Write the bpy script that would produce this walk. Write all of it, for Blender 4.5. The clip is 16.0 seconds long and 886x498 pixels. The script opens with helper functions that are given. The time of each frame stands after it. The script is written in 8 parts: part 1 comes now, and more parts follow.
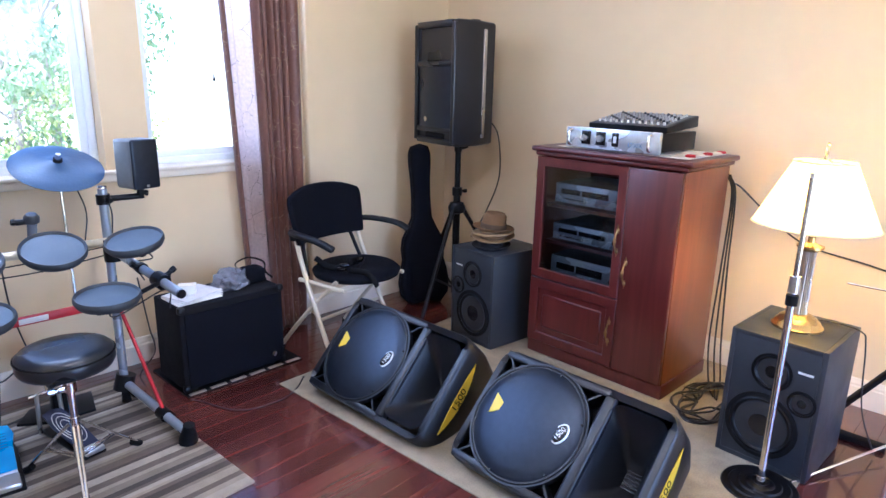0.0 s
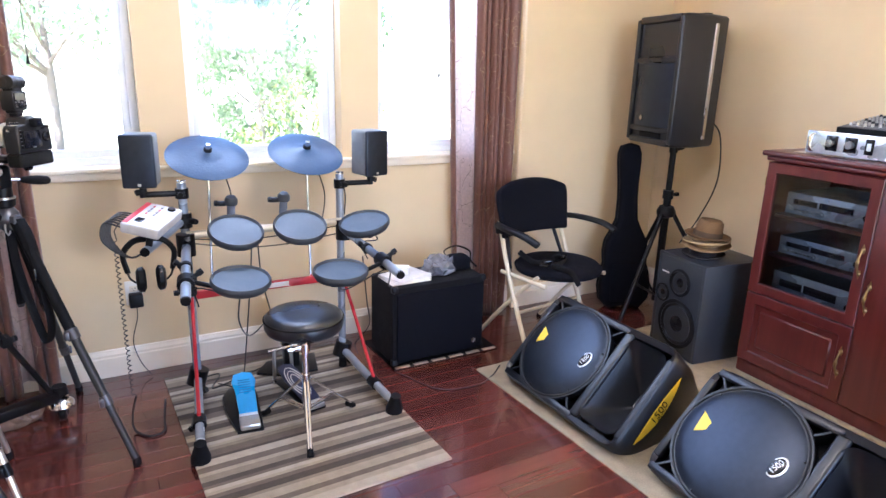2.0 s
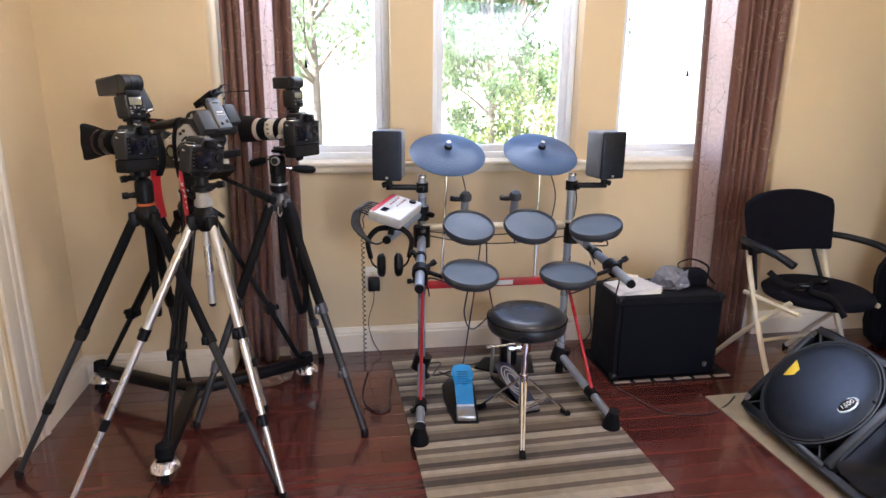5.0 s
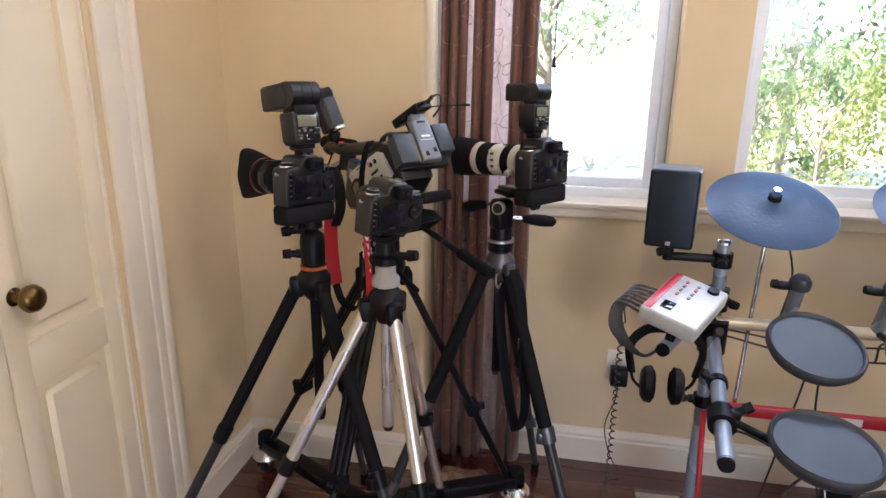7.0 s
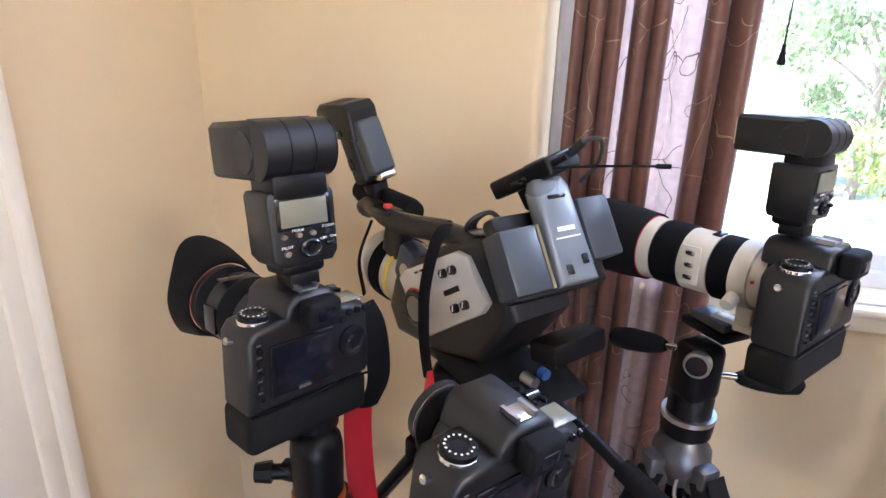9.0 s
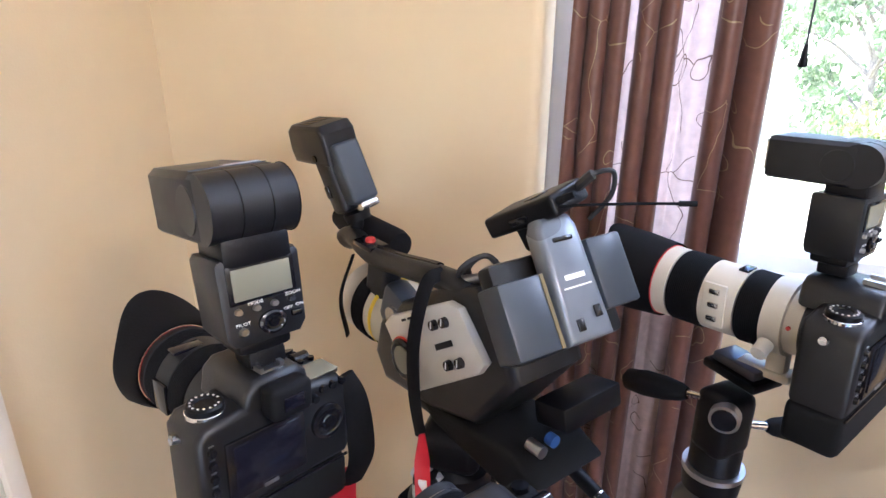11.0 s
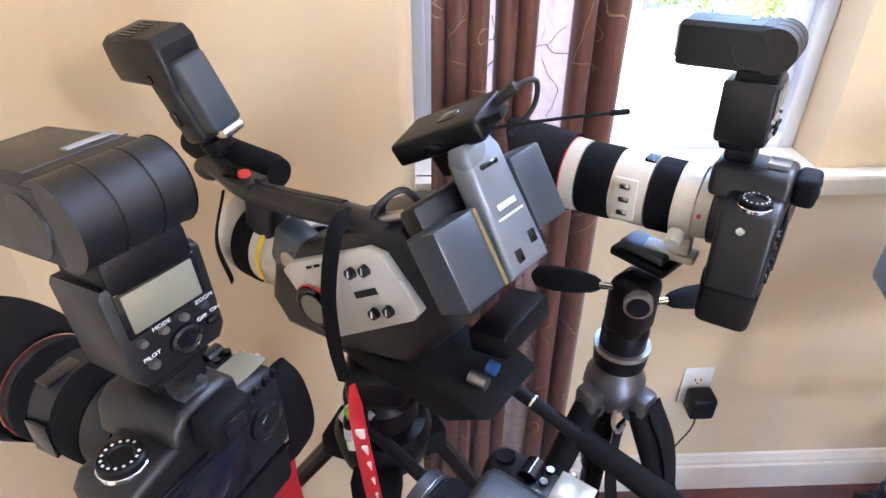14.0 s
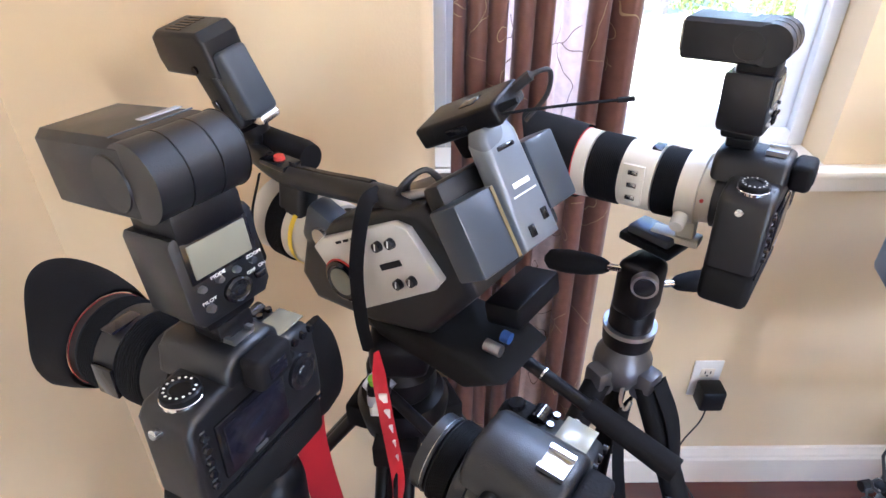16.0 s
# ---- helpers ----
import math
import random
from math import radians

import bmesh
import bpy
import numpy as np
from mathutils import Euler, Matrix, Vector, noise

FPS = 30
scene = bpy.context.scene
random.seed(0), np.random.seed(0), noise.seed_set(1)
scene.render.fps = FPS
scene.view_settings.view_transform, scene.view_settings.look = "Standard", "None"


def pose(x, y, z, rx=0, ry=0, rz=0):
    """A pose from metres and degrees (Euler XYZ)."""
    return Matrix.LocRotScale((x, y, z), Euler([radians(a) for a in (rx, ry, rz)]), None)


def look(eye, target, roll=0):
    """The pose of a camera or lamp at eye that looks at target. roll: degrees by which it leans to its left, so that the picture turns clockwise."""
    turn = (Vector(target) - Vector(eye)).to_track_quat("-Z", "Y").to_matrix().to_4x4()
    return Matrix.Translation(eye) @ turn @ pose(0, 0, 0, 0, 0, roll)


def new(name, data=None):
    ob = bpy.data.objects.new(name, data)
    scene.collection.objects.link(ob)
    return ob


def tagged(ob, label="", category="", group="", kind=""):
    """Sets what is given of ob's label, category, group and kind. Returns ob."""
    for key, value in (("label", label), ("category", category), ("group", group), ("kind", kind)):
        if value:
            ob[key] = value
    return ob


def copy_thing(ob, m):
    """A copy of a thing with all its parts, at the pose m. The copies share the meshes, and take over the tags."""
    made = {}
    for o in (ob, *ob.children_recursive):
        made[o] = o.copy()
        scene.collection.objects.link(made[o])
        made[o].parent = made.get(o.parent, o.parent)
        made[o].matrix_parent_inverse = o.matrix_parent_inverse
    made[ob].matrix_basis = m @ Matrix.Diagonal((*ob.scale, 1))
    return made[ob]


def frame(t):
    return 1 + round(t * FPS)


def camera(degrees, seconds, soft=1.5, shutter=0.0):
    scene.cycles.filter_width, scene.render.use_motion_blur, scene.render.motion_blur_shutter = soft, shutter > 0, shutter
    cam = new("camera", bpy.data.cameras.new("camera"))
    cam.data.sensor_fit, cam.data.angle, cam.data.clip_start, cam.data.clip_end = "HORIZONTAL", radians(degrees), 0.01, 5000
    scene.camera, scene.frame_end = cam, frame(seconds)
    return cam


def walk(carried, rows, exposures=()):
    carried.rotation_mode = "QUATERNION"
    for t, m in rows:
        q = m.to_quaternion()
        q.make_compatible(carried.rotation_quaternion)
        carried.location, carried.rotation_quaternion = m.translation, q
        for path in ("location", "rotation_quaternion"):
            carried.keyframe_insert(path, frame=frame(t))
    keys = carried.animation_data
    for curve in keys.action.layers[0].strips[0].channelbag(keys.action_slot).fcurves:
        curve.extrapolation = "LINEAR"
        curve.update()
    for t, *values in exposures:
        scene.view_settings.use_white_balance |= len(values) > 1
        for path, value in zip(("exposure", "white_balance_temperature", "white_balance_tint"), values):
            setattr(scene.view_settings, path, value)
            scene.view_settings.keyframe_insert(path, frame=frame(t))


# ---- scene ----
cam = camera(70.4, 16.0)
METRES, EYE, TILT, LEAN, TURN = 2.93, 1.5, 0.0, 0.0, -44.0
PATH = [
    (0, (0.037, 0.415, 1.391), (1.441, 1.743, 0.877), 1.3),
    (0.5, (0.007, 0.431, 1.395), (1.372, 1.797, 0.874), 1.4),
    (1, (-0.016, 0.446, 1.4), (1.248, 1.903, 0.871), 1.4),
    (1.5, (-0.043, 0.455, 1.4), (1.07, 2.027, 0.861), 1.6),
    (2, (-0.055, 0.457, 1.401), (0.888, 2.134, 0.857), 1.6),
    (2.5, (-0.073, 0.449, 1.399), (0.728, 2.2, 0.858), 1.6),
    (3, (-0.057, 0.437, 1.413), (0.609, 2.239, 0.858), 1.2),
    (3.2, (-0.071, 0.41, 1.398), (0.551, 2.233, 0.861), 1.3),
    (5.3, (-0.09, 0.578, 1.367), (0.126, 2.49, 0.823), 0.8),
    (5.5, (-0.085, 0.653, 1.375), (0.059, 2.57, 0.822), 0.9),
    (6, (-0.097, 0.872, 1.384), (-0.106, 2.793, 0.825), 0.5),
    (6.5, (-0.103, 1.163, 1.405), (-0.285, 3.073, 0.84), 0.1),
    (7, (-0.191, 1.424, 1.392), (-0.547, 3.309, 0.828), 0.6),
    (7.5, (-0.277, 1.666, 1.408), (-0.745, 3.518, 0.815), 0.3),
    (8, (-0.346, 1.932, 1.399), (-0.837, 3.77, 0.782), 0.2),
    (8.5, (-0.395, 2.121, 1.419), (-0.893, 3.949, 0.777), 0.9),
    (9, (-0.475, 2.253, 1.442), (-0.981, 4.062, 0.757), 1.5),
    (9.5, (-0.506, 2.323, 1.457), (-1.03, 4.12, 0.752), 0.7),
    (10, (-0.501, 2.356, 1.469), (-1.009, 4.154, 0.757), 0.4),
    (12.3, (-0.513, 2.378, 1.466), (-0.875, 4.19, 0.702), 0.4),
    (12.5, (-0.522, 2.408, 1.478), (-0.807, 4.2, 0.638), 0.2),
    (13, (-0.538, 2.456, 1.491), (-0.661, 4.207, 0.533), -0.2),
    (13.5, (-0.561, 2.472, 1.494), (-0.515, 4.139, 0.389), -0.3),
    (14, (-0.597, 2.461, 1.504), (-0.54, 4.114, 0.379), -0.1),
    (14.5, (-0.622, 2.443, 1.505), (-0.573, 4.097, 0.382), -0.0),
    (15, (-0.626, 2.418, 1.51), (-0.598, 4.075, 0.391), -0.2),
    (15.5, (-0.618, 2.402, 1.512), (-0.604, 4.061, 0.396), -0.3),
    (16, (-0.602, 2.401, 1.51), (-0.596, 4.062, 0.396), -0.3),
]
walk(cam, [(t, look(eye, target, roll)) for t, eye, target, roll in PATH],
     [(0.0, 3.12, 4750, 23), (1.5, 3.45, 5150, 23), (3.0, 3.18, 5600, 23), (5.5, 2.78, 5950, 23), (7.5, 2.66, 5850, 23), (8.5, 3.1, 5450, 23), (10.0, 3.28, 5350, 23), (12.5, 3.44, 5250, 23), (14.0, 3.62, 5200, 23), (16.0, 3.64, 5200, 23)])

# ---------------- light ----------------
world = bpy.data.worlds.new("sky_world")
scene.world = world
world.use_nodes = True
wn = world.node_tree.nodes
sky = wn.new("ShaderNodeTexSky")
sky.sky_type, sky.sun_disc = "NISHITA", False
sky.sun_elevation, sky.sun_rotation = radians(57), radians(236)
wn["Background"].inputs["Strength"].default_value = 0.15
world.node_tree.links.new(sky.outputs["Color"], wn["Background"].inputs["Color"])
sun = new("sun", bpy.data.lights.new("sun", "SUN"))
sun.data.energy, sun.data.angle, sun.data.color = 5.0, radians(0.5), (1.0, 0.95, 0.87)
sun.matrix_world = look((-6, -1, 11), (0, 3, 0))


def window_light(name, eye, target, w, h, power, color):
    lamp = new(name, bpy.data.lights.new(name, "AREA"))
    lamp.data.shape, lamp.data.size, lamp.data.size_y = "RECTANGLE", w, h
    lamp.data.energy, lamp.data.color = power, color
    lamp.matrix_world = look(eye, target)
    return lamp


# daylight in the window openings; the opening behind the walker is assumed, unseen
WIN_LIGHTS = [window_light("window_daylight", (cx, 3.60, 2.09), (cx, 0, 1.5), w, 0.3, p, (0.76, 0.88, 1.0))
              for cx, w, p in ((-0.24, 0.66, 2.8), (0.68, 0.6, 2.6), (1.64, 0.7, 1.7))]
# fill lamp added in the unseen south opening to light fronts from behind
window_light("assumed_opening_fill", (1.9, -1.93, 1.88), (0.3, 3, 0.6), 0.9, 0.55, 2, (0.95, 0.95, 1.0))
# unseen warm lamp under the ceiling, inferred from the wall shadows' directions
inferred_bulb = new("inferred_ceiling_lamp", bpy.data.lights.new("inferred_ceiling_lamp", "POINT"))
inferred_bulb.data.energy, inferred_bulb.data.color, inferred_bulb.data.shadow_soft_size = 6.2, (1.0, 0.88, 0.72), 0.10
inferred_bulb.location = (0.76, 1.55, 2.24)

# ---------------- building helpers ----------------
def bx(bm, c, s, bevel=0.0, m=None, seg=2):
    """A box with centre c and sizes s, its edges rounded by bevel."""
    g = bmesh.ops.create_cube(bm, size=1.0, matrix=Matrix.Translation(c) @ Matrix.Diagonal((*s, 1)))
    vs = g["verts"]
    if bevel > 0:
        es = list({e for v in vs for e in v.link_edges})
        r = bmesh.ops.bevel(bm, geom=es, offset=min(bevel, 0.49 * min(s)), segments=seg, affect="EDGES", profile=0.5)
        vs = list({v for f in r["faces"] for v in f.verts} | {v for v in vs if v.is_valid})
    if m is not None:
        bmesh.ops.transform(bm, matrix=m, verts=vs)
    return bm


def tube(bm, a, b, r0, r1=None, seg=14, cap=True):
    """A straight tube or cone from a to b."""
    a, b = Vector(a), Vector(b)
    d = b - a
    m = Matrix.Translation((a + b) / 2) @ d.to_track_quat("Z", "Y").to_matrix().to_4x4()
    bmesh.ops.create_cone(bm, cap_ends=cap, segments=seg, radius1=r0, radius2=r0 if r1 is None else r1, depth=d.length, matrix=m)
    return bm


def lathe(bm, prof, seg=28, m=None):
    """Turns a profile of (radius, height) round the z axis."""
    rings = []
    for r, z in prof:
        if r < 1e-5:
            rings.append([bm.verts.new((0, 0, z))])
        else:
            rings.append([bm.verts.new((r * math.cos(2 * math.pi * i / seg), r * math.sin(2 * math.pi * i / seg), z)) for i in range(seg)])
    for p, q in zip(rings, rings[1:]):
        for i in range(seg):
            j = (i + 1) % seg
            f = [p[i % len(p)], p[j % len(p)], q[j % len(q)], q[i % len(q)]]
            f = list(dict.fromkeys(f))
            if len(f) > 2:
                try:
                    bm.faces.new(f)
                except ValueError:
                    pass
    if m is not None:
        bmesh.ops.transform(bm, matrix=m, verts=[v for ring in rings for v in ring])
    return bm


def smooth_line(pts, n=8):
    """Points of a smooth curve through pts."""
    P = [Vector(p) for p in pts]
    P = [2 * P[0] - P[1]] + P + [2 * P[-1] - P[-2]]
    out = []
    for i in range(1, len(P) - 2):
        for k in range(n):
            t = k / n
            a, b, c, d = P[i - 1], P[i], P[i + 1], P[i + 2]
            out.append(0.5 * ((2 * b) + (c - a) * t + (2 * a - 5 * b + 4 * c - d) * t * t + (3 * b - a - 3 * c + d) * t ** 3))
    return out + [P[-2]]


def sweep(bm, pts, r, seg=8, flat=1.0):
    """A round (or flattened) cord along pts; r is one radius or one for each point."""
    pts = [Vector(p) for p in pts]
    rr = r if isinstance(r, (list, tuple)) else [r] * len(pts)
    up, rings = None, []
    for i, p in enumerate(pts):
        d = (pts[min(i + 1, len(pts) - 1)] - pts[max(i - 1, 0)]).normalized()
        if up is None:
            up = d.orthogonal().normalized()
        up = (up - d * up.dot(d))
        up = up.normalized() if up.length > 1e-6 else d.orthogonal().normalized()
        side = d.cross(up)
        rings.append([bm.verts.new(p + rr[i] * (math.cos(2 * math.pi * k / seg) * up + flat * math.sin(2 * math.pi * k / seg) * side)) for k in range(seg)])
    for p, q in zip(rings, rings[1:]):
        for k in range(seg):
            bm.faces.new((p[k], p[(k + 1) % seg], q[(k + 1) % seg], q[k]))
    bm.faces.new(rings[0][::-1])
    bm.faces.new(rings[-1])
    return bm


def prism(bm, outline, z0, z1, m=None, bevel=0.0, seg=2):
    """A flat outline of (x, y) raised from z0 to z1."""
    lo = [bm.verts.new((x, y, z0)) for x, y in outline]
    hi = [bm.verts.new((x, y, z1)) for x, y in outline]
    n = len(lo)
    fs = [bm.faces.new(lo[::-1]), bm.faces.new(hi)]
    fs += [bm.faces.new((lo[i], lo[(i + 1) % n], hi[(i + 1) % n], hi[i])) for i in range(n)]
    bmesh.ops.recalc_face_normals(bm, faces=fs)
    vs = lo + hi
    if bevel > 0:
        es = list({e for f in fs[:2] for e in f.edges})
        r = bmesh.ops.bevel(bm, geom=es, offset=bevel, segments=seg, affect="EDGES", profile=0.5)
        vs = list({v for f in r["faces"] for v in f.verts} | {v for v in vs if v.is_valid})
    if m is not None:
        bmesh.ops.transform(bm, matrix=m, verts=vs)
    return bm


def B():
    return bmesh.new()


def finish(bm, name, material, angle=40):
    bmesh.ops.recalc_face_normals(bm, faces=bm.faces)
    me = bpy.data.meshes.new(name)
    bm.to_mesh(me)
    bm.free()
    me.materials.append(material)
    me.polygons.foreach_set("use_smooth", [True] * len(me.polygons))
    me.set_sharp_from_angle(angle=radians(angle))
    return me


def part(name, bm, material, parent, label="", angle=40):
    """One bmesh as one mesh object under a thing or a part, in the thing's own axes."""
    ob = new(name, finish(bm, name, material, angle))
    ob.parent = parent
    if label:
        ob["label"] = label
    return ob


def thing(name, m, label, category, group=""):
    """An empty at the base of a thing, that parents its parts."""
    ob = new(name)
    ob.empty_display_size = 0.05
    ob.matrix_world = m
    return tagged(ob, label, category, group)


def solid(name, bm, material, label, category, m=None, kind="", group="", angle=40):
    """A thing of one mesh."""
    ob = new(name, finish(bm, name, material, angle))
    if m is not None:
        ob.matrix_world = m
    return tagged(ob, label, category, group, kind)


# ---------------- materials ----------------
def paint(name, color, rough=0.5, metal=0.0, vary=0.12, grain=40.0, bump=0.0, bump_scale=200.0, coat=0.0, spec=0.5, island=0.0, rough_vary=0.1):
    """A surface with slow stains, fine grain and a little relief."""
    mt = bpy.data.materials.new(name)
    mt.use_nodes = True
    n, l = mt.node_tree.nodes, mt.node_tree.links
    p = n["Principled BSDF"]
    tc = n.new("ShaderNodeTexCoord")
    big, small = n.new("ShaderNodeTexNoise"), n.new("ShaderNodeTexNoise")
    big.inputs["Scale"].default_value, small.inputs["Scale"].default_value = grain * 0.09, grain
    big.inputs["Detail"].default_value, small.inputs["Detail"].default_value = 3, 4
    add = n.new("ShaderNodeMath")
    add.operation = "ADD"
    l.new(tc.outputs["Object"], big.inputs["Vector"])
    l.new(tc.outputs["Object"], small.inputs["Vector"])
    l.new(big.outputs["Fac"], add.inputs[0])
    l.new(small.outputs["Fac"], add.inputs[1])
    ramp = n.new("ShaderNodeMapRange")
    ramp.inputs["From Min"].default_value, ramp.inputs["From Max"].default_value = 0.7, 1.3
    ramp.inputs["To Min"].default_value, ramp.inputs["To Max"].default_value = 1 - vary, 1 + vary
    l.new(add.outputs[0], ramp.inputs["Value"])
    mul = n.new("ShaderNodeVectorMath")
    mul.operation = "SCALE"
    mul.inputs[0].default_value = color
    l.new(ramp.outputs["Result"], mul.inputs["Scale"])
    l.new(mul.outputs["Vector"], p.inputs["Base Color"])
    rr = n.new("ShaderNodeMapRange")
    rr.inputs["From Min"].default_value, rr.inputs["From Max"].default_value = 0.3, 0.7
    rr.inputs["To Min"].default_value, rr.inputs["To Max"].default_value = max(0.02, rough - rough_vary), min(1, rough + rough_vary)
    l.new(big.outputs["Fac"], rr.inputs["Value"])
    l.new(rr.outputs["Result"], p.inputs["Roughness"])
    p.inputs["Metallic"].default_value = metal
    p.inputs["Coat Weight"].default_value = coat
    p.inputs["Specular IOR Level"].default_value = spec
    if bump > 0:
        tx, bp = n.new("ShaderNodeTexNoise"), n.new("ShaderNodeBump")
        tx.inputs["Scale"].default_value = bump_scale
        bp.inputs["Strength"].default_value, bp.inputs["Distance"].default_value = bump, 0.002
        l.new(tc.outputs["Object"], tx.inputs["Vector"])
        l.new(tx.outputs["Fac"], bp.inputs["Height"])
        l.new(bp.outputs["Normal"], p.inputs["Normal"])
    return mt


WALL = paint("wall_paint", (0.69, 0.545, 0.34), 0.75, vary=0.03, grain=6, bump=0.12, bump_scale=260)
CEIL = paint("ceiling_paint", (0.82, 0.80, 0.76), 0.85, vary=0.03, grain=6, bump=0.15, bump_scale=160)
TRIM = paint("trim_paint", (0.78, 0.70, 0.57), 0.42, vary=0.03, grain=8)
VINYL = paint("window_vinyl", (0.74, 0.78, 0.84), 0.35, vary=0.02)
BLACK = paint("black_plastic", (0.004, 0.004, 0.005), 0.38, vary=0.15, grain=60, bump=0.1, bump_scale=500, spec=0.22)
BLACK_GLOSS = paint("black_gloss", (0.007, 0.007, 0.009), 0.16, vary=0.1)
BLACK_MATTE = paint("black_rubber", (0.006, 0.006, 0.007), 0.7, vary=0.15, spec=0.14, bump=0.15, bump_scale=400)
CHROME = paint("chrome", (0.75, 0.75, 0.76), 0.14, 1.0, vary=0.03)
STEEL = paint("brushed_steel", (0.55, 0.55, 0.55), 0.3, 1.0, vary=0.06)
SILVER = paint("silver_paint", (0.62, 0.66, 0.72), 0.3, 0.55, vary=0.05)
AGED_BRASS = paint("aged_brass", (0.30, 0.215, 0.10), 0.34, 1.0, vary=0.2)
BRASS = paint("brass", (0.62, 0.45, 0.18), 0.24, 1.0, vary=0.1)
WHITE = paint("white_plastic", (0.78, 0.77, 0.73), 0.4, vary=0.03)
CREAM_DOOR = paint("door_paint", (0.80, 0.70, 0.52), 0.38, vary=0.02, grain=6, bump=0.08, bump_scale=180)
CABLE = paint("black_cable", (0.015, 0.015, 0.016), 0.5, vary=0.1)
FABRIC = paint("black_fabric", (0.005, 0.0055, 0.009), 0.92, vary=0.25, grain=160, bump=0.5, bump_scale=700, spec=0.1)
CARPET = paint("amp_carpet", (0.006, 0.006, 0.008), 0.95, vary=0.3, grain=220, bump=0.7, bump_scale=520, spec=0.2)
MDF = paint("speaker_laminate", (0.022, 0.026, 0.034), 0.42, vary=0.1, grain=50, bump=0.12, bump_scale=320)
CONE = paint("speaker_cone", (0.022, 0.022, 0.024), 0.5, vary=0.15, bump=0.2, bump_scale=300)
CREAM = paint("cream_steel", (0.66, 0.58, 0.42), 0.36, vary=0.05)
YELLOW = paint("yellow_sticker", (0.78, 0.56, 0.02), 0.4, vary=0.04)
RED = paint("red_paint", (0.42, 0.012, 0.02), 0.34, vary=0.08)
SCREEN = paint("dark_screen", (0.008, 0.008, 0.014), 0.08, vary=0.05)


def wood(name, c0, c1, scale=1.0, rough=0.22, coat=0.35, axis=1, rand=0.5):
    """Varnished wood: grain stretched along one axis, tone by piece."""
    mt = bpy.data.materials.new(name)
    mt.use_nodes = True
    n, l = mt.node_tree.nodes, mt.node_tree.links
    p = n["Principled BSDF"]
    tc, mp, info = n.new("ShaderNodeTexCoord"), n.new("ShaderNodeMapping"), n.new("ShaderNodeObjectInfo")
    sc = [26 * scale] * 3
    sc[axis] = 1.6 * scale
    mp.inputs["Scale"].default_value = sc
    off = n.new("ShaderNodeVectorMath")
    off.operation = "SCALE"
    off.inputs[0].default_value = (7.0, 5.0, 3.0)
    l.new(info.outputs["Random"], off.inputs["Scale"])
    l.new(off.outputs["Vector"], mp.inputs["Location"])
    tx = n.new("ShaderNodeTexNoise")
    tx.inputs["Scale"].default_value, tx.inputs["Detail"].default_value, tx.inputs["Distortion"].default_value = 1.0, 6, 0.6
    l.new(tc.outputs["Object"], mp.inputs["Vector"])
    l.new(mp.outputs["Vector"], tx.inputs["Vector"])
    add = n.new("ShaderNodeMath")
    add.operation = "MULTIPLY_ADD"
    add.inputs[1].default_value, add.inputs[2].default_value = rand, -rand / 2
    l.new(info.outputs["Random"], add.inputs[0])
    s = n.new("ShaderNodeMath")
    s.operation = "ADD"
    l.new(add.outputs[0], s.inputs[0])
    l.new(tx.outputs["Fac"], s.inputs[1])
    ramp = n.new("ShaderNodeValToRGB")
    ramp.color_ramp.elements[0].position, ramp.color_ramp.elements[0].color = 0.28, (*c0, 1)
    ramp.color_ramp.elements[1].position, ramp.color_ramp.elements[1].color = 0.75, (*c1, 1)
    l.new(s.outputs[0], ramp.inputs["Fac"])
    l.new(ramp.outputs["Color"], p.inputs["Base Color"])
    rg = n.new("ShaderNodeMapRange")
    rg.inputs["To Min"].default_value, rg.inputs["To Max"].default_value = rough - 0.06, rough + 0.1
    l.new(tx.outputs["Fac"], rg.inputs["Value"])
    l.new(rg.outputs["Result"], p.inputs["Roughness"])
    p.inputs["Coat Weight"].default_value = coat
    p.inputs["Coat Roughness"].default_value = 0.09
    bp = n.new("ShaderNodeBump")
    bp.inputs["Strength"].default_value, bp.inputs["Distance"].default_value = 0.06, 0.001
    l.new(tx.outputs["Fac"], bp.inputs["Height"])
    l.new(bp.outputs["Normal"], p.inputs["Normal"])
    return mt


PLANK = wood("cherry_plank", (0.066, 0.0145, 0.0115), (0.125, 0.031, 0.024), axis=0, rough=0.2, coat=0.9, rand=0.35)
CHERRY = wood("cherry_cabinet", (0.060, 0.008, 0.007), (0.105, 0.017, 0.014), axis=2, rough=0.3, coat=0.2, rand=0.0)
# side panels' cherry, lightened to orange: the table lamp's glow is painted in
CHERRY_LAMPLIT = wood("cherry_lamplit", (0.13, 0.034, 0.013), (0.21, 0.060, 0.021), axis=2, rough=0.3, coat=0.2, rand=0.0)


def glass(name, tint=(1, 1, 1), rough=0.02):
    mt = bpy.data.materials.new(name)
    mt.use_nodes = True
    n, l = mt.node_tree.nodes, mt.node_tree.links
    for x in list(n):
        if x.type == "BSDF_PRINCIPLED":
            n.remove(x)
    tr, gl, mx, lw = n.new("ShaderNodeBsdfTransparent"), n.new("ShaderNodeBsdfGlossy"), n.new("ShaderNodeMixShader"), n.new("ShaderNodeFresnel")
    tr.inputs["Color"].default_value = (*tint, 1)
    gl.inputs["Roughness"].default_value = rough
    lw.inputs["IOR"].default_value = 1.45
    l.new(lw.outputs[0], mx.inputs[0])
    l.new(tr.outputs[0], mx.inputs[1])
    l.new(gl.outputs[0], mx.inputs[2])
    l.new(mx.outputs[0], n["Material Output"].inputs["Surface"])
    return mt


PANE = glass("window_glass")
CAB_GLASS = glass("cabinet_glass", (0.82, 0.86, 0.9))


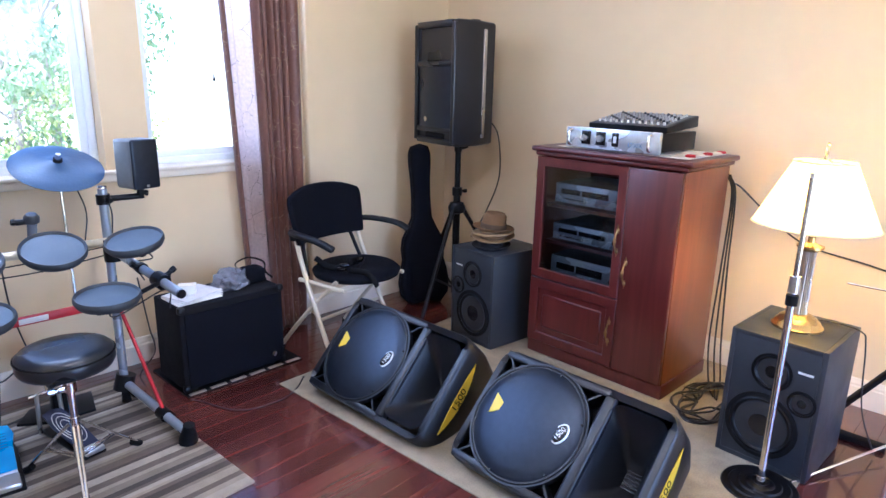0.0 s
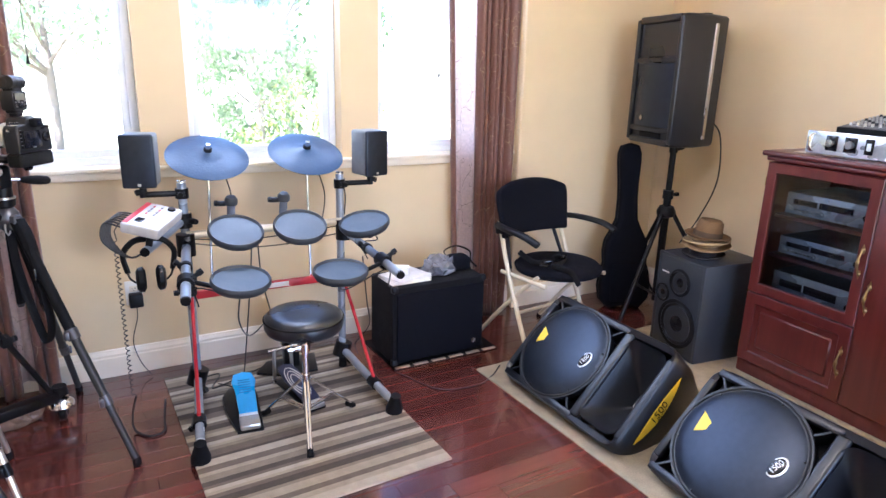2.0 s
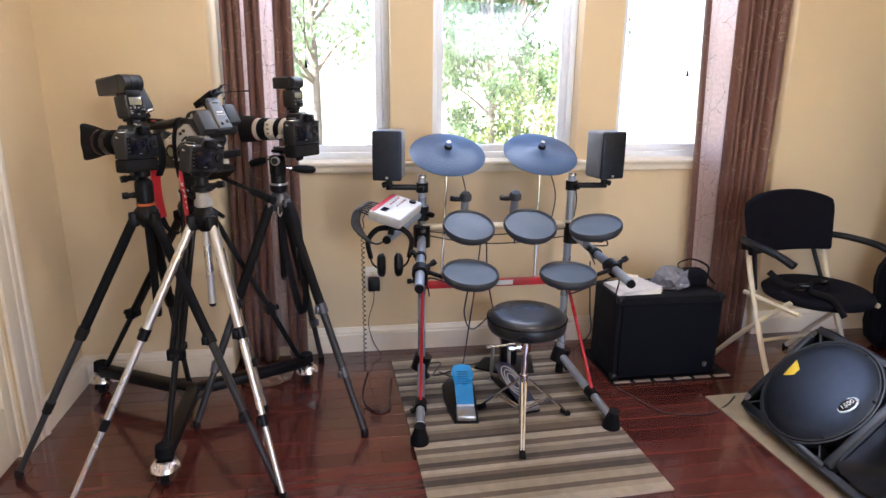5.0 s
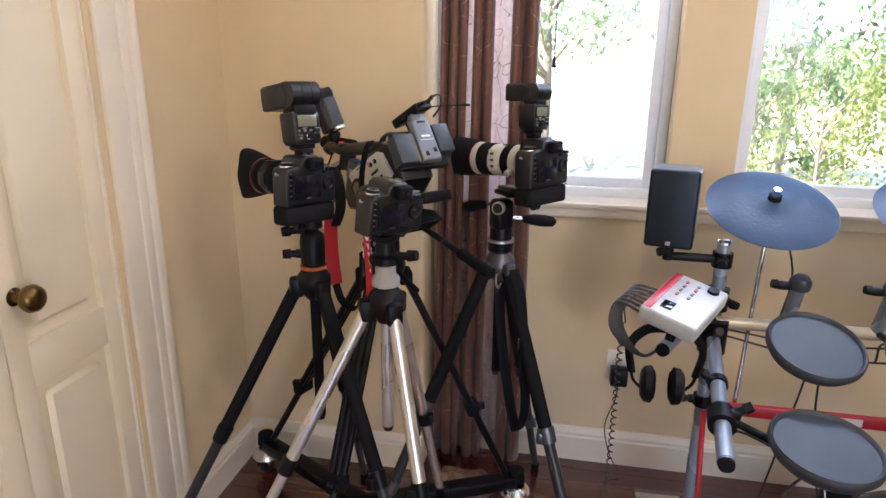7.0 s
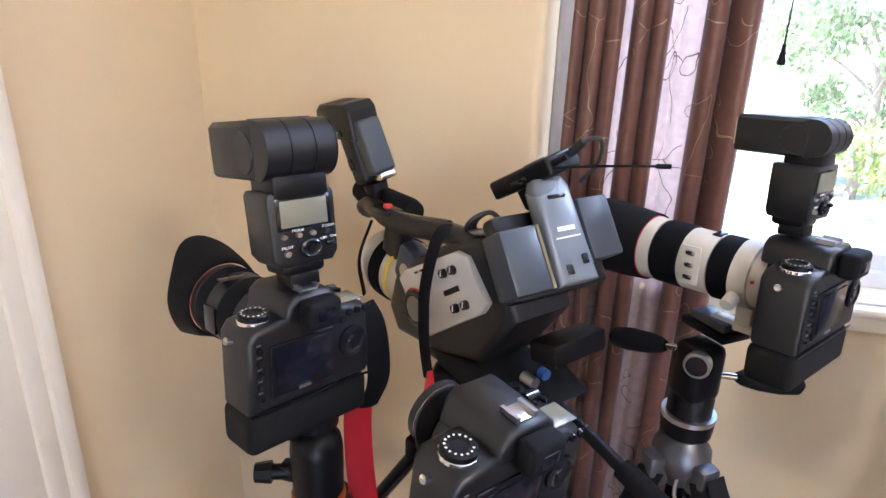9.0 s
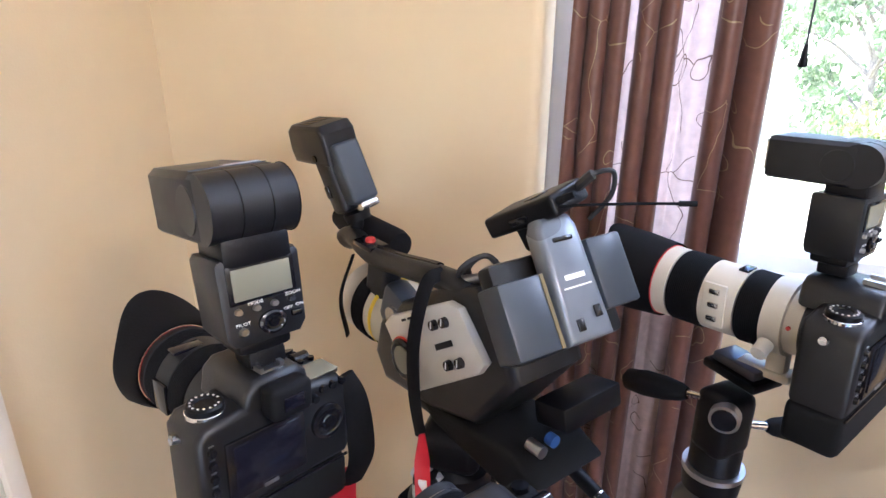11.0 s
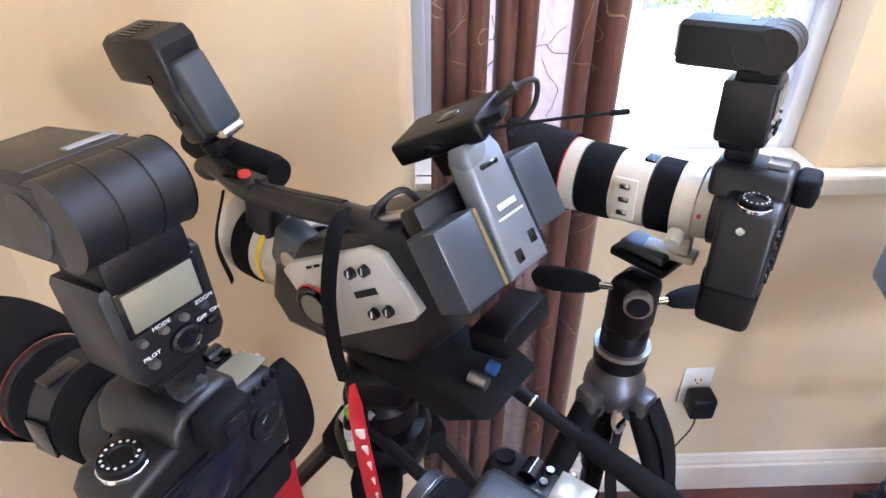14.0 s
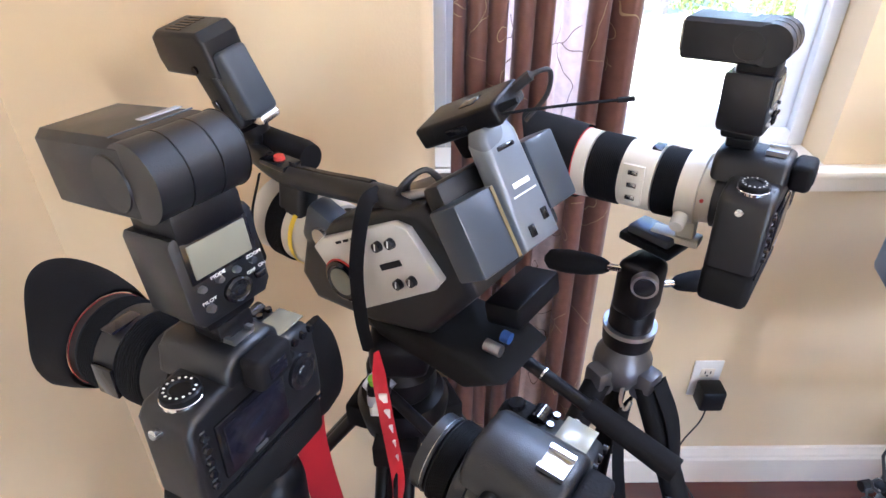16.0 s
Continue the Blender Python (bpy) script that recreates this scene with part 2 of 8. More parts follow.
def lampshade(name, color):
    """Thin cloth that lets a good part of the bulb's light through."""
    mt = paint(name, color, 0.8, vary=0.05, grain=120)
    n, l = mt.node_tree.nodes, mt.node_tree.links
    tl, mx = n.new("ShaderNodeBsdfTranslucent"), n.new("ShaderNodeMixShader")
    tl.inputs["Color"].default_value = (*color, 1)
    mx.inputs[0].default_value = 0.55
    l.new(n["Principled BSDF"].outputs[0], mx.inputs[1])
    l.new(tl.outputs[0], mx.inputs[2])
    l.new(mx.outputs[0], n["Material Output"].inputs["Surface"])
    return mt


def text_mesh(body, size, depth=0.0006):
    """Lettering as a bmesh, centred, in the xy plane."""
    cu = bpy.data.curves.new("lettering", "FONT")
    cu.body, cu.size, cu.extrude, cu.align_x, cu.align_y = body, size, depth, "CENTER", "CENTER"
    ob = bpy.data.objects.new("lettering", cu)
    scene.collection.objects.link(ob)
    dg = bpy.context.evaluated_depsgraph_get()
    me = bpy.data.meshes.new_from_object(ob.evaluated_get(dg))
    bm = bmesh.new()
    bm.from_mesh(me)
    bpy.data.objects.remove(ob)
    bpy.data.curves.remove(cu)
    bpy.data.meshes.remove(me)
    return bm


def moved(bm, m):
    bmesh.ops.transform(bm, matrix=m, verts=bm.verts)
    return bm


def wpart(name, bm, material, parent, label="", angle=40):
    """A part whose bmesh was laid out in world metres."""
    top = parent
    while top.parent:
        top = top.parent
    moved(bm, top.matrix_world.inverted())
    return part(name, bm, material, parent, label, angle)


# ---------------- structure ----------------
LX, RX, WY, BY, CZ = -1.265, 3.25, 3.5, -1.9, 2.45
WINDOWS = ((-0.622, 0.14), (0.335, 1.052), (1.252, 2.03))
SILL, HEAD = 0.965, 2.3
DOOR_Y0, DOOR_Y1, DOOR_H = 1.372, 2.742, 2.03


def wall_with_holes(name, x0, x1, z0, z1, holes, m, label):
    """A wall along x with openings (x0, x1, z0, z1), 0.2 thick behind its face."""
    bm, xs, t = B(), x0, 0.2
    for a, b, c, d in holes:
        if a > xs:
            bx(bm, ((xs + a) / 2, t / 2, (z0 + z1) / 2), (a - xs, t, z1 - z0))
        if c > z0:
            bx(bm, ((a + b) / 2, t / 2, (z0 + c) / 2), (b - a, t, c - z0))
        if d < z1:
            bx(bm, ((a + b) / 2, t / 2, (d + z1) / 2), (b - a, t, z1 - d))
        xs = b
    bx(bm, ((xs + x1) / 2, t / 2, (z0 + z1) / 2), (x1 - xs, t, z1 - z0))
    return solid(name, bm, WALL, label, "wall", m, "structure")


wall_with_holes("wall_north", LX - 0.2, RX + 0.2, 0, CZ, [(a, b, SILL - 0.02, HEAD) for a, b in WINDOWS], pose(0, WY, 0), "warm tan painted wall with three tall windows")
wall_with_holes("wall_west", BY, WY, 0, CZ, [(DOOR_Y0, DOOR_Y1, 0, DOOR_H)], pose(LX, 0, 0, 0, 0, 90), "warm tan painted wall beside the cream closet door")
wall_with_holes("wall_east", -WY, -BY, 0, CZ, [], pose(RX, 0, 0, 0, 0, -90), "warm tan painted wall behind the cabinet and lamp")
# opening assumed out of view, to let light in behind the walker
wall_with_holes("wall_south", -RX - 0.2, -LX + 0.2, 0, CZ, [(-2.6, -0.2, 0, 2.3)], pose(0, BY, 0, 0, 0, 180), "plain tan painted wall with an assumed wide opening, unseen")
solid("wall_return", bx(B(), ((LX - 0.712) / 2, (3.32 + WY + 0.002) / 2, CZ / 2), (-0.512 - LX, WY + 0.002 - 3.32, CZ), 0.018, seg=4), WALL, "tan painted wall corner beside the left curtain", "wall", None, "structure")
solid("wall_jog", bx(B(), ((2.115 + RX) / 2, 3.475, CZ / 2), (RX - 2.115, 0.052, CZ), 0.012, seg=3), WALL, "tan painted wall corner beside the right curtain", "wall", None, "structure")
solid("ceiling", bx(B(), ((LX + RX) / 2, (BY + WY) / 2, CZ + 0.06), (RX - LX + 0.4, WY - BY + 0.4, 0.12)), CEIL, "plain white painted ceiling", "ceiling", None, "structure")

# fixture added to go with the inferred lamp; unseen, its shape made up
cl_ = thing("ceiling_light", pose(0.76, 1.55, CZ), "made-up white ceiling fixture, unseen, for the inferred lamp", "ceiling light")
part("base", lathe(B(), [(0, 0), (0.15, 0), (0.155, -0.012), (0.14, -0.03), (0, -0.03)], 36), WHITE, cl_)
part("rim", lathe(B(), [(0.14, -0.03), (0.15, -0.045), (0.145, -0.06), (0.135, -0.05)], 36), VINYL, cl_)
# closet behind the folding door
cl = B()
bx(cl, (LX - 0.75, (DOOR_Y0 + DOOR_Y1) / 2, 1.1), (0.02, DOOR_Y1 - DOOR_Y0 + 0.3, 2.2))
solid("closet_back", cl, WALL, "plain closet back wall", "wall", None, "structure")


def baseboard(name, x0, x1, m):
    """A moulded skirting along x, its back on the wall at y = 0."""
    prof = [(0, 0), (-0.017, 0), (-0.017, 0.092), (-0.013, 0.098), (-0.013, 0.108), (-0.009, 0.116), (-0.006, 0.128), (0, 0.131)]
    bm = B()
    a = [bm.verts.new((x0, y, z)) for y, z in prof]
    b = [bm.verts.new((x1, y, z)) for y, z in prof]
    for i in range(len(prof) - 1):
        bm.faces.new((a[i], a[i + 1], b[i + 1], b[i]))
    bm.faces.new(a[::-1])
    bm.faces.new(b)
    return solid(name, bm, TRIM, "cream painted moulded baseboard", "baseboard", m, "structure", angle=25)


baseboard("baseboard_north", -0.612, 2.115, pose(0, WY, 0))
baseboard("baseboard_return", LX, -0.617, pose(0, 3.32, 0))
baseboard("baseboard_jog", 2.115, RX, pose(0, 3.449, 0))
baseboard("baseboard_west", 2.895, 3.303, pose(LX, 0, 0, 0, 0, 90))
baseboard("baseboard_east", -3.43, -BY, pose(RX, 0, 0, 0, 0, -90))


def window(name, x0, x1):
    """Window unit deep in the opening: frame, sash, pane; cream stool and apron on the wall."""
    w = thing(name, pose((x0 + x1) / 2, WY, 0), "white vinyl window with a cream sill, bright garden outside", "window")
    w["kind"] = "structure"
    h = (x1 - x0) / 2
    def ring(hw, z0, z1, b, y0, y1):
        bm = B()
        yc, d = (y0 + y1) / 2, y1 - y0
        bx(bm, (-hw + b / 2, yc, (z0 + z1) / 2), (b, d, z1 - z0), 0.004)
        bx(bm, (hw - b / 2, yc, (z0 + z1) / 2), (b, d, z1 - z0), 0.004)
        bx(bm, (0, yc, z0 + b / 2), (2 * hw - 2 * b + 0.002, d, b), 0.004)
        bx(bm, (0, yc, z1 - b / 2), (2 * hw - 2 * b + 0.002, d, b), 0.004)
        return bm
    part("window_frame", ring(h, SILL, HEAD, 0.032, 0.085, 0.16), VINYL, w)
    part("sash", ring(h - 0.03, SILL + 0.03, HEAD - 0.03, 0.034, 0.105, 0.145), VINYL, w)
    p = part("pane", bx(B(), (0, 0.128, (SILL + HEAD) / 2), (2 * h - 0.12, 0.006, HEAD - SILL - 0.12)), PANE, w)
    p.visible_shadow = False
    return w


for i, (a, b) in enumerate(WINDOWS):
    window("window_%d" % (i + 1), a, b)
# one cream stool with its moulding runs under the three windows
st = B()
for a, b in WINDOWS:
    bx(st, ((a + b) / 2, 3.54, SILL - 0.008), (b - a - 0.002, 0.1, 0.018))
bx(st, (0.72, 3.482, SILL - 0.008), (2.76, 0.038, 0.018), 0.006)
bx(st, (0.72, 3.489, SILL - 0.034), (2.72, 0.022, 0.034), 0.006)
solid("window_sill", st, TRIM, "cream painted sill and moulding under the windows", "sill", None, "structure")

# bifold closet door
door = thing("door_1", pose(LX, 0, 0), "cream panelled folding closet door, closed, brass knob", "door")
door["kind"] = "structure"
def leaf(y0, y1):
    bm = B()
    w, y = y1 - y0, (y0 + y1) / 2
    s = 0.052
    bx(bm, (-0.03, y0 + s / 2, 1.01), (0.034, s, 1.99), 0.002)
    bx(bm, (-0.03, y1 - s / 2, 1.01), (0.034, s, 1.99), 0.002)
    for z, hh in ((0.12, 0.21), (0.763, 0.10), (1.955, 0.10)):
        bx(bm, (-0.03, y, z), (0.034, w - 2 * s + 0.001, hh), 0.002)
    for z0, z1 in ((0.225, 0.713), (0.813, 1.905)):
        bx(bm, (-0.036, y, (z0 + z1) / 2), (0.014, w - 2 * s + 0.001, z1 - z0 + 0.001))
        m = 0.03
        bx(bm, (-0.024, y, (z0 + z1) / 2), (0.02, w - 2 * s - 2 * m, z1 - z0 - 2 * m), 0.0095, seg=1)
    return bm
for k, (a, b) in enumerate(((2.404, 2.737), (2.067, 2.400), (1.717, 2.050), (1.380, 1.713))):
    lf = part("door_leaf", leaf(a, b), CREAM_DOOR, door)
    if k in (0, 3):
        kn = lathe(B(), [(0.0, 0.062), (0.016, 0.061), (0.026, 0.054), (0.03, 0.043), (0.026, 0.031), (0.014, 0.023), (0.009, 0.014), (0.011, 0.004), (0.02, 0.0)], 24, pose(-0.013, 2.446 if k == 0 else 1.672, 0.925, 0, 90, 0))
        part("knob", kn, paint("aged_brass_%d" % k, (0.16, 0.10, 0.035), 0.25, 0.9), lf, "dark aged brass knob")
cs = B()
for y in (DOOR_Y1 + 0.001, DOOR_Y0 - 0.001):
    sg = 1 if y > 2 else -1
    bx(cs, (-0.07, y + sg * 0.009 - sg * 0.008, 1.015), (0.13, 0.016, 2.03))
    bx(cs, (0.006, y + sg * 0.055, 1.03), (0.014, 0.075, 2.06), 0.004)
    bx(cs, (0.010, y + sg * 0.105, 1.03), (0.020, 0.035, 2.06), 0.007)
    bx(cs, (0.014, y + sg * 0.135, 1.03), (0.028, 0.03, 2.06), 0.009)
bx(cs, (0.008, (DOOR_Y0 + DOOR_Y1) / 2, 2.085), (0.018, DOOR_Y1 - DOOR_Y0 + 0.29, 0.1), 0.005)
part("casing", cs, TRIM, door, "cream painted door casing")

# outlet with a black power adapter
ol = thing("wall_outlet", pose(0.041, WY, 0.39), "cream duplex wall outlet above the baseboard", "outlet")
part("cover_plate", bx(B(), (0, -0.003, 0), (0.0705, 0.006, 0.114), 0.003), WHITE, ol)
so = B()
for dz in (0.02, -0.02):
    bx(so, (0, -0.0065, dz), (0.034, 0.003, 0.028), 0.001)
part("socket", so, TRIM, ol)
sl = B()
for dx in (-0.0065, 0.0065):
    bx(sl, (dx, -0.0085, 0.023), (0.002, 0.002, 0.008))
tube(sl, (0, -0.0075, 0.013), (0, -0.0095, 0.013), 0.0022, seg=10)
part("slot", sl, BLACK, ol)
ad = thing("power_adapter", pose(0.046, WY - 0.009, 0.365), "black plug-in power adapter in the outlet", "adapter")
part("body", bx(B(), (0, -0.028, 0), (0.058, 0.05, 0.062), 0.007), BLACK, ad)
part("lead", sweep(B(), smooth_line([(0, -0.03, -0.03), (-0.004, -0.03, -0.09), (-0.03, -0.02, -0.2), (-0.01, -0.03, -0.3), (0.03, -0.08, -0.357)]), 0.0022, 6), CABLE, ad)


# ---------------- curtains ----------------
def drape_cloth(name, c, soft, deep):
    """Satin drape with thin embroidered vines and small leaves, laid out along the cloth."""
    mt = bpy.data.materials.new(name)
    mt.use_nodes = True
    n, l = mt.node_tree.nodes, mt.node_tree.links
    p = n["Principled BSDF"]
    tc = n.new("ShaderNodeTexCoord")

    def math2(op, a, b):
        m = n.new("ShaderNodeMath")
        m.operation = op
        for k, v in enumerate((a, b)):
            if isinstance(v, float):
                m.inputs[k].default_value = v
            else:
                l.new(v, m.inputs[k])
        return m.outputs[0]

    def noise_at(scale, detail):
        t = n.new("ShaderNodeTexNoise")
        t.inputs["Scale"].default_value, t.inputs["Detail"].default_value = scale, detail
        l.new(tc.outputs["UV"], t.inputs["Vector"])
        return t
    bend = n.new("ShaderNodeVectorMath")
    bend.operation = "MULTIPLY_ADD"
    bend.inputs[1].default_value = (0.10, 0.10, 0.0)
    l.new(noise_at(9.0, 2).outputs["Color"], bend.inputs[0])
    l.new(tc.outputs["UV"], bend.inputs[2])

    def cells(scale, feature, out):
        t = n.new("ShaderNodeTexVoronoi")
        t.voronoi_dimensions, t.feature = "2D", feature
        t.inputs["Scale"].default_value = scale
        l.new(bend.outputs["Vector"], t.inputs["Vector"])
        return t.outputs[out]
    vine = math2("LESS_THAN", cells(7.5, "DISTANCE_TO_EDGE", "Distance"), 0.0055)
    vine = math2("MULTIPLY", vine, math2("GREATER_THAN", noise_at(6.0, 1).outputs["Fac"], 0.47))
    d = cells(11.0, "F1", "Distance")
    ring = math2("MULTIPLY", math2("LESS_THAN", d, 0.16), math2("GREATER_THAN", d, 0.142))
    ring = math2("MULTIPLY", ring, math2("GREATER_THAN", noise_at(4.0, 1).outputs["Fac"], 0.52))
    both = math2("MAXIMUM", vine, ring)
    tone = n.new("ShaderNodeMapRange")
    tone.inputs["To Min"].default_value, tone.inputs["To Max"].default_value = 0.75, 1.25
    l.new(noise_at(60.0, 4).outputs["Fac"], tone.inputs["Value"])
    cloth = n.new("ShaderNodeVectorMath")
    cloth.operation = "SCALE"
    cloth.inputs[0].default_value = c
    l.new(tone.outputs["Result"], cloth.inputs["Scale"])
    mix = n.new("ShaderNodeMix")
    mix.data_type = "RGBA"
    mix.inputs[7].default_value = (*soft, 1)
    l.new(cloth.outputs["Vector"], mix.inputs[6])
    l.new(both, mix.inputs[0])
    l.new(mix.outputs[2], p.inputs["Base Color"])
    p.inputs["Roughness"].default_value = 0.36
    p.inputs["Sheen Weight"].default_value = 0.3
    bp = n.new("ShaderNodeBump")
    bp.inputs["Strength"].default_value, bp.inputs["Distance"].default_value = 0.5, 0.001
    l.new(both, bp.inputs["Height"])
    l.new(bp.outputs["Normal"], p.inputs["Normal"])
    tl = n.new("ShaderNodeBsdfTranslucent")
    l.new(mix.outputs[2], tl.inputs["Color"])
    mx = n.new("ShaderNodeMixShader")
    mx.inputs[0].default_value = deep
    l.new(p.outputs[0], mx.inputs[1])
    l.new(tl.outputs[0], mx.inputs[2])
    l.new(mx.outputs[0], n["Material Output"].inputs["Surface"])
    return mt


DRAPE = drape_cloth("brown_satin_drape", (0.185, 0.080, 0.056), (0.40, 0.29, 0.16), 0.24)
SHEER = drape_cloth("mauve_sheer", (0.80, 0.70, 0.68), (0.22, 0.15, 0.12), 0.75)


def folds(bm, xa0, xa1, xb0, xb1, y, z0, z1, n, amp, seed, nz=26):
    """A hanging cloth of n folds from xa0..xa1 at the top to xb0..xb1 at the foot."""
    rnd = random.Random(seed)
    ph = [rnd.uniform(-0.5, 0.5) for _ in range(n + 2)]
    am = [rnd.uniform(0.6, 1.25) for _ in range(n + 2)]
    cols, rows = n * 10, []
    for j in range(nz + 1):
        v = j / nz
        row = []
        for i in range(cols + 1):
            u = i / cols
            k = u * n
            a = am[int(k)] * (1 - (k % 1)) + am[int(k) + 1] * (k % 1)
            q = ph[int(k)] * (1 - (k % 1)) + ph[int(k) + 1] * (k % 1)
            wob = 0.10 * math.sin(3.1 * v + 5 * u + seed)
            yy = y + amp * a * math.sin(2 * math.pi * (k + q + wob * v))
            x = (xa0 + (xa1 - xa0) * u) * (1 - v) + (xb0 + (xb1 - xb0) * u) * v + 0.35 * amp * math.cos(2 * math.pi * (k + q)) * a
            row.append(bm.verts.new((x, yy, z1 + (z0 - z1) * v)))
        rows.append(row)
    # the cloth's own width and height in metres, for its pattern
    uv = bm.loops.layers.uv.verify()
    run = [0.0]
    for p, q in zip(rows[0], rows[0][1:]):
        run.append(run[-1] + (q.co - p.co).length)
    for j, (p, q) in enumerate(zip(rows, rows[1:])):
        for i in range(cols):
            f = bm.faces.new((p[i], p[i + 1], q[i + 1], q[i]))
            for lp, (ii, jj) in zip(f.loops, ((i, j), (i + 1, j), (i + 1, j + 1), (i, j + 1))):
                lp[uv].uv = (run[ii] + 0.37 * seed, (z1 - z0) * (1 - jj / nz))
    return bm


def curtain(name, xa0, xa1, xb0, xb1, z0, n, seed, strips, y=3.425):
    c = thing(name, pose((xb0 + xb1) / 2, y, z0), "brown satin curtain with embroidered vines, drawn to the side", "curtain")
    k = 0.0
    for u0, u1, nf in strips:
        xs = [p + (q - p) * u for p, q in ((xa0, xa1), (xb0, xb1)) for u in (u0, u1)]
        k += 1
        ob = wpart("drape", folds(B(), *xs, y, z0, 2.36, nf, 0.024, seed + k), DRAPE, c, angle=180)
        so = ob.modifiers.new("thickness", "SOLIDIFY")
        so.thickness = 0.0015
    ob = wpart("sheer_lining", folds(B(), xa0 + 0.03, xa1 - 0.02, xb0 + 0.03, xb1 - 0.02, y + 0.034, z0 + 0.05, 2.36, n, 0.008, seed), SHEER, c, "pale mauve sheer lining", 180)
    ob.modifiers.new("thickness", "SOLIDIFY").thickness = 0.0008
    rod = B()
    tube(rod, (xa0 - 0.1, y, 2.38), (xa1 + 0.1, y, 2.38), 0.012)
    for x in (xa0 - 0.1, xa1 + 0.1):
        lathe(rod, [(0, -0.02), (0.016, -0.012), (0.02, 0), (0.016, 0.012), (0, 0.02)], 14, pose(x, y, 2.38, 0, 90, 0))
        bx(rod, (x * 0.98 + 0.02 * (xa0 + xa1) / 2, (y + WY) / 2, 2.38), (0.014, WY - y, 0.014))
    wpart("curtain_rod", rod, BRASS, c)
    return c


curtain("curtain", -0.568, -0.29, -0.595, -0.29, 0.012, 5, 3, ((0.0, 0.26, 2), (0.33, 0.56, 2), (0.74, 1.0, 2)))
curtain("curtain", 1.57, 2.03, 1.68, 2.02, 0.012, 6, 8, ((0.0, 0.05, 1), (0.40, 0.66, 3), (0.64, 1.0, 3)), 3.40)


# blind cord with its tassel
def cord(x, y, z):
    c = thing("blind_cord", pose(x, y, z), "thin dark blind pull cord with a tassel", "cord")
    part("string", tube(B(), (0, 0, 0.03), (0, 0, 2.36 - z), 0.0018, seg=6), CABLE, c)
    part("tassel", lathe(B(), [(0.0, 0.035), (0.003, 0.033), (0.005, 0.015), (0.0075, 0.004), (0.006, 0.0), (0, 0)], 12), BLACK, c)
cord(-0.235, 3.46, 1.385)
cord(1.575, 3.45, 1.37)

# ---------------- floor coverings ----------------
RUGC = {"a": (0.33, 0.285, 0.22), "b": (0.15, 0.12, 0.095), "c": (0.085, 0.07, 0.06), "d": (0.23, 0.195, 0.15), "e": (0.40, 0.35, 0.28)}
rug = thing("striped_rug", pose(0.56, 2.79, 0, 0, 0, 2), "brown and beige striped woven rug under the drum kit", "rug")
yy, rnd = -0.585, random.Random(5)
seq = "eabadcbaebcdabecbdaebadcbeabcdbaecbdabebcdaebadcb"
mats = {k: paint("rug_" + k, v, 0.95, vary=0.16, grain=260, bump=0.8, bump_scale=900, spec=0.15) for k, v in RUGC.items()}
for ch in seq:
    wd = rnd.choice((0.016, 0.021, 0.027, 0.034, 0.041))
    y1 = min(yy + wd, 0.575)
    part("stripe", bx(B(), (0, (yy + y1) / 2, 0.004), (0.84, y1 - yy + 0.0004, 0.0075)), mats[ch], rug)
    yy = y1
    if yy >= 0.574:
        break

MAT = paint("beige_mat_weave", (0.30, 0.25, 0.17), 0.95, vary=0.2, grain=180, bump=0.9, bump_scale=600, spec=0.15)
m1 = thing("beige_floor_mat", pose(1.47, 2.81, 0, 0, 0, 1.5), "beige woven floor mat under speakers and cabinet", "mat")
part("weave", prism(B(), [(0, 0), (1.72, 0), (1.72, -2.0), (0, -2.0)], 0.0, 0.006, bevel=0.002), MAT, m1)
m2 = thing("striped_mat", pose(1.105, 2.967, 0), "dark mat with a cream dashed edge under the amplifier", "mat")
part("base", bx(B(), (0.30, 0.19, 0.004), (0.6, 0.38, 0.008), 0.003), BLACK_MATTE, m2)
for k in range(6):
    part("cream_stripe", bx(B(), (0.05 + k * 0.1, 0.012, 0.0085), (0.078, 0.022, 0.003), 0.001), mats["e"], m2)


# ---------------- wedge speakers ----------------
GRILLE = paint("perforated_grille", (0.030, 0.038, 0.055), 0.36, 0.8, vary=0.12, bump=0.2, bump_scale=1100)
SHELL = paint("moulded_shell", (0.006, 0.007, 0.010), 0.36, vary=0.12, grain=30, bump=0.22, bump_scale=420)


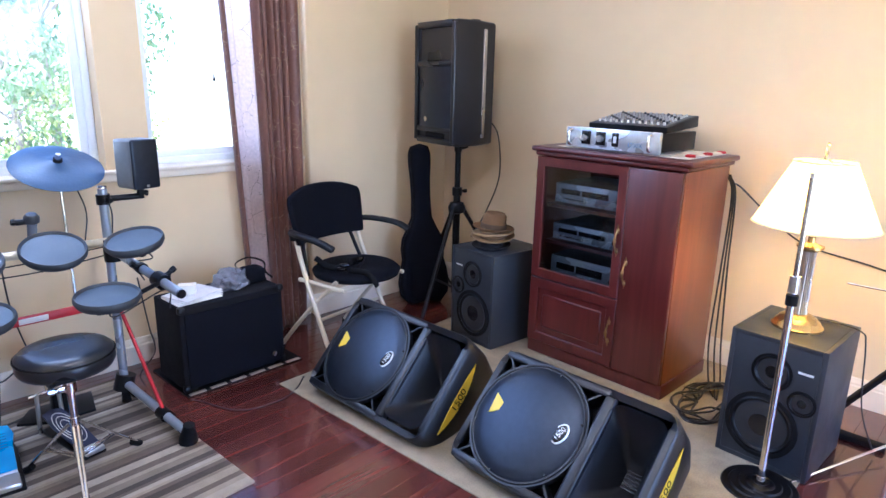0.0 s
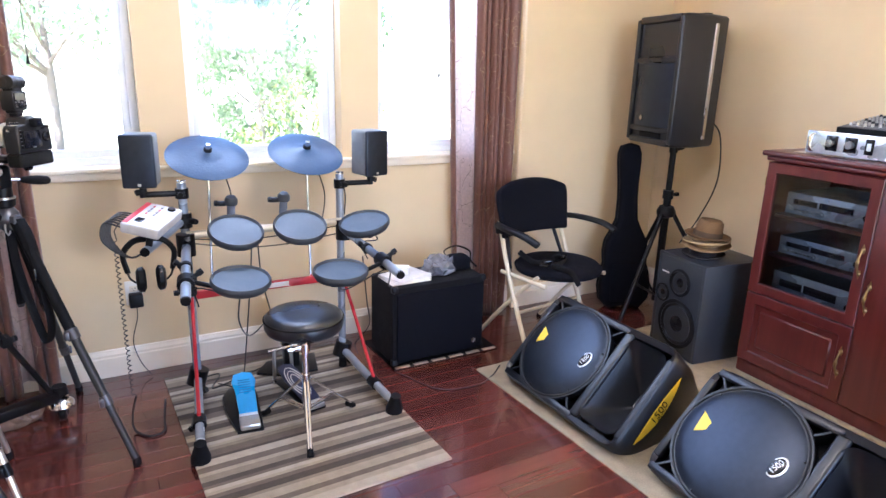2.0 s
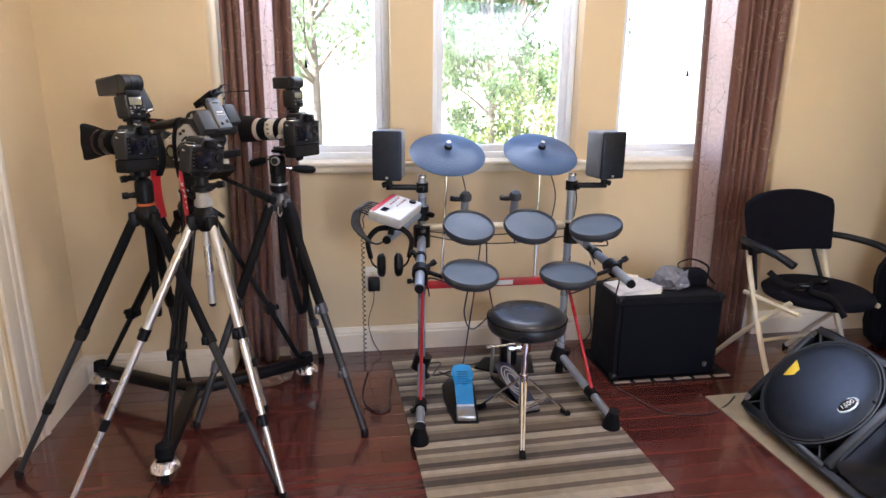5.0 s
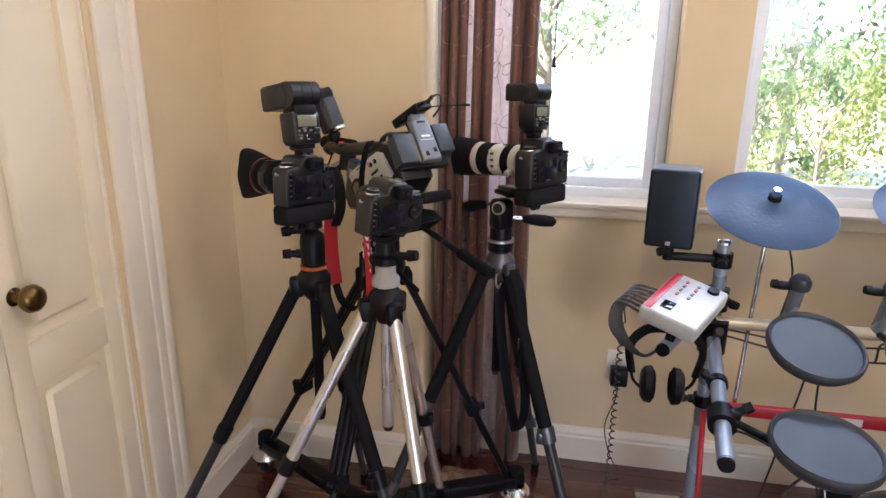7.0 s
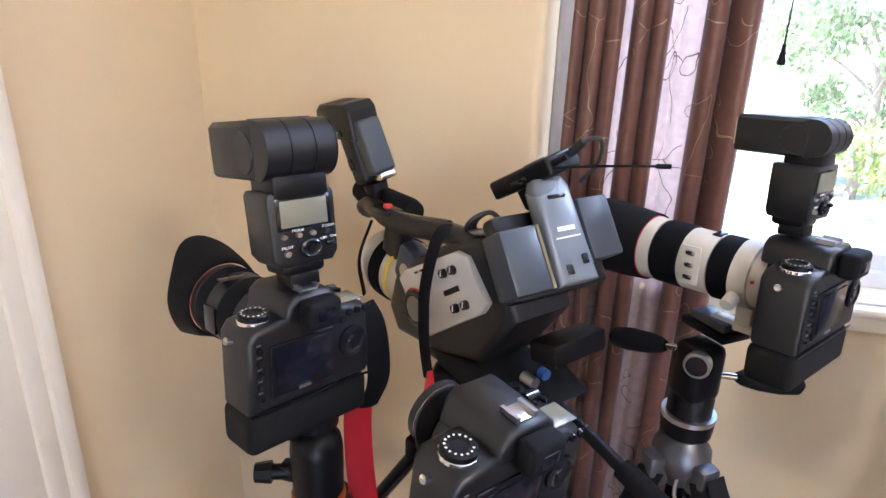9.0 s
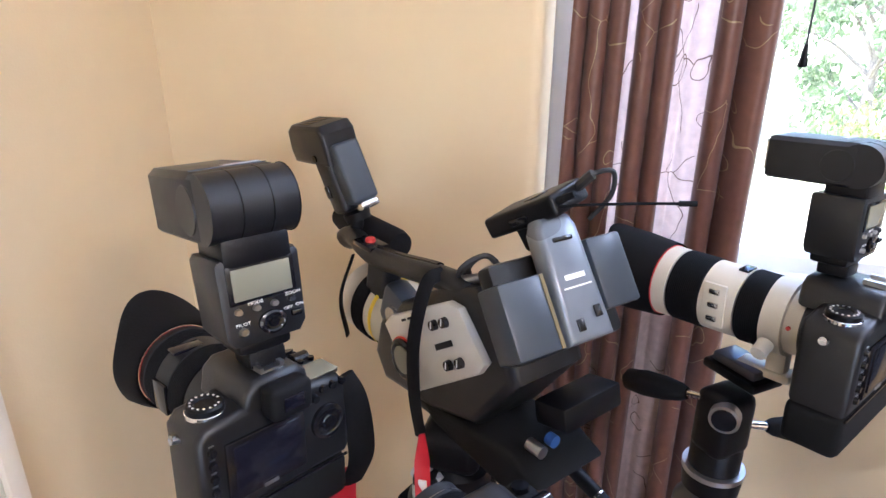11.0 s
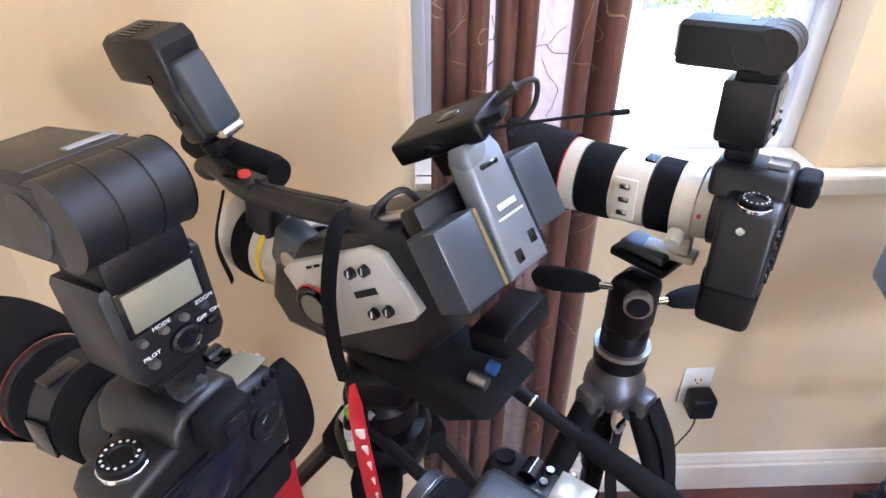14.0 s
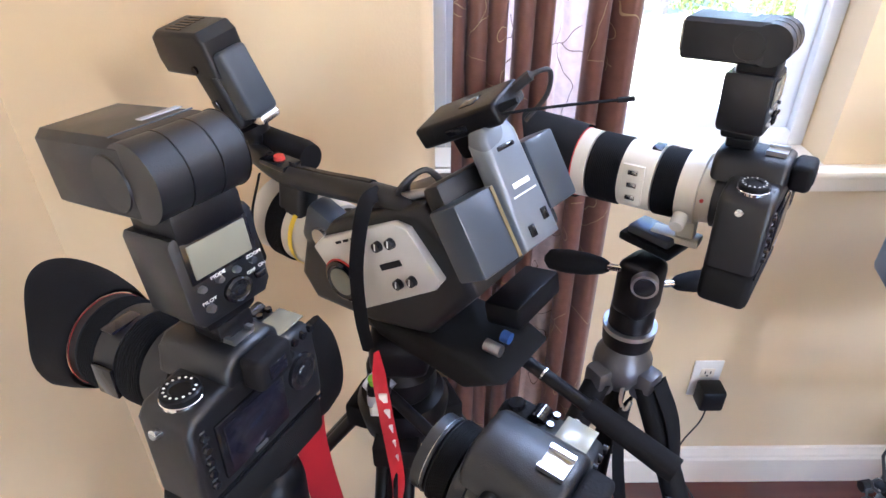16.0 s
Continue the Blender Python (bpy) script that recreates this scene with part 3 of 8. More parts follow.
def wedge_speaker():
    """A moulded two-way speaker lying on its side: x along its length from the woofer end, y into the cabinet, z up the baffle."""
    L, W, D = 0.74, 0.47, 0.36
    t = thing("stage_speaker", Matrix(), "black moulded stage speaker lying on its side on the mat", "loudspeaker", "wedge speakers")
    bm = B()
    out = []
    r = 0.06
    for cx, cz, a0 in ((L - r, W - r, 0), (r, W - r, 90), (r, r, 180), (L - r, r, 270)):
        for k in range(6):
            a = radians(a0 + k * 18)
            out.append((cx + r * math.cos(a), cz + r * math.sin(a)))
    rings = []
    # front lip, wall, narrowing back
    for y, s, sx in ((0.0, 0.975, 0.0), (0.012, 1.0, 0.0), (0.16, 0.99, 0.0), (0.30, 0.86, 0.0), (0.36, 0.72, 0.0)):
        rings.append([bm.verts.new((L / 2 + (x - L / 2) * (s if y < 0.2 else 0.5 + 0.5 * s), y, W / 2 + (z - W / 2) * s)) for x, z in out])
    for p, q in zip(rings, rings[1:]):
        for i in range(len(p)):
            j = (i + 1) % len(p)
            bm.faces.new((p[i], p[j], q[j], q[i]))
    bm.faces.new(rings[-1])
    # baffle frame left round the woofer and the horn
    n = len(out)
    cx, cz, R = 0.245, W / 2, 0.222
    hole = []
    for x, z in out:
        a = math.atan2(z - cz, x - cx)
        hole.append(a)
    split = 0.485
    f0 = rings[0]
    inner = []
    for v in f0:
        x, z = v.co.x, v.co.z
        inner.append(bm.verts.new((min(max(x, 0.03), L - 0.035), 0.012, min(max(z, 0.03), W - 0.03))))
    for i in range(n):
        j = (i + 1) % n
        bm.faces.new((f0[i], inner[i], inner[j], f0[j]))
    shell = part("shell", bm, SHELL, t, angle=50)
    pl = B()
    # baffle plate in front of the woofer, with four corner openings left by its shape
    plate = []
    for k in range(64):
        a = 2 * math.pi * k / 64
        plate.append((cx + (R + 0.008) * math.cos(a), cz + (R + 0.008) * math.sin(a)))
    prism(pl, [(x, z) for x, z in plate], 0.0, 0.03, m=Matrix(((1, 0, 0, 0), (0, 0, -1, 0.028), (0, 1, 0, 0), (0, 0, 0, 1))))
    part("woofer_ring", pl, SHELL, t)
    g = lathe(B(), [(0.0, 0.025), (0.04, 0.0244), (0.08, 0.0225), (0.12, 0.019), (0.17, 0.012), (0.205, 0.004), (0.215, -0.002), (0.219, -0.006)], 56, Matrix(((1, 0, 0, cx), (0, 0, -1, -0.002), (0, 1, 0, cz), (0, 0, 0, 1))))
    part("grille", g, GRILLE, t, "black perforated round steel grille", 60)
    rim = sweep(B(), [(cx + 0.2195 * math.cos(2 * math.pi * k / 56), -0.001, cz + 0.2195 * math.sin(2 * math.pi * k / 56)) for k in range(57)], 0.004, 8)
    part("grille_rim", rim, BLACK, t)
    # dark floor of the four ports and their ribs
    part("port_floor", bx(B(), (0.25, 0.075, cz), (0.46, 0.01, W - 0.05)), BLACK_MATTE, t)
    for sx, sz in ((-1, -1), (-1, 1), (1, -1), (1, 1)):
        rib = B()
        px, pz = cx + sx * 0.185, cz + sz * 0.185
        bx(rib, (0, 0.04, 0), (0.009, 0.066, 0.085), 0.002, pose(px, 0, pz, 0, 45 * sx * sz, 0))
        part("port_rib", rib, SHELL, t)
    br = B()
    bx(br, (split, 0.014, W / 2), (0.046, 0.028, W - 0.05), 0.013, seg=4)
    for z in (0.021, W - 0.021):
        bx(br, (0.25, 0.014, z), (0.46, 0.028, 0.03), 0.008)
    bx(br, (0.02, 0.014, W / 2), (0.03, 0.028, W - 0.12), 0.008)
    part("baffle_rail", br, SHELL, t)
    # horn: a flared square mouth that narrows to a throat
    hm = B()
    rs = []
    for y, hw, hh, rr in ((0.0, 0.106, 0.195, 0.05), (0.02, 0.098, 0.184, 0.05), (0.07, 0.08, 0.14, 0.04), (0.13, 0.043, 0.072, 0.02), (0.17, 0.028, 0.032, 0.01)):
        ring = []
        for ccx, ccz, a0 in ((hw - rr, hh - rr, 0), (-hw + rr, hh - rr, 90), (-hw + rr, -hh + rr, 180), (hw - rr, -hh + rr, 270)):
            for k in range(4):
                a = radians(a0 + 30 * k)
                ring.append(hm.verts.new((0.604 + ccx + rr * math.cos(a), y, W / 2 + ccz + rr * math.sin(a))))
        rs.append(ring)
    for p, q in zip(rs, rs[1:]):
        for i in range(16):
            hm.faces.new((p[i], q[i], q[(i + 1) % 16], p[(i + 1) % 16]))
    hm.faces.new(rs[-1])
    part("horn", hm, SHELL, t, "smooth black flared horn", 60)
    hr = B()
    bx(hr, (0.719, 0.012, W / 2), (0.036, 0.024, W - 0.1), 0.011, seg=4)
    part("horn_lip", hr, SHELL, t)
    vg = B()
    for k in range(6):
        bx(vg, (0.612, 0.15, W / 2 - 0.03 + k * 0.012), (0.05, 0.008, 0.003))
    part("throat_grid", vg, BLACK_GLOSS, t)
    for a in range(6):
        q = radians(60 * a + 20)
        part("screw", tube(B(), (cx + 0.208 * math.cos(q), 0.0, cz + 0.208 * math.sin(q)), (cx + 0.208 * math.cos(q), -0.008, cz + 0.208 * math.sin(q)), 0.005, 0.0035, 10), BLACK_GLOSS, t)
    # yellow triangle and oval badge on the grille
    Mf = lambda x, y, z, a=0: Matrix.Translation((x, y, z)) @ Matrix.Rotation(radians(90), 4, "X") @ Matrix.Rotation(radians(a), 4, "Z")
    tri = prism(B(), [(-0.038, -0.03), (0.038, -0.03), (0, 0.042)], 0.0, 0.004, Mf(cx - 0.135, -0.0175, cz + 0.015, 33), 0.001)
    part("triangle_badge", tri, YELLOW, t, "yellow triangular badge")
    ov = lathe(B(), [(0.0, 0.003), (0.040, 0.003), (0.043, 0.0)], 36, Mf(cx + 0.145, -0.0165, cz + 0.01, 75) @ Matrix.Diagonal((0.95, 0.62, 1, 1)))
    badge = part("oval_badge", ov, paint("badge_silver", (0.7, 0.72, 0.74), 0.3, 0.4), t, "silver oval badge")
    ovi = lathe(B(), [(0.0, 0.0012), (0.034, 0.001), (0.036, 0.0)], 36, Mf(cx + 0.145, -0.0195, cz + 0.01, 75) @ Matrix.Diagonal((0.95, 0.58, 1, 1)))
    part("badge_face", ovi, BLACK_GLOSS, badge)
    part("lettering", moved(text_mesh("1500", 0.026), Mf(cx + 0.145, -0.0215, cz + 0.01, 75)), WHITE, badge)
    # side label on the horn end: a long yellow lens shape
    pts = []
    for k in range(25):
        u = -1 + k / 12
        pts.append((0.16 * u, 0.042 * (1 - u * u)))
    pts += [(0.16 * (1 - k / 12), -0.012 * (1 - (1 - k / 12) ** 2)) for k in range(1, 24)]
    Ms = Matrix(((0, 0, 1, 0.7375), (0, 1, 0, 0.085), (1, 0, 0, W / 2), (0, 0, 0, 1)))
    lab = part("side_label", prism(B(), pts, 0.0, 0.003, Ms), YELLOW, t, "yellow side label reading 1500 watts")
    Mt = Matrix(((0, 0, 1, 0.741), (0, -1, 0, 0.098), (1, 0, 0, W / 2), (0, 0, 0, 1)))
    part("lettering", moved(text_mesh("1500", 0.05), Mt), BLACK, lab)
    part("lettering", moved(text_mesh("WATTS", 0.018), Matrix.Translation((0, 0.024, 0.0)) @ Mt), BLACK, lab)
    return t


def wedge_pose(x, y, th, tilt):
    """From the speaker's axes into the room: its length runs towards -y, the baffle leans back."""
    c, s, tl = math.cos(th), math.sin(th), tilt
    ax = Vector((s, -c, 0))
    up = Vector((c * math.cos(tl), s * math.cos(tl), math.sin(tl)))
    inn = up.cross(ax)
    m = Matrix((ax, inn, up)).transposed().to_4x4()
    m.translation = (x, y, 0.055)
    return m


spk = wedge_speaker()
spk.matrix_world = wedge_pose(1.513, 2.665, 0.0, 0.815)
copy_thing(spk, wedge_pose(1.558, 1.822, -0.03, 0.775))


# ---------------- studio monitors ----------------
def driver(parent, name, x, z, r, y, deep=0.02):
    """A round driver set in a front that faces -y: surround, cone, dust cap."""
    M = Matrix(((1, 0, 0, x), (0, 0, -1, y), (0, 1, 0, z), (0, 0, 0, 1)))
    d = part(name, lathe(B(), [(r * 1.16, 0), (r * 1.15, 0.004), (r * 1.02, 0.005), (r, 0.002)], 40, M), BLACK_MATTE, parent)
    part("surround", lathe(B(), [(r, 0.002), (r * 0.94, 0.006), (r * 0.86, 0.002), (r * 0.84, -0.002)], 40, M), BLACK, d)
    part("cone", lathe(B(), [(r * 0.84, -0.002), (r * 0.6, -deep * 0.6), (r * 0.38, -deep)], 40, M), CONE, d, angle=70)
    part("dust_cap", lathe(B(), [(r * 0.38, -deep), (r * 0.3, -deep * 0.55), (r * 0.16, -deep * 0.25), (0, -deep * 0.15)], 28, M), BLACK_GLOSS, d, angle=70)
    return d


def studio_monitor(m, label, flip=1):
    w, d, h = 0.33, 0.38, 0.515
    t = thing("studio_monitor", m, label, "loudspeaker", "studio monitors")
    tk = 0.018
    for sx in (-1, 1):
        part("side_panel", bx(B(), (sx * (w / 2 - tk / 2), d / 2, h / 2), (tk, d, h), 0.003), MDF, t)
    part("bottom_panel", bx(B(), (0, d / 2, tk / 2), (w - 2 * tk, d - 0.001, tk)), MDF, t)
    part("top_panel", bx(B(), (0, d / 2, h - tk / 2), (w - 2 * tk, d - 0.001, tk), 0.002), MDF, t)
    part("back_panel", bx(B(), (0, d - tk / 2, h / 2), (w - 2 * tk, tk, h - 2 * tk)), MDF, t)
    # front panel with round openings
    fr = B()
    holes = ((-flip * 0.015, 0.165, 0.112), (-flip * 0.005, 0.385, 0.062), (flip * 0.108, 0.30, 0.042))
    bx(fr, (0, 0.03, h / 2), (w - 2 * tk, 0.01, h - 2 * tk))
    part("front_panel", bx(B(), (0, 0.012, h / 2), (w - 2 * tk + 0.001, 0.02, h - 2 * tk + 0.001), 0.002), MDF, t)
    driver(t, "woofer", holes[0][0], holes[0][1], holes[0][2], 0.0005, 0.0)
    driver(t, "midrange", holes[1][0], holes[1][1], holes[1][2], 0.0005, 0.0)
    driver(t, "tweeter", holes[2][0], holes[2][1], holes[2][2], 0.0005, 0.0)
    part("name_bar", bx(B(), (flip * 0.105, 0.001, 0.415), (0.05, 0.002, 0.008), m=Matrix.Identity(4)), WHITE, t, "small pale maker's mark")
    return t


studio_monitor(pose(2.405, 0.98, 0.006, 0, 0, -93), "dark grey studio monitor carrying the table lamp")
studio_monitor(pose(2.505, 2.53, 0.006, 0, 0, -97), "dark grey studio monitor carrying a stack of hats", -1)


# ---------------- media cabinet ----------------
def media_cabinet(m):
    W, D, H = 0.76, 0.44, 1.09
    t = thing("media_cabinet", m, "dark cherry wood stereo cabinet with a glass door", "cabinet")
    bm = B()
    part("back", bx(B(), (0, D - 0.006, 0.54), (W - 0.05, 0.012, 0.98)), CHERRY, t)
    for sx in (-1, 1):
        part("side_panel", bx(B(), (sx * (W / 2 - 0.01), D / 2 + 0.001, 0.52), (0.02, D - 0.004, 1.04), 0.002), CHERRY_LAMPLIT, t, "cherry side panel, lamp glow put into its colour")
    part("divider", bx(B(), (0.131, D / 2, 0.52), (0.018, D - 0.03, 0.96)), CHERRY, t)
    top = B()
    bx(top, (0, D / 2 - 0.005, H - 0.012), (W + 0.07, D + 0.05, 0.024), 0.009, seg=3)
    bx(top, (0, D / 2 - 0.002, H - 0.034), (W + 0.035, D + 0.025, 0.022), 0.008, seg=3)
    part("top", top, CHERRY, t)
    pl = B()
    bx(pl, (0, D / 2, 0.035), (W + 0.012, D + 0.006, 0.07), 0.006)
    part("plinth", pl, CHERRY, t)
    for z in (0.38, 0.60, 0.79):
        part("shelf", bx(B(), (-0.12, D / 2 + 0.02, z), (0.48, D - 0.08, 0.016)), CHERRY, t)
    def handle(parent, x, z):
        h = B()
        for s in (-1, 1):
            lathe(h, [(0, 0.0), (0.009, 0.001), (0.007, 0.005), (0.003, 0.008), (0, 0.009)], 12, pose(x, -0.022, z + s * 0.05, 90, 0, 0))
        sweep(h, smooth_line([(x, -0.026, z - 0.055), (x, -0.042, z - 0.02), (x, -0.046, z), (x, -0.042, z + 0.02), (x, -0.026, z + 0.055)], 5), [0.004 + 0.004 * math.exp(-((k - 10) / 4.0) ** 2) for k in range(21)], 8)
        for s in (-1, 1):
            prism(h, [(-0.006, 0), (0.006, 0), (0.009, 0.016), (0.003, 0.03), (0.0, 0.042), (-0.003, 0.03), (-0.009, 0.016)], 0, 0.003, Matrix.Translation((x, -0.0215, z + s * 0.035)) @ Matrix.Rotation(radians(90 if s > 0 else -90), 4, "X"))
        part("handle", h, AGED_BRASS, parent, "ornate aged brass handle")
    def door_frame(parent_name, x0, x1, z0, z1, b):
        """One mitred frame with softened front edges."""
        bm = B()
        loops = []
        for inset, y in ((0, 0.001), (0, -0.018), (0.003, -0.021), (b - 0.003, -0.021), (b, -0.018), (b, 0.001)):
            loops.append([bm.verts.new((x, y, z)) for x, z in ((x0 + inset, z0 + inset), (x1 - inset, z0 + inset), (x1 - inset, z1 - inset), (x0 + inset, z1 - inset))])
        for p, q in zip(loops, loops[1:] + loops[:1]):
            for k in range(4):
                bm.faces.new((p[k], p[(k + 1) % 4], q[(k + 1) % 4], q[k]))
        bmesh.ops.recalc_face_normals(bm, faces=bm.faces)
        return part(parent_name, bm, CHERRY, t)
    gd = door_frame("glass_door", -W / 2 + 0.002, 0.128, 0.425, 1.04, 0.046)
    pg = part("pane", bx(B(), (-0.125, -0.006, 0.727), (0.416, 0.004, 0.518)), CAB_GLASS, gd)
    handle(gd, 0.104, 0.70)
    ld = door_frame("lower_door", -W / 2 + 0.002, 0.128, 0.075, 0.418, 0.05)
    pp = B()
    bx(pp, (-0.125, -0.003, 0.247), (0.41, 0.01, 0.244))
    bx(pp, (-0.125, -0.009, 0.247), (0.35, 0.014, 0.18), 0.0065, seg=1)
    part("raised_panel", pp, CHERRY, ld)
    handle(ld, 0.102, 0.255)
    sd = part("side_door", bx(B(), (0.255, -0.010, 0.557), (0.248, 0.022, 0.965), 0.004), CHERRY, t)
    handle(sd, 0.158, 0.56)
    for z in (0.93, 0.52, 0.38, 0.12):
        part("hinge", tube(B(), (-W / 2 - 0.004, -0.008, z), (-W / 2 - 0.004, -0.008, z + 0.045), 0.004, seg=8), BRASS, t)
    return t


CABM = pose(2.636, 1.857, 0.006, 0, 0, -92.5)
media_cabinet(CABM)


def hifi(z, h, kind):
    """A black hi-fi unit on a cabinet shelf."""
    t = thing("hifi_unit", CABM @ pose(-0.118, 0.07, z), "black hi-fi component with grey buttons on a shelf", "hi-fi", "stereo units")
    part("case", bx(B(), (0, 0.18, h / 2 + 0.006), (0.40, 0.34, h), 0.003), BLACK, t)
    part("face_plate", bx(B(), (0, 0.005, h / 2 + 0.006), (0.405, 0.012, h - 0.004), 0.002), paint("hifi_face_" + kind, (0.34, 0.38, 0.44), 0.3, 0.5), t)
    part("display", bx(B(), (0.03, -0.003, h * 0.66), (0.15, 0.004, h * 0.28), 0.001), SCREEN, t)
    for k in range(9):
        part("button", bx(B(), (-0.17 + 0.02 * k, -0.003, h * 0.3), (0.013, 0.005, 0.007), 0.001), STEEL, t)
    part("drawer", bx(B(), (-0.11, -0.003, h * 0.66), (0.11, 0.005, h * 0.25), 0.001), BLACK_GLOSS, t)
    part("volume_knob", tube(B(), (0.165, 0.0, h * 0.55), (0.165, -0.016, h * 0.55), 0.016, 0.014, 20), BLACK_GLOSS, t)
    for dx in (-0.15, 0.15):
        part("foot", tube(B(), (dx, 0.05, -0.0), (dx, 0.05, 0.007), 0.014), BLACK_MATTE, t)
hifi(0.804, 0.10, "a")
hifi(0.614, 0.085, "b")
hifi(0.394, 0.135, "c")

# doily runner, power amplifier and mixing desk on top
TOPZ = 1.09 + 0.006
lace = thing("lace_runner", CABM @ pose(0, 0.0, 1.09), "white lace runner with small red flowers", "table runner")
lr = B()
out = []
for k in range(46):
    x = -0.31 + 0.66 * k / 45
    out.append((x, 0.045 + 0.012 * (k % 2)))
out += [(0.35 + 0.012 * (k % 2), 0.06 + 0.37 * k / 30) for k in range(31)]
out += [(0.35 - 0.66 * k / 45, 0.43 + 0.012 * (k % 2)) for k in range(46)]
prism(lr, out, 0.0005, 0.0035)
part("lace", lr, paint("white_lace", (0.75, 0.7, 0.6), 0.9, vary=0.2, grain=200, bump=0.8, bump_scale=700), lace)
for k, (fx, fy) in enumerate(((0.33, 0.13), (0.345, 0.19), (0.335, 0.29), (0.35, 0.35), (0.34, 0.42))):
    f = B()
    for q in range(7):
        a = q * 0.9
        lathe(f, [(0, 0.012), (0.009, 0.008), (0.011, 0.003), (0.006, 0)], 8, pose(fx + 0.012 * math.cos(a), fy + 0.012 * math.sin(a), 0.004, 25 * math.cos(a), 25 * math.sin(a), 0))
    part("flower", f, paint("flower_%d" % k, (0.5, 0.02, 0.02) if k % 2 == 0 else (0.7, 0.6, 0.45), 0.8), lace)

pa = thing("power_amplifier", CABM @ pose(-0.01, 0.03, 1.0938), "silver rack power amplifier with two handles", "amplifier")
part("case", bx(B(), (0.0, 0.21, 0.05), (0.44, 0.36, 0.084), 0.003), BLACK, pa)
face = part("face_plate", bx(B(), (0, 0.012, 0.052), (0.485, 0.022, 0.096), 0.004), paint("silver_face", (0.55, 0.60, 0.66), 0.3, 0.7), pa, "brushed silver front plate")
for x in (-0.205, 0.205):
    part("rack_handle", sweep(B(), smooth_line([(x, 0.0, 0.018), (x, -0.026, 0.024), (x, -0.03, 0.052), (x, -0.026, 0.08), (x, 0.0, 0.086)], 5), 0.007, 10), CHROME, pa)
for x in (-0.13, -0.05):
    part("knob_window", bx(B(), (x, 0.0, 0.054), (0.05, 0.003, 0.062), 0.001), BLACK_GLOSS, face)
    part("gain_knob", tube(B(), (x, -0.001, 0.054), (x, -0.02, 0.054), 0.017, 0.015, 22), STEEL, face)
part("switch_window", bx(B(), (0.025, 0.0, 0.054), (0.034, 0.003, 0.062), 0.001), BLACK_GLOSS, face)
part("power_switch", bx(B(), (0.025, -0.003, 0.054), (0.016, 0.006, 0.03), 0.002), SILVER, face)
part("lettering", moved(text_mesh("1200X", 0.028), Matrix.Translation((0.125, 0.0, 0.036)) @ Matrix.Rotation(radians(90), 4, "X")), paint("blue_ink", (0.06, 0.16, 0.34), 0.5), face)
for x, y in ((-0.18, 0.08), (0.18, 0.08), (-0.18, 0.34), (0.18, 0.34)):
    part("foot", tube(B(), (x, y, 0.0), (x, y, 0.009), 0.014), BLACK_MATTE, pa)

mx = thing("mixing_desk", CABM @ pose(0.025, 0.10, 1.187, 4, 0, 0), "small black mixing desk with grey and white knobs", "mixer")
part("body", prism(B(), [(0.0, 0.0), (0.30, 0.0), (0.30, 0.050), (0.0, 0.026)], -0.2, 0.2, Matrix(((0, 0, 1, 0), (1, 0, 0, 0), (0, 1, 0, 0), (0, 0, 0, 1))), 0.004), BLACK, mx)
part("panel", bx(B(), (0, 0.15, 0.0395), (0.37, 0.275, 0.003), 0.001, Matrix.Translation((0, 0.15, 0.0395)) @ Matrix.Rotation(math.atan2(0.024, 0.30), 4, "X") @ Matrix.Translation((0, -0.15, -0.0395))), paint("mixer_panel", (0.10, 0.105, 0.115), 0.4), mx)
for r in range(9):
    for c in range(12):
        y = 0.04 + 0.026 * r
        z = 0.026 + y * 0.024 / 0.30 + 0.001
        part("mixer_knob", tube(B(), (-0.165 + 0.03 * c, y, z), (-0.165 + 0.03 * c, y - 0.002, z + 0.013), 0.0062, 0.0052, 10), WHITE if r == 0 else (STEEL if (r + c) % 4 else MDF), mx)


# ---------------- table lamp on the monitor ----------------
LAMP = Vector((2.60, 0.975, 0.521))
lamp = thing("table_lamp", pose(*LAMP), "brass column table lamp with a cream shade, lit", "lamp")
part("base", lathe(B(), [(0.0, 0.0), (0.088, 0.0), (0.09, 0.008), (0.082, 0.014), (0.078, 0.024), (0.072, 0.028), (0.064, 0.04), (0.05, 0.046), (0.04, 0.052), (0.03, 0.055), (0, 0.055)], 44), BRASS, lamp)
col = B()
n = 20
rings = []
for z, s in ((0.05, 1.12), (0.07, 1.0), (0.29, 0.92), (0.30, 1.05)):
    rings.append([col.verts.new((s * (0.026 if k % 2 else 0.0235) * math.cos(math.pi * k / n), s * (0.026 if k % 2 else 0.0235) * math.sin(math.pi * k / n), z)) for k in range(2 * n)])
for p, q in zip(rings, rings[1:]):
    for k in range(2 * n):
        col.faces.new((p[k], p[(k + 1) % (2 * n)], q[(k + 1) % (2 * n)], q[k]))
part("column", col, paint("pewter", (0.5, 0.44, 0.34), 0.3, 0.9), lamp, "fluted pewter column", 20)
part("capital", lathe(B(), [(0.0, 0.298), (0.028, 0.298), (0.036, 0.304), (0.046, 0.31), (0.046, 0.318), (0.03, 0.322), (0.014, 0.328), (0.012, 0.35), (0.016, 0.354), (0.016, 0.40), (0, 0.40)], 36), BRASS, lamp)
hp = B()
sweep(hp, smooth_line([(0.0, -0.03, 0.40), (0, -0.05, 0.46), (0, -0.035, 0.60), (0, 0, 0.63), (0, 0.035, 0.60), (0, 0.05, 0.46), (0, 0.03, 0.40)], 5), 0.0022, 6)
part("harp", hp, BRASS, lamp)
sh = lathe(B(), [(0.208, 0.395), (0.100, 0.625)], 64)
shade = part("shade", sh, lampshade("lamp_shade_cloth", (0.86, 0.78, 0.60)), lamp, "cream pleated cloth shade, glowing", 60)
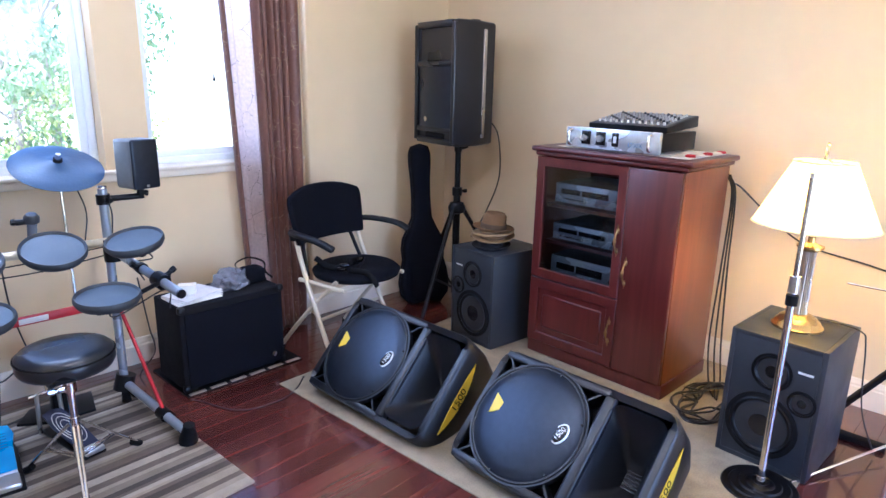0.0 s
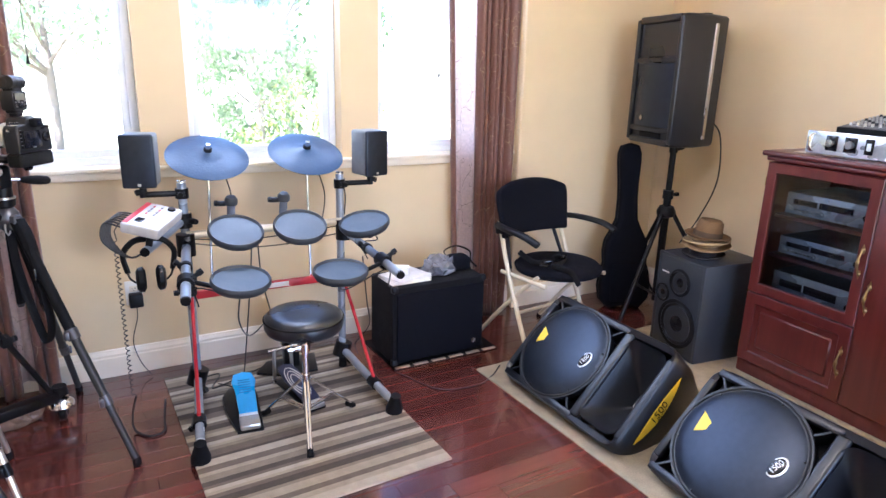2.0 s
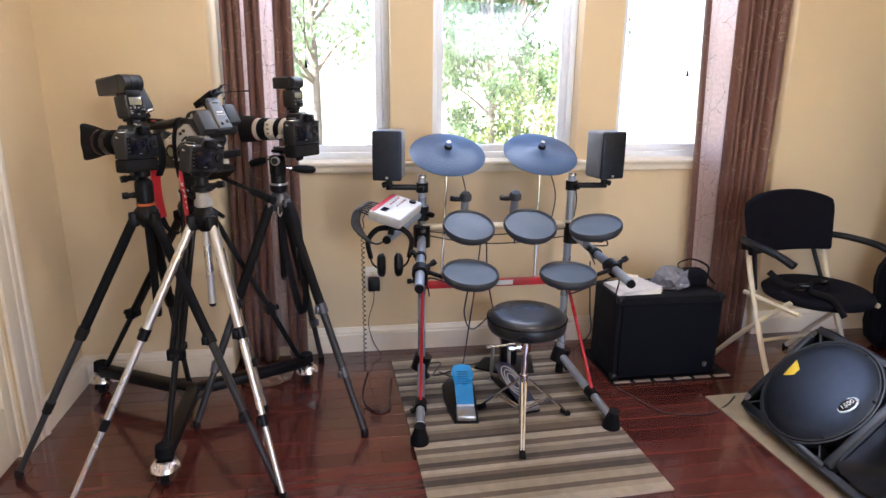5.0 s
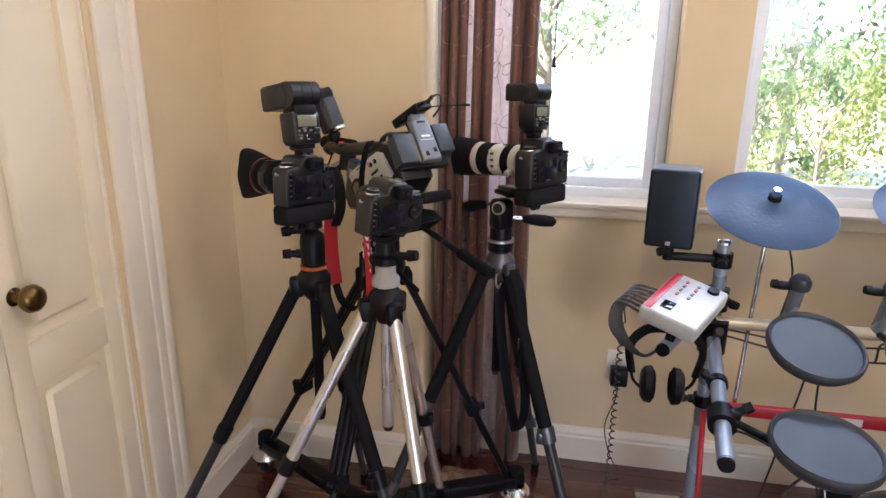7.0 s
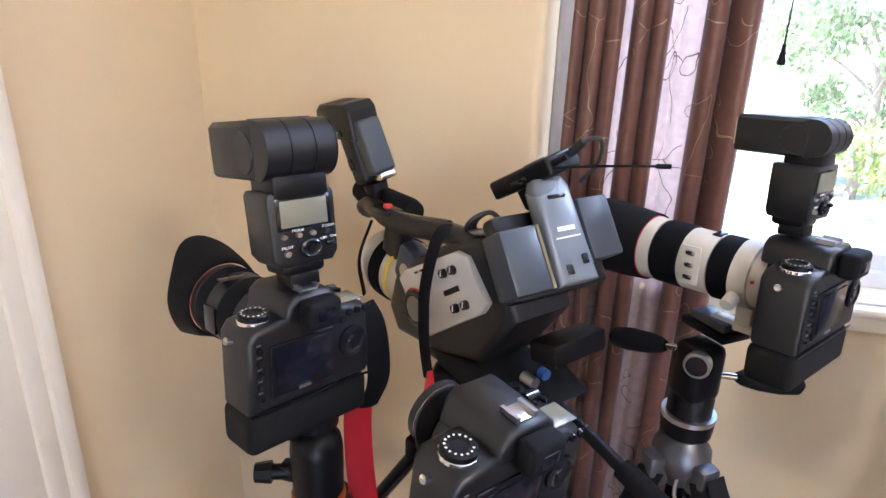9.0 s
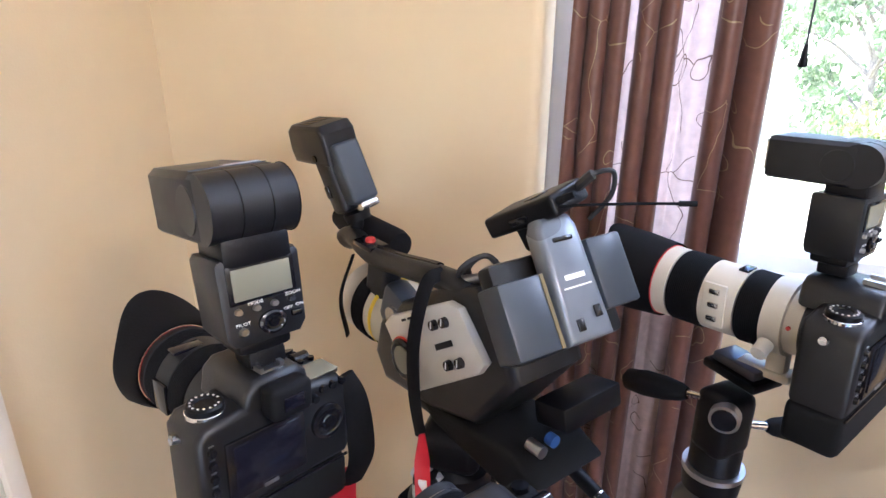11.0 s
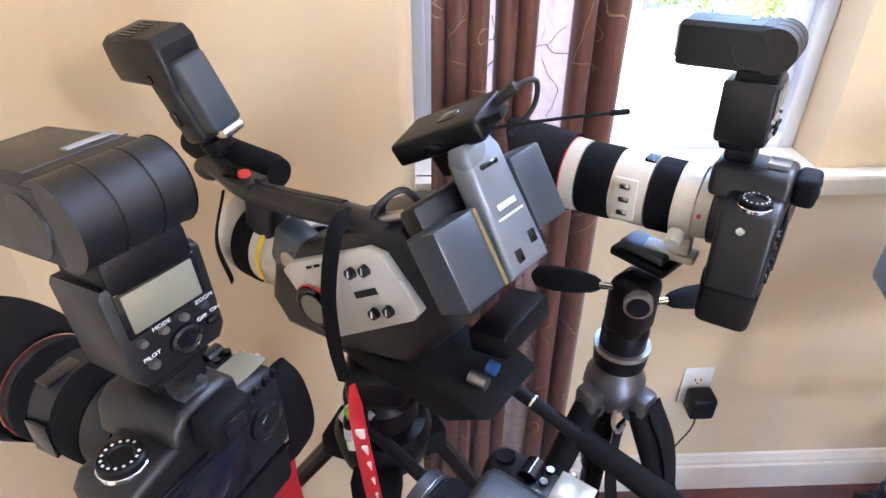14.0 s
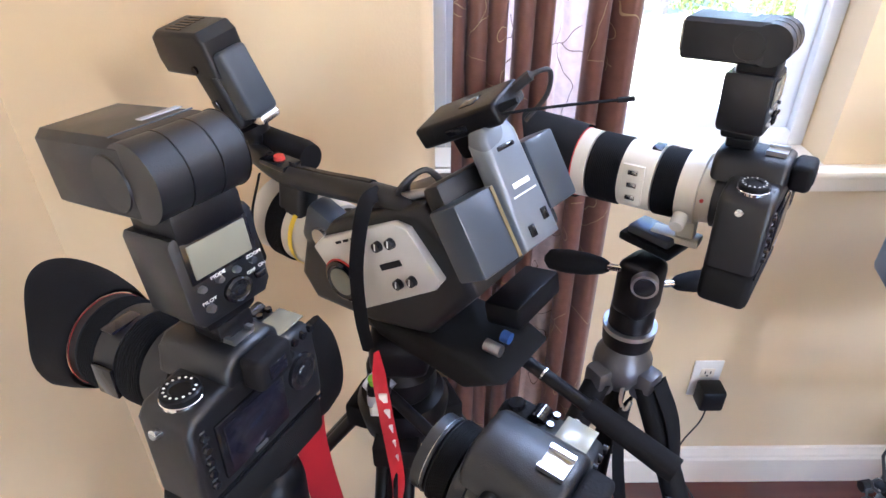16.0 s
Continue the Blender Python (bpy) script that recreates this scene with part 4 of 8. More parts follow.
for z, r in ((0.395, 0.209), (0.625, 0.101)):
    part("shade_trim", sweep(B(), [(r * math.cos(2 * math.pi * k / 48), r * math.sin(2 * math.pi * k / 48), z) for k in range(49)], 0.003, 6), paint("shade_trim", (0.7, 0.58, 0.36), 0.8), lamp)
sp = B()
for k in range(3):
    a = 2 * math.pi * k / 3
    tube(sp, (0, 0, 0.632), (0.1 * math.cos(a), 0.1 * math.sin(a), 0.626), 0.0018, seg=6)
part("spider", sp, BRASS, lamp)
fin = B()
tube(fin, (0, 0, 0.63), (0, 0, 0.648), 0.006, 0.004, 10)
sweep(fin, [(0.022 * math.cos(2 * math.pi * k / 28), 0, 0.67 + 0.022 * math.sin(2 * math.pi * k / 28)) for k in range(29)], 0.0022, 6)
part("finial", fin, BRASS, lamp)
bulb = new("lamp_bulb_light", bpy.data.lights.new("lamp_bulb_light", "POINT"))
bulb.data.energy, bulb.data.color, bulb.data.shadow_soft_size = 3.2, (1.0, 0.56, 0.05), 0.045
bulb.location = LAMP + Vector((0, 0, 0.50))
part("bulb", lathe(B(), [(0, 0.405), (0.013, 0.405), (0.014, 0.42), (0.016, 0.43)], 16), WHITE, lamp)
part("lead", sweep(B(), smooth_line([(0.06, 0.0, 0.01), (0.13, -0.08, 0.006), (0.11, -0.19, 0.003), (0.1, -0.215, -0.05), (0.12, -0.24, -0.3), (0.2, -0.30, -0.51)]), 0.003, 6), CABLE, lamp)


# ---------------- electronic drum kit ----------------
PAD = paint("drum_pad_rubber", (0.028, 0.044, 0.066), 0.45, vary=0.08, grain=90, bump=0.25, bump_scale=700)
PAD_RIM = paint("drum_pad_rim", (0.03, 0.035, 0.043), 0.5, vary=0.08)
CYMBAL = paint("cymbal_rubber", (0.014, 0.046, 0.112), 0.42, vary=0.08, bump=0.5, bump_scale=90)
TUBE = paint("rack_tube_silver", (0.33, 0.38, 0.46), 0.28, 0.45, vary=0.04)
kit = thing("drum_rack", pose(0.57, 3.12, 0.008), "silver and red tubular drum rack standing on the rug", "drum rack")


def up_m(p, nrm, spin=0.0):
    """A pose at p whose z points along nrm."""
    q = Vector(nrm).normalized().to_track_quat("Z", "Y")
    return Matrix.Translation(p) @ q.to_matrix().to_4x4() @ Matrix.Rotation(spin, 4, "Z")


PL, PR = (0.24, 3.12), (0.90, 3.12)
FL, FR = Vector((0.17, 2.61, 0.045)), Vector((0.946, 2.615, 0.045))
AL0, AL1 = Vector((0.235, 3.09, 0.70)), Vector((0.162, 2.575, 0.645))
AR0, AR1 = Vector((0.905, 3.09, 0.70)), Vector((0.955, 2.59, 0.625))


def clamp(p, r=0.034, length=0.05, axis=(0, 0, 1), knob=(0.05, 0, 0)):
    """A black rack clamp with a wing screw."""
    bm = B()
    a = Vector(axis).normalized() * length / 2
    p = Vector(p)
    tube(bm, p - a, p + a, r, seg=16)
    k = Vector(knob)
    tube(bm, p, p + k, 0.009, seg=10)
    tube(bm, p + k * 0.95, p + k * 1.3, 0.013, 0.011, seg=8)
    bx(bm, (0, 0, 0), (0.03, 0.02, 0.02), 0.004, Matrix.Translation(p + k * 0.5))
    return bm


for (x, y), f in ((PL, FL), (PR, FR)):
    wpart("post", tube(B(), (x, y, 0.10), (x, y, 0.955), 0.0175, seg=20), TUBE, kit)
    wpart("post_cap", lathe(B(), [(0, 0.962), (0.014, 0.96), (0.0185, 0.955), (0.0185, 0.948)], 18, pose(x, y, 0)), CHROME, kit)
    wpart("base_tube", tube(B(), (x, y, 0.10), f, 0.0175, seg=20), TUBE, kit)
    wpart("rubber_foot", lathe(B(), [(0.036, -0.037), (0.036, -0.02), (0.03, 0.0), (0.022, 0.03), (0.022, 0.045), (0, 0.045)], 20, Matrix.Translation(f) @ Matrix.Rotation(radians(12), 4, "X")), BLACK_MATTE, kit)
    wpart("corner_clamp", clamp((x, y, 0.10), 0.04, 0.07, (0.3, 0, 1), (0.02, -0.03, -0.05)), BLACK, kit)
    wpart("corner_foot", tube(B(), (x, y, 0.008), (x, y, 0.07), 0.02, 0.016, 12), BLACK_MATTE, kit)
    sgn = -1 if x < 0.5 else 1
    mid = f.lerp(Vector((x, y, 0.10)), 0.36)
    wpart("strut_clamp", clamp(mid, 0.026, 0.05, (f - Vector((x, y, 0.1))), (0.03 * sgn, 0, -0.02)), BLACK, kit)
    wpart("brace_strut", tube(B(), mid + Vector((0, 0, 0.015)), (x, y - 0.028, 0.47), 0.0075, seg=10), RED, kit, "red steel brace")
    wpart("brace_clamp", clamp((x, y, 0.49), 0.026, 0.03, (0, 0, 1), (0.05 * sgn, 0, 0)), BLACK, kit)
for a, b in ((AL0, AL1), (AR0, AR1)):
    wpart("side_arm", tube(B(), a, b, 0.0175, seg=20), TUBE, kit)
    d = (b - a).normalized()
    wpart("end_plug", tube(B(), b - d * 0.004, b + d * 0.008, 0.0178, 0.016, 18), BLACK_MATTE, kit)
    wpart("arm_clamp", clamp(a, 0.036, 0.09, (0, 0, 1), (0, -0.05, 0.03)), BLACK, kit)
    wpart("pad_clamp", clamp(a.lerp(b, 0.72), 0.03, 0.05, d, (0.045, 0, 0.03)), BLACK, kit)
    wpart("cable_clip", clamp(a.lerp(b, 0.45), 0.023, 0.02, d, (-0.03, 0, 0.02)), BLACK, kit)
wpart("top_bar", tube(B(), (PL[0], 3.10, 0.735), (PR[0], 3.10, 0.735), 0.0165, seg=18), paint("bar_cream", (0.55, 0.50, 0.38), 0.35, 0.3), kit, "pale metal crossbar")
rb = wpart("red_bar", bx(B(), (0.57, 3.12, 0.47), (0.66, 0.022, 0.034), 0.005), RED, kit, "red steel crossbar")
wpart("lettering_bar", bx(B(), (0.60, 3.1085, 0.471), (0.1, 0.002, 0.022)), WHITE, rb, "white maker's lettering")


def drum_pad(p, nrm, r, post):
    t = thing("drum_pad", up_m(p, nrm), "round grey rubber drum pad on the rack", "drum pad", "drum pads")
    part("rim", lathe(B(), [(0, -0.03), (r * 0.72, -0.03), (r * 0.92, -0.02), (r, -0.006), (r * 1.0, 0.006), (r * 0.965, 0.012), (r * 0.93, 0.010), (r * 0.90, 0.003)], 48), PAD_RIM, t, angle=60)
    part("playing_surface", lathe(B(), [(r * 0.905, 0.0035), (r * 0.6, 0.0035), (0, 0.004)], 48), PAD, t)
    bk = B()
    bx(bk, (0, 0, -0.04), (0.08, 0.055, 0.03), 0.008)
    part("bracket", bk, BLACK, t)
    lc = t.matrix_world.inverted() @ Vector(post)
    part("mount_arm", tube(B(), (0, 0, -0.045), lc, 0.0085, seg=10), BLACK, t)
    part("jack_lead", sweep(B(), smooth_line([(0, 0.03, -0.045), (0.02, 0.05, -0.1), lc + Vector((0.02, 0, -0.03)), lc + Vector((0.03, 0.02, -0.12))], 6), 0.003, 6), CABLE, t)
    return t


drum_pad((0.385, 2.83, 0.80), (0.05, -0.42, 1), 0.102, (0.40, 3.06, 0.75))
drum_pad((0.625, 2.81, 0.803), (-0.03, -0.42, 1), 0.104, (0.62, 3.06, 0.75))
drum_pad((0.885, 2.79, 0.797), (-0.20, -0.16, 1), 0.104, (0.91, 2.95, 0.70))
drum_pad((0.352, 2.62, 0.676), (0.03, -0.18, 1), 0.104, (0.20, 2.71, 0.665))
drum_pad((0.712, 2.60, 0.668), (-0.03, -0.10, 1), 0.104, (0.93, 2.71, 0.645))

# tom holders: angled stubs with wing screws on the top bar
for x in (0.415, 0.63):
    h = thing("tom_holder", pose(x, 3.10, 0.752), "silver tom holder stub with black wing screw", "holder", "tom holders")
    part("stub", tube(B(), (0, 0, -0.01), (0.0, -0.04, 0.11), 0.0165, seg=16), TUBE, h)
    part("cap", lathe(B(), [(0, 0.026), (0.018, 0.022), (0.026, 0.01), (0.026, -0.008), (0, -0.008)], 18, pose(0, -0.042, 0.118, 18, 0, 0)), PAD_RIM, h)
    part("wing_screw", clamp((-0.02, -0.04, 0.11), 0.009, 0.02, (1, 0, 0), (-0.035, 0, 0.004)), BLACK, h)


def cymbal(x, y, z, base):
    t = thing("cymbal_pad", up_m((x, y, z), (0.02, -0.5, 1)), "round blue-grey rubber cymbal pad on a rod", "cymbal", "cymbals")
    part("disc", lathe(B(), [(0, 0.016), (0.028, 0.014), (0.045, 0.006), (0.075, 0.002), (0.12, -0.004), (0.158, -0.013), (0.163, -0.0155), (0.160, -0.019), (0.11, -0.011), (0.05, -0.004), (0, -0.002)], 64), CYMBAL, t, angle=60)
    part("felt", tube(B(), (0, 0, 0.014), (0, 0, 0.026), 0.017, 0.016, 20), BLACK_MATTE, t)
    part("nut", tube(B(), (0, 0, 0.026), (0, 0, 0.046), 0.012, 0.010, 8), CHROME, t)
    iv = t.matrix_world.inverted()
    part("rod", tube(B(), (0, 0, -0.004), iv @ Vector(base), 0.006, seg=10), CHROME, t)
    part("tilter", clamp((0, 0, -0.016), 0.012, 0.02, (0, 0, 1), (0.02, 0, 0)), BLACK, t)
    part("jack_lead", sweep(B(), smooth_line([(0.03, 0.05, -0.01), (0.06, 0.10, -0.08), iv @ Vector((x + 0.09, y + 0.04, 0.86)), iv @ Vector((x + 0.05, 3.13, 0.735))], 6), 0.003, 6), CABLE, t)


cymbal(0.355, 3.165, 1.052, (0.33, 3.14, 0.47))
cymbal(0.768, 3.17, 1.050, (0.76, 3.14, 0.47))


def small_speaker(m, arm_from, side):
    t = thing("small_speaker", m, "small black monitor speaker on the drum rack arm", "loudspeaker", "rack speakers")
    # body greyed: the window's light on its sides is put into the colour
    pale = paint("speaker_windowlit_grey", (0.13, 0.14, 0.15), 0.4)
    part("cabinet", bx(B(), (0, 0.062, 0.0), (0.118, 0.11, 0.2), 0.012, seg=3), pale, t, "plastic body, window light put into its grey")
    part("grille", bx(B(), (0, 0.002, 0.0), (0.12, 0.018, 0.202), 0.011, seg=3), GRILLE, t, "black grille")
    part("badge", bx(B(), (0.0, -0.0075, -0.088), (0.012, 0.002, 0.01), 0.001), STEEL, t)
    iv = m.inverted()
    a = iv @ Vector(arm_from)
    part("swivel", clamp((0, 0.05, -0.12), 0.014, 0.05, (0, 0, 1), (0.02 * side, -0.01, -0.005)), BLACK, t)
    part("arm", tube(B(), (0, 0.05, -0.135), a, 0.012, seg=12), BLACK, t)
    part("arm_clamp", clamp(a, 0.026, 0.04, (0, 0, 1), (0, -0.04, 0)), BLACK, t)


small_speaker(pose(0.088, 3.06, 1.045, 0, 0, -14), (0.24, 3.12, 0.905), -1)
small_speaker(pose(1.055, 3.06, 1.04, 0, 0, 14), (0.90, 3.12, 0.905), 1)

# drum module on its own tube
mod = thing("drum_module", pose(0.105, 2.86, 0.862, 12, -8.5, 59.7), "silver-white drum module with red stripe and buttons", "drum module")
part("case", bx(B(), (0, 0, 0), (0.205, 0.132, 0.040), 0.008, seg=3), paint("module_shell", (0.48, 0.49, 0.50), 0.35, 0.2), mod)
part("red_stripe", bx(B(), (0, 0.053, 0.0195), (0.19, 0.018, 0.003), 0.001), RED, mod)
part("display", bx(B(), (-0.055, 0.02, 0.0205), (0.035, 0.026, 0.003), 0.001), SCREEN, mod)
for k in range(8):
    part("button", bx(B(), (0.005 + 0.022 * (k % 4), 0.024 - 0.028 * (k // 4), 0.0205), (0.012, 0.007, 0.004), 0.001), paint("button_%d" % k, (0.45, 0.1, 0.1) if k % 3 == 0 else (0.2, 0.2, 0.22), 0.5), mod)
part("dial", tube(B(), (0.075, -0.036, 0.018), (0.075, -0.036, 0.027), 0.014, 0.013, 20), BLACK, mod)
for k in range(7):
    part("plug_lead", sweep(B(), smooth_line([(-0.09 + 0.02 * k, 0.064, -0.005), (-0.10 + 0.015 * k, 0.12, 0.0), (-0.14 + 0.008 * k, 0.10, -0.05), (-0.08, 0.03, -0.12), (0.08, 0.02, -0.13)], 6), 0.0035, 6), CABLE, mod)
mt_ = thing("module_mount", pose(0.24, 3.12, 0.77), "silver tube mount holding the drum module", "mount")
wpart("tube", tube(B(), (0.22, 3.10, 0.79), (0.07, 2.86, 0.748), 0.0165, seg=16), TUBE, mt_)
wpart("end_plug", tube(B(), (0.072, 2.862, 0.7486), (0.066, 2.853, 0.747), 0.0168, 0.015, 16), BLACK_MATTE, mt_)
wpart("plate_arm", tube(B(), (0.085, 2.885, 0.755), (0.105, 2.875, 0.85), 0.012), BLACK, mt_)
wpart("clamp", clamp((0.24, 3.12, 0.795), 0.03, 0.06, (0, 0, 1), (0.03, -0.04, 0)), BLACK, mt_)

# headphones hung on the mount
hpn = thing("headphones", pose(0.085, 2.90, 0.765), "black headphones hanging on the drum rack", "headphones")
part("headband", sweep(B(), smooth_line([(-0.075, 0.0, -0.10), (-0.085, 0, -0.03), (-0.05, 0, 0.015), (0.0, 0, 0.022), (0.05, 0, 0.015), (0.085, 0, -0.03), (0.075, 0, -0.10)], 6), 0.007, 8, 1.8), BLACK, hpn)
for s in (-1, 1):
    part("ear_cup", lathe(B(), [(0, 0.014), (0.03, 0.012), (0.04, 0.004), (0.042, -0.01), (0, -0.012)], 24, pose(s * 0.038, 0, -0.13, 0, 90 * s, 0) @ Matrix.Diagonal((1.15, 0.9, 1, 1))), BLACK, hpn)
    part("ear_pad", lathe(B(), [(0.018, -0.012), (0.03, -0.02), (0.042, -0.012), (0.04, -0.004)], 24, pose(s * 0.038, 0, -0.13, 0, 90 * s, 0) @ Matrix.Diagonal((1.15, 0.9, 1, 1))), BLACK_MATTE, hpn)
    part("yoke", sweep(B(), smooth_line([(s * 0.078, 0, -0.09), (s * 0.07, 0, -0.12), (s * 0.052, 0.0, -0.14)], 4), 0.004, 6), BLACK, hpn)
coil = [(0.0065 * math.cos(1.2 * k) - 0.105, 0.02 + 0.0065 * math.sin(1.2 * k), 0.02 - 0.0039 * k) for k in range(160)]
part("coiled_lead", sweep(B(), smooth_line([(-0.03, 0.05, 0.09), (-0.08, 0.05, 0.08), (-0.11, 0.03, 0.04)], 4)[:-1] + coil, 0.0021, 6), CABLE, hpn)
part("straight_lead", sweep(B(), smooth_line([(-0.094, 0.02, -0.60), (-0.115, 0.05, -0.70), (-0.11, 0.03, -0.755), (-0.06, -0.03, -0.758), (-0.01, -0.01, -0.758), (0.0, 0.10, -0.758), (0.02, 0.25, -0.758)], 8), 0.004, 6), CABLE, hpn)

# loose cables hanging behind the rack and over the rug
for k, pts in enumerate((
        [(0.50, 3.10, 0.72), (0.49, 3.14, 0.5), (0.47, 3.2, 0.2), (0.45, 3.22, 0.015), (0.40, 3.12, 0.014), (0.33, 3.18, 0.014)],
        [(0.52, 3.10, 0.72), (0.54, 3.14, 0.5), (0.60, 3.2, 0.25), (0.66, 3.25, 0.06)],
        [(0.26, 3.1, 0.70), (0.45, 3.09, 0.665), (0.65, 3.09, 0.66), (0.88, 3.1, 0.68)],
        [(0.24, 3.1, 0.72), (0.5, 3.08, 0.70), (0.88, 3.1, 0.715)],
        [(0.35, 2.64, 0.62), (0.37, 2.8, 0.45), (0.45, 3.0, 0.3), (0.58, 3.15, 0.32)],
        [(0.92, 2.9, 0.62), (1.0, 3.05, 0.35), (1.04, 3.12, 0.2), (0.98, 3.15, 0.1), (1.01, 3.2, 0.012)],
        [(0.2, 3.25, 0.012), (0.35, 3.28, 0.013), (0.3, 3.15, 0.013), (0.42, 3.2, 0.013), (0.55, 3.26, 0.013), (0.7, 3.3, 0.013)],
        [(0.9, 3.12, 0.95), (0.93, 3.13, 0.85), (0.92, 3.12, 0.76)])):
    solid("audio_cable", sweep(B(), smooth_line(pts, 8), 0.003, 6), CABLE, "thin black audio cable along the drum rack", "cable", None, "", "drum cables")

# throne
thr = thing("drum_throne", pose(0.565, 2.60, 0.008), "round black vinyl drum stool on a chrome tripod", "stool")
SEAT = paint("black_vinyl", (0.014, 0.016, 0.02), 0.3, vary=0.15, bump=0.25, bump_scale=260)
part("seat", lathe(B(), [(0, 0.519), (0.055, 0.523), (0.11, 0.525), (0.132, 0.519), (0.143, 0.508), (0.146, 0.492), (0.145, 0.470), (0.138, 0.456), (0.12, 0.447), (0, 0.443)], 56), SEAT, thr, angle=70)
part("seat_piping", sweep(B(), [(0.145 * math.cos(2 * math.pi * k / 48), 0.145 * math.sin(2 * math.pi * k / 48), 0.502) for k in range(49)], 0.0035, 6), BLACK_MATTE, thr)
part("underseat_plate", bx(B(), (0, 0, 0.437), (0.11, 0.11, 0.012), 0.003), STEEL, thr)
part("post", tube(B(), (0, 0, 0.06), (0, 0, 0.43), 0.0115, seg=16), CHROME, thr)
part("sleeve", tube(B(), (0, 0, 0.12), (0, 0, 0.27), 0.0155, seg=16), CHROME, thr)
part("height_clamp", clamp((0, 0, 0.38), 0.02, 0.03, (0, 0, 1), (-0.05, 0.0, 0)), CHROME, thr)
for ft in ((-0.03, -0.125), (0.225, 0.13), (-0.11, 0.22)):
    f = Vector((ft[0], ft[1], 0.012))
    d = Vector((f.x, f.y, 0)).normalized()
    lg = B()
    for s in (-0.007, 0.007):
        o = d.cross(Vector((0, 0, 1))) * s
        tube(lg, Vector((0, 0, 0.245)) + d * 0.02 + o, f + o * 0.6 + Vector((0, 0, 0.012)), 0.0045, seg=8)
        tube(lg, Vector((0, 0, 0.12)) + d * 0.016 + o, (Vector((0, 0, 0.245)) + d * 0.02).lerp(f, 0.55) + o, 0.004, seg=8)
    part("leg", lg, CHROME, thr)
    part("rubber_foot", tube(B(), f - Vector((0, 0, 0.010)) + d * 0.02, f + Vector((0, 0, 0.018)) - d * 0.02, 0.013, 0.011, 12), BLACK_MATTE, thr)

# pedals
BLUE = paint("blue_footboard", (0.025, 0.33, 0.72), 0.3, vary=0.06)
ped = thing("hihat_pedal", pose(0.395, 2.90, 0.008, 0, 0, -7), "bright blue hi-hat pedal with a metal heel", "pedal")
part("base", prism(B(), [(-0.05, -0.18), (0.05, -0.18), (0.055, 0.1), (0.045, 0.19), (-0.06, 0.19), (-0.09, 0.12), (-0.085, 0.0)], 0, 0.016, None, 0.003), BLACK, ped)
ft = prism(B(), [(-0.036, -0.10), (0.036, -0.10), (0.04, 0.05), (0.05, 0.11), (0.038, 0.165), (0, 0.178), (-0.038, 0.165), (-0.05, 0.11), (-0.04, 0.05)], 0.0, 0.012, Matrix.Translation((0, 0, 0.055)) @ Matrix.Rotation(radians(9), 4, "X"), 0.003)
fb = part("footboard", ft, BLUE, ped, "bright blue ribbed footboard")
for k in range(6):
    part("tread", bx(B(), (0, 0, 0), (0.05, 0.004, 0.003), 0.001, Matrix.Translation((0, 0.0, 0.055)) @ Matrix.Rotation(radians(9), 4, "X") @ Matrix.Translation((0, 0.03 + 0.017 * k, 0.013))), paint("tread_blue", (0.012, 0.17, 0.45), 0.4), fb)
part("heel_plate", bx(B(), (0, -0.14, 0.024), (0.078, 0.085, 0.022), 0.007), STEEL, ped)
part("hinge", tube(B(), (-0.036, -0.098, 0.038), (0.036, -0.098, 0.038), 0.007, seg=10), STEEL, ped)

kick = thing("kick_tower", pose(0.675, 3.22, 0.008), "black bass drum trigger tower with round pad", "kick pad")
part("plate", prism(B(), [(-0.17, -0.02), (-0.05, -0.1), (0.10, -0.1), (0.14, 0.08), (-0.1, 0.08)], 0, 0.012, None, 0.002), BLACK, kick)
part("column", bx(B(), (0, 0, 0.14), (0.075, 0.05, 0.27), 0.01), BLACK, kick)
part("pad", lathe(B(), [(0, 0.03), (0.05, 0.028), (0.066, 0.018), (0.07, 0.0), (0, -0.01)], 30, pose(0, -0.02, 0.265, 90, 0, 0)), BLACK_MATTE, kick)
kp = thing("kick_pedal", pose(0.63, 2.93, 0.008, 0, 0, 10), "chrome kick pedal with navy striped footboard", "pedal")
part("base", bx(B(), (0, 0, 0.006), (0.08, 0.33, 0.012), 0.003), BLACK, kp)
stb = part("footboard", prism(B(), [(-0.036, -0.14), (0.036, -0.14), (0.045, 0.06), (0.035, 0.15), (0, 0.165), (-0.035, 0.15), (-0.045, 0.06)], 0, 0.01, Matrix.Translation((0, 0, 0.045)) @ Matrix.Rotation(radians(11), 4, "X"), 0.002), paint("navy_board", (0.015, 0.02, 0.06), 0.4), kp, "navy footboard with white curved stripes")
for r in (0.018, 0.027, 0.036):
    pts = [Matrix.Translation((0, 0, 0.045)) @ Matrix.Rotation(radians(11), 4, "X") @ Vector((r * math.cos(a), 0.02 + 3.0 * r * math.sin(a), 0.0105)) for a in [2 * math.pi * k / 36 for k in range(37)]]
    part("stripe", sweep(B(), pts, 0.0017, 5), WHITE, stb)
part("heel_plate", bx(B(), (0, -0.145, 0.022), (0.07, 0.05, 0.02), 0.005), STEEL, kp)
part("frame_post", tube(B(), (-0.045, 0.16, 0.0), (-0.04, 0.16, 0.17), 0.008), STEEL, kp)
part("frame_post", tube(B(), (0.045, 0.16, 0.0), (0.04, 0.16, 0.17), 0.008), STEEL, kp)
part("axle", tube(B(), (-0.07, 0.16, 0.165), (0.07, 0.16, 0.165), 0.007), CHROME, kp)
part("beater_rod", tube(B(), (0, 0.16, 0.165), (0, 0.20, 0.26), 0.004, seg=8), CHROME, kp)
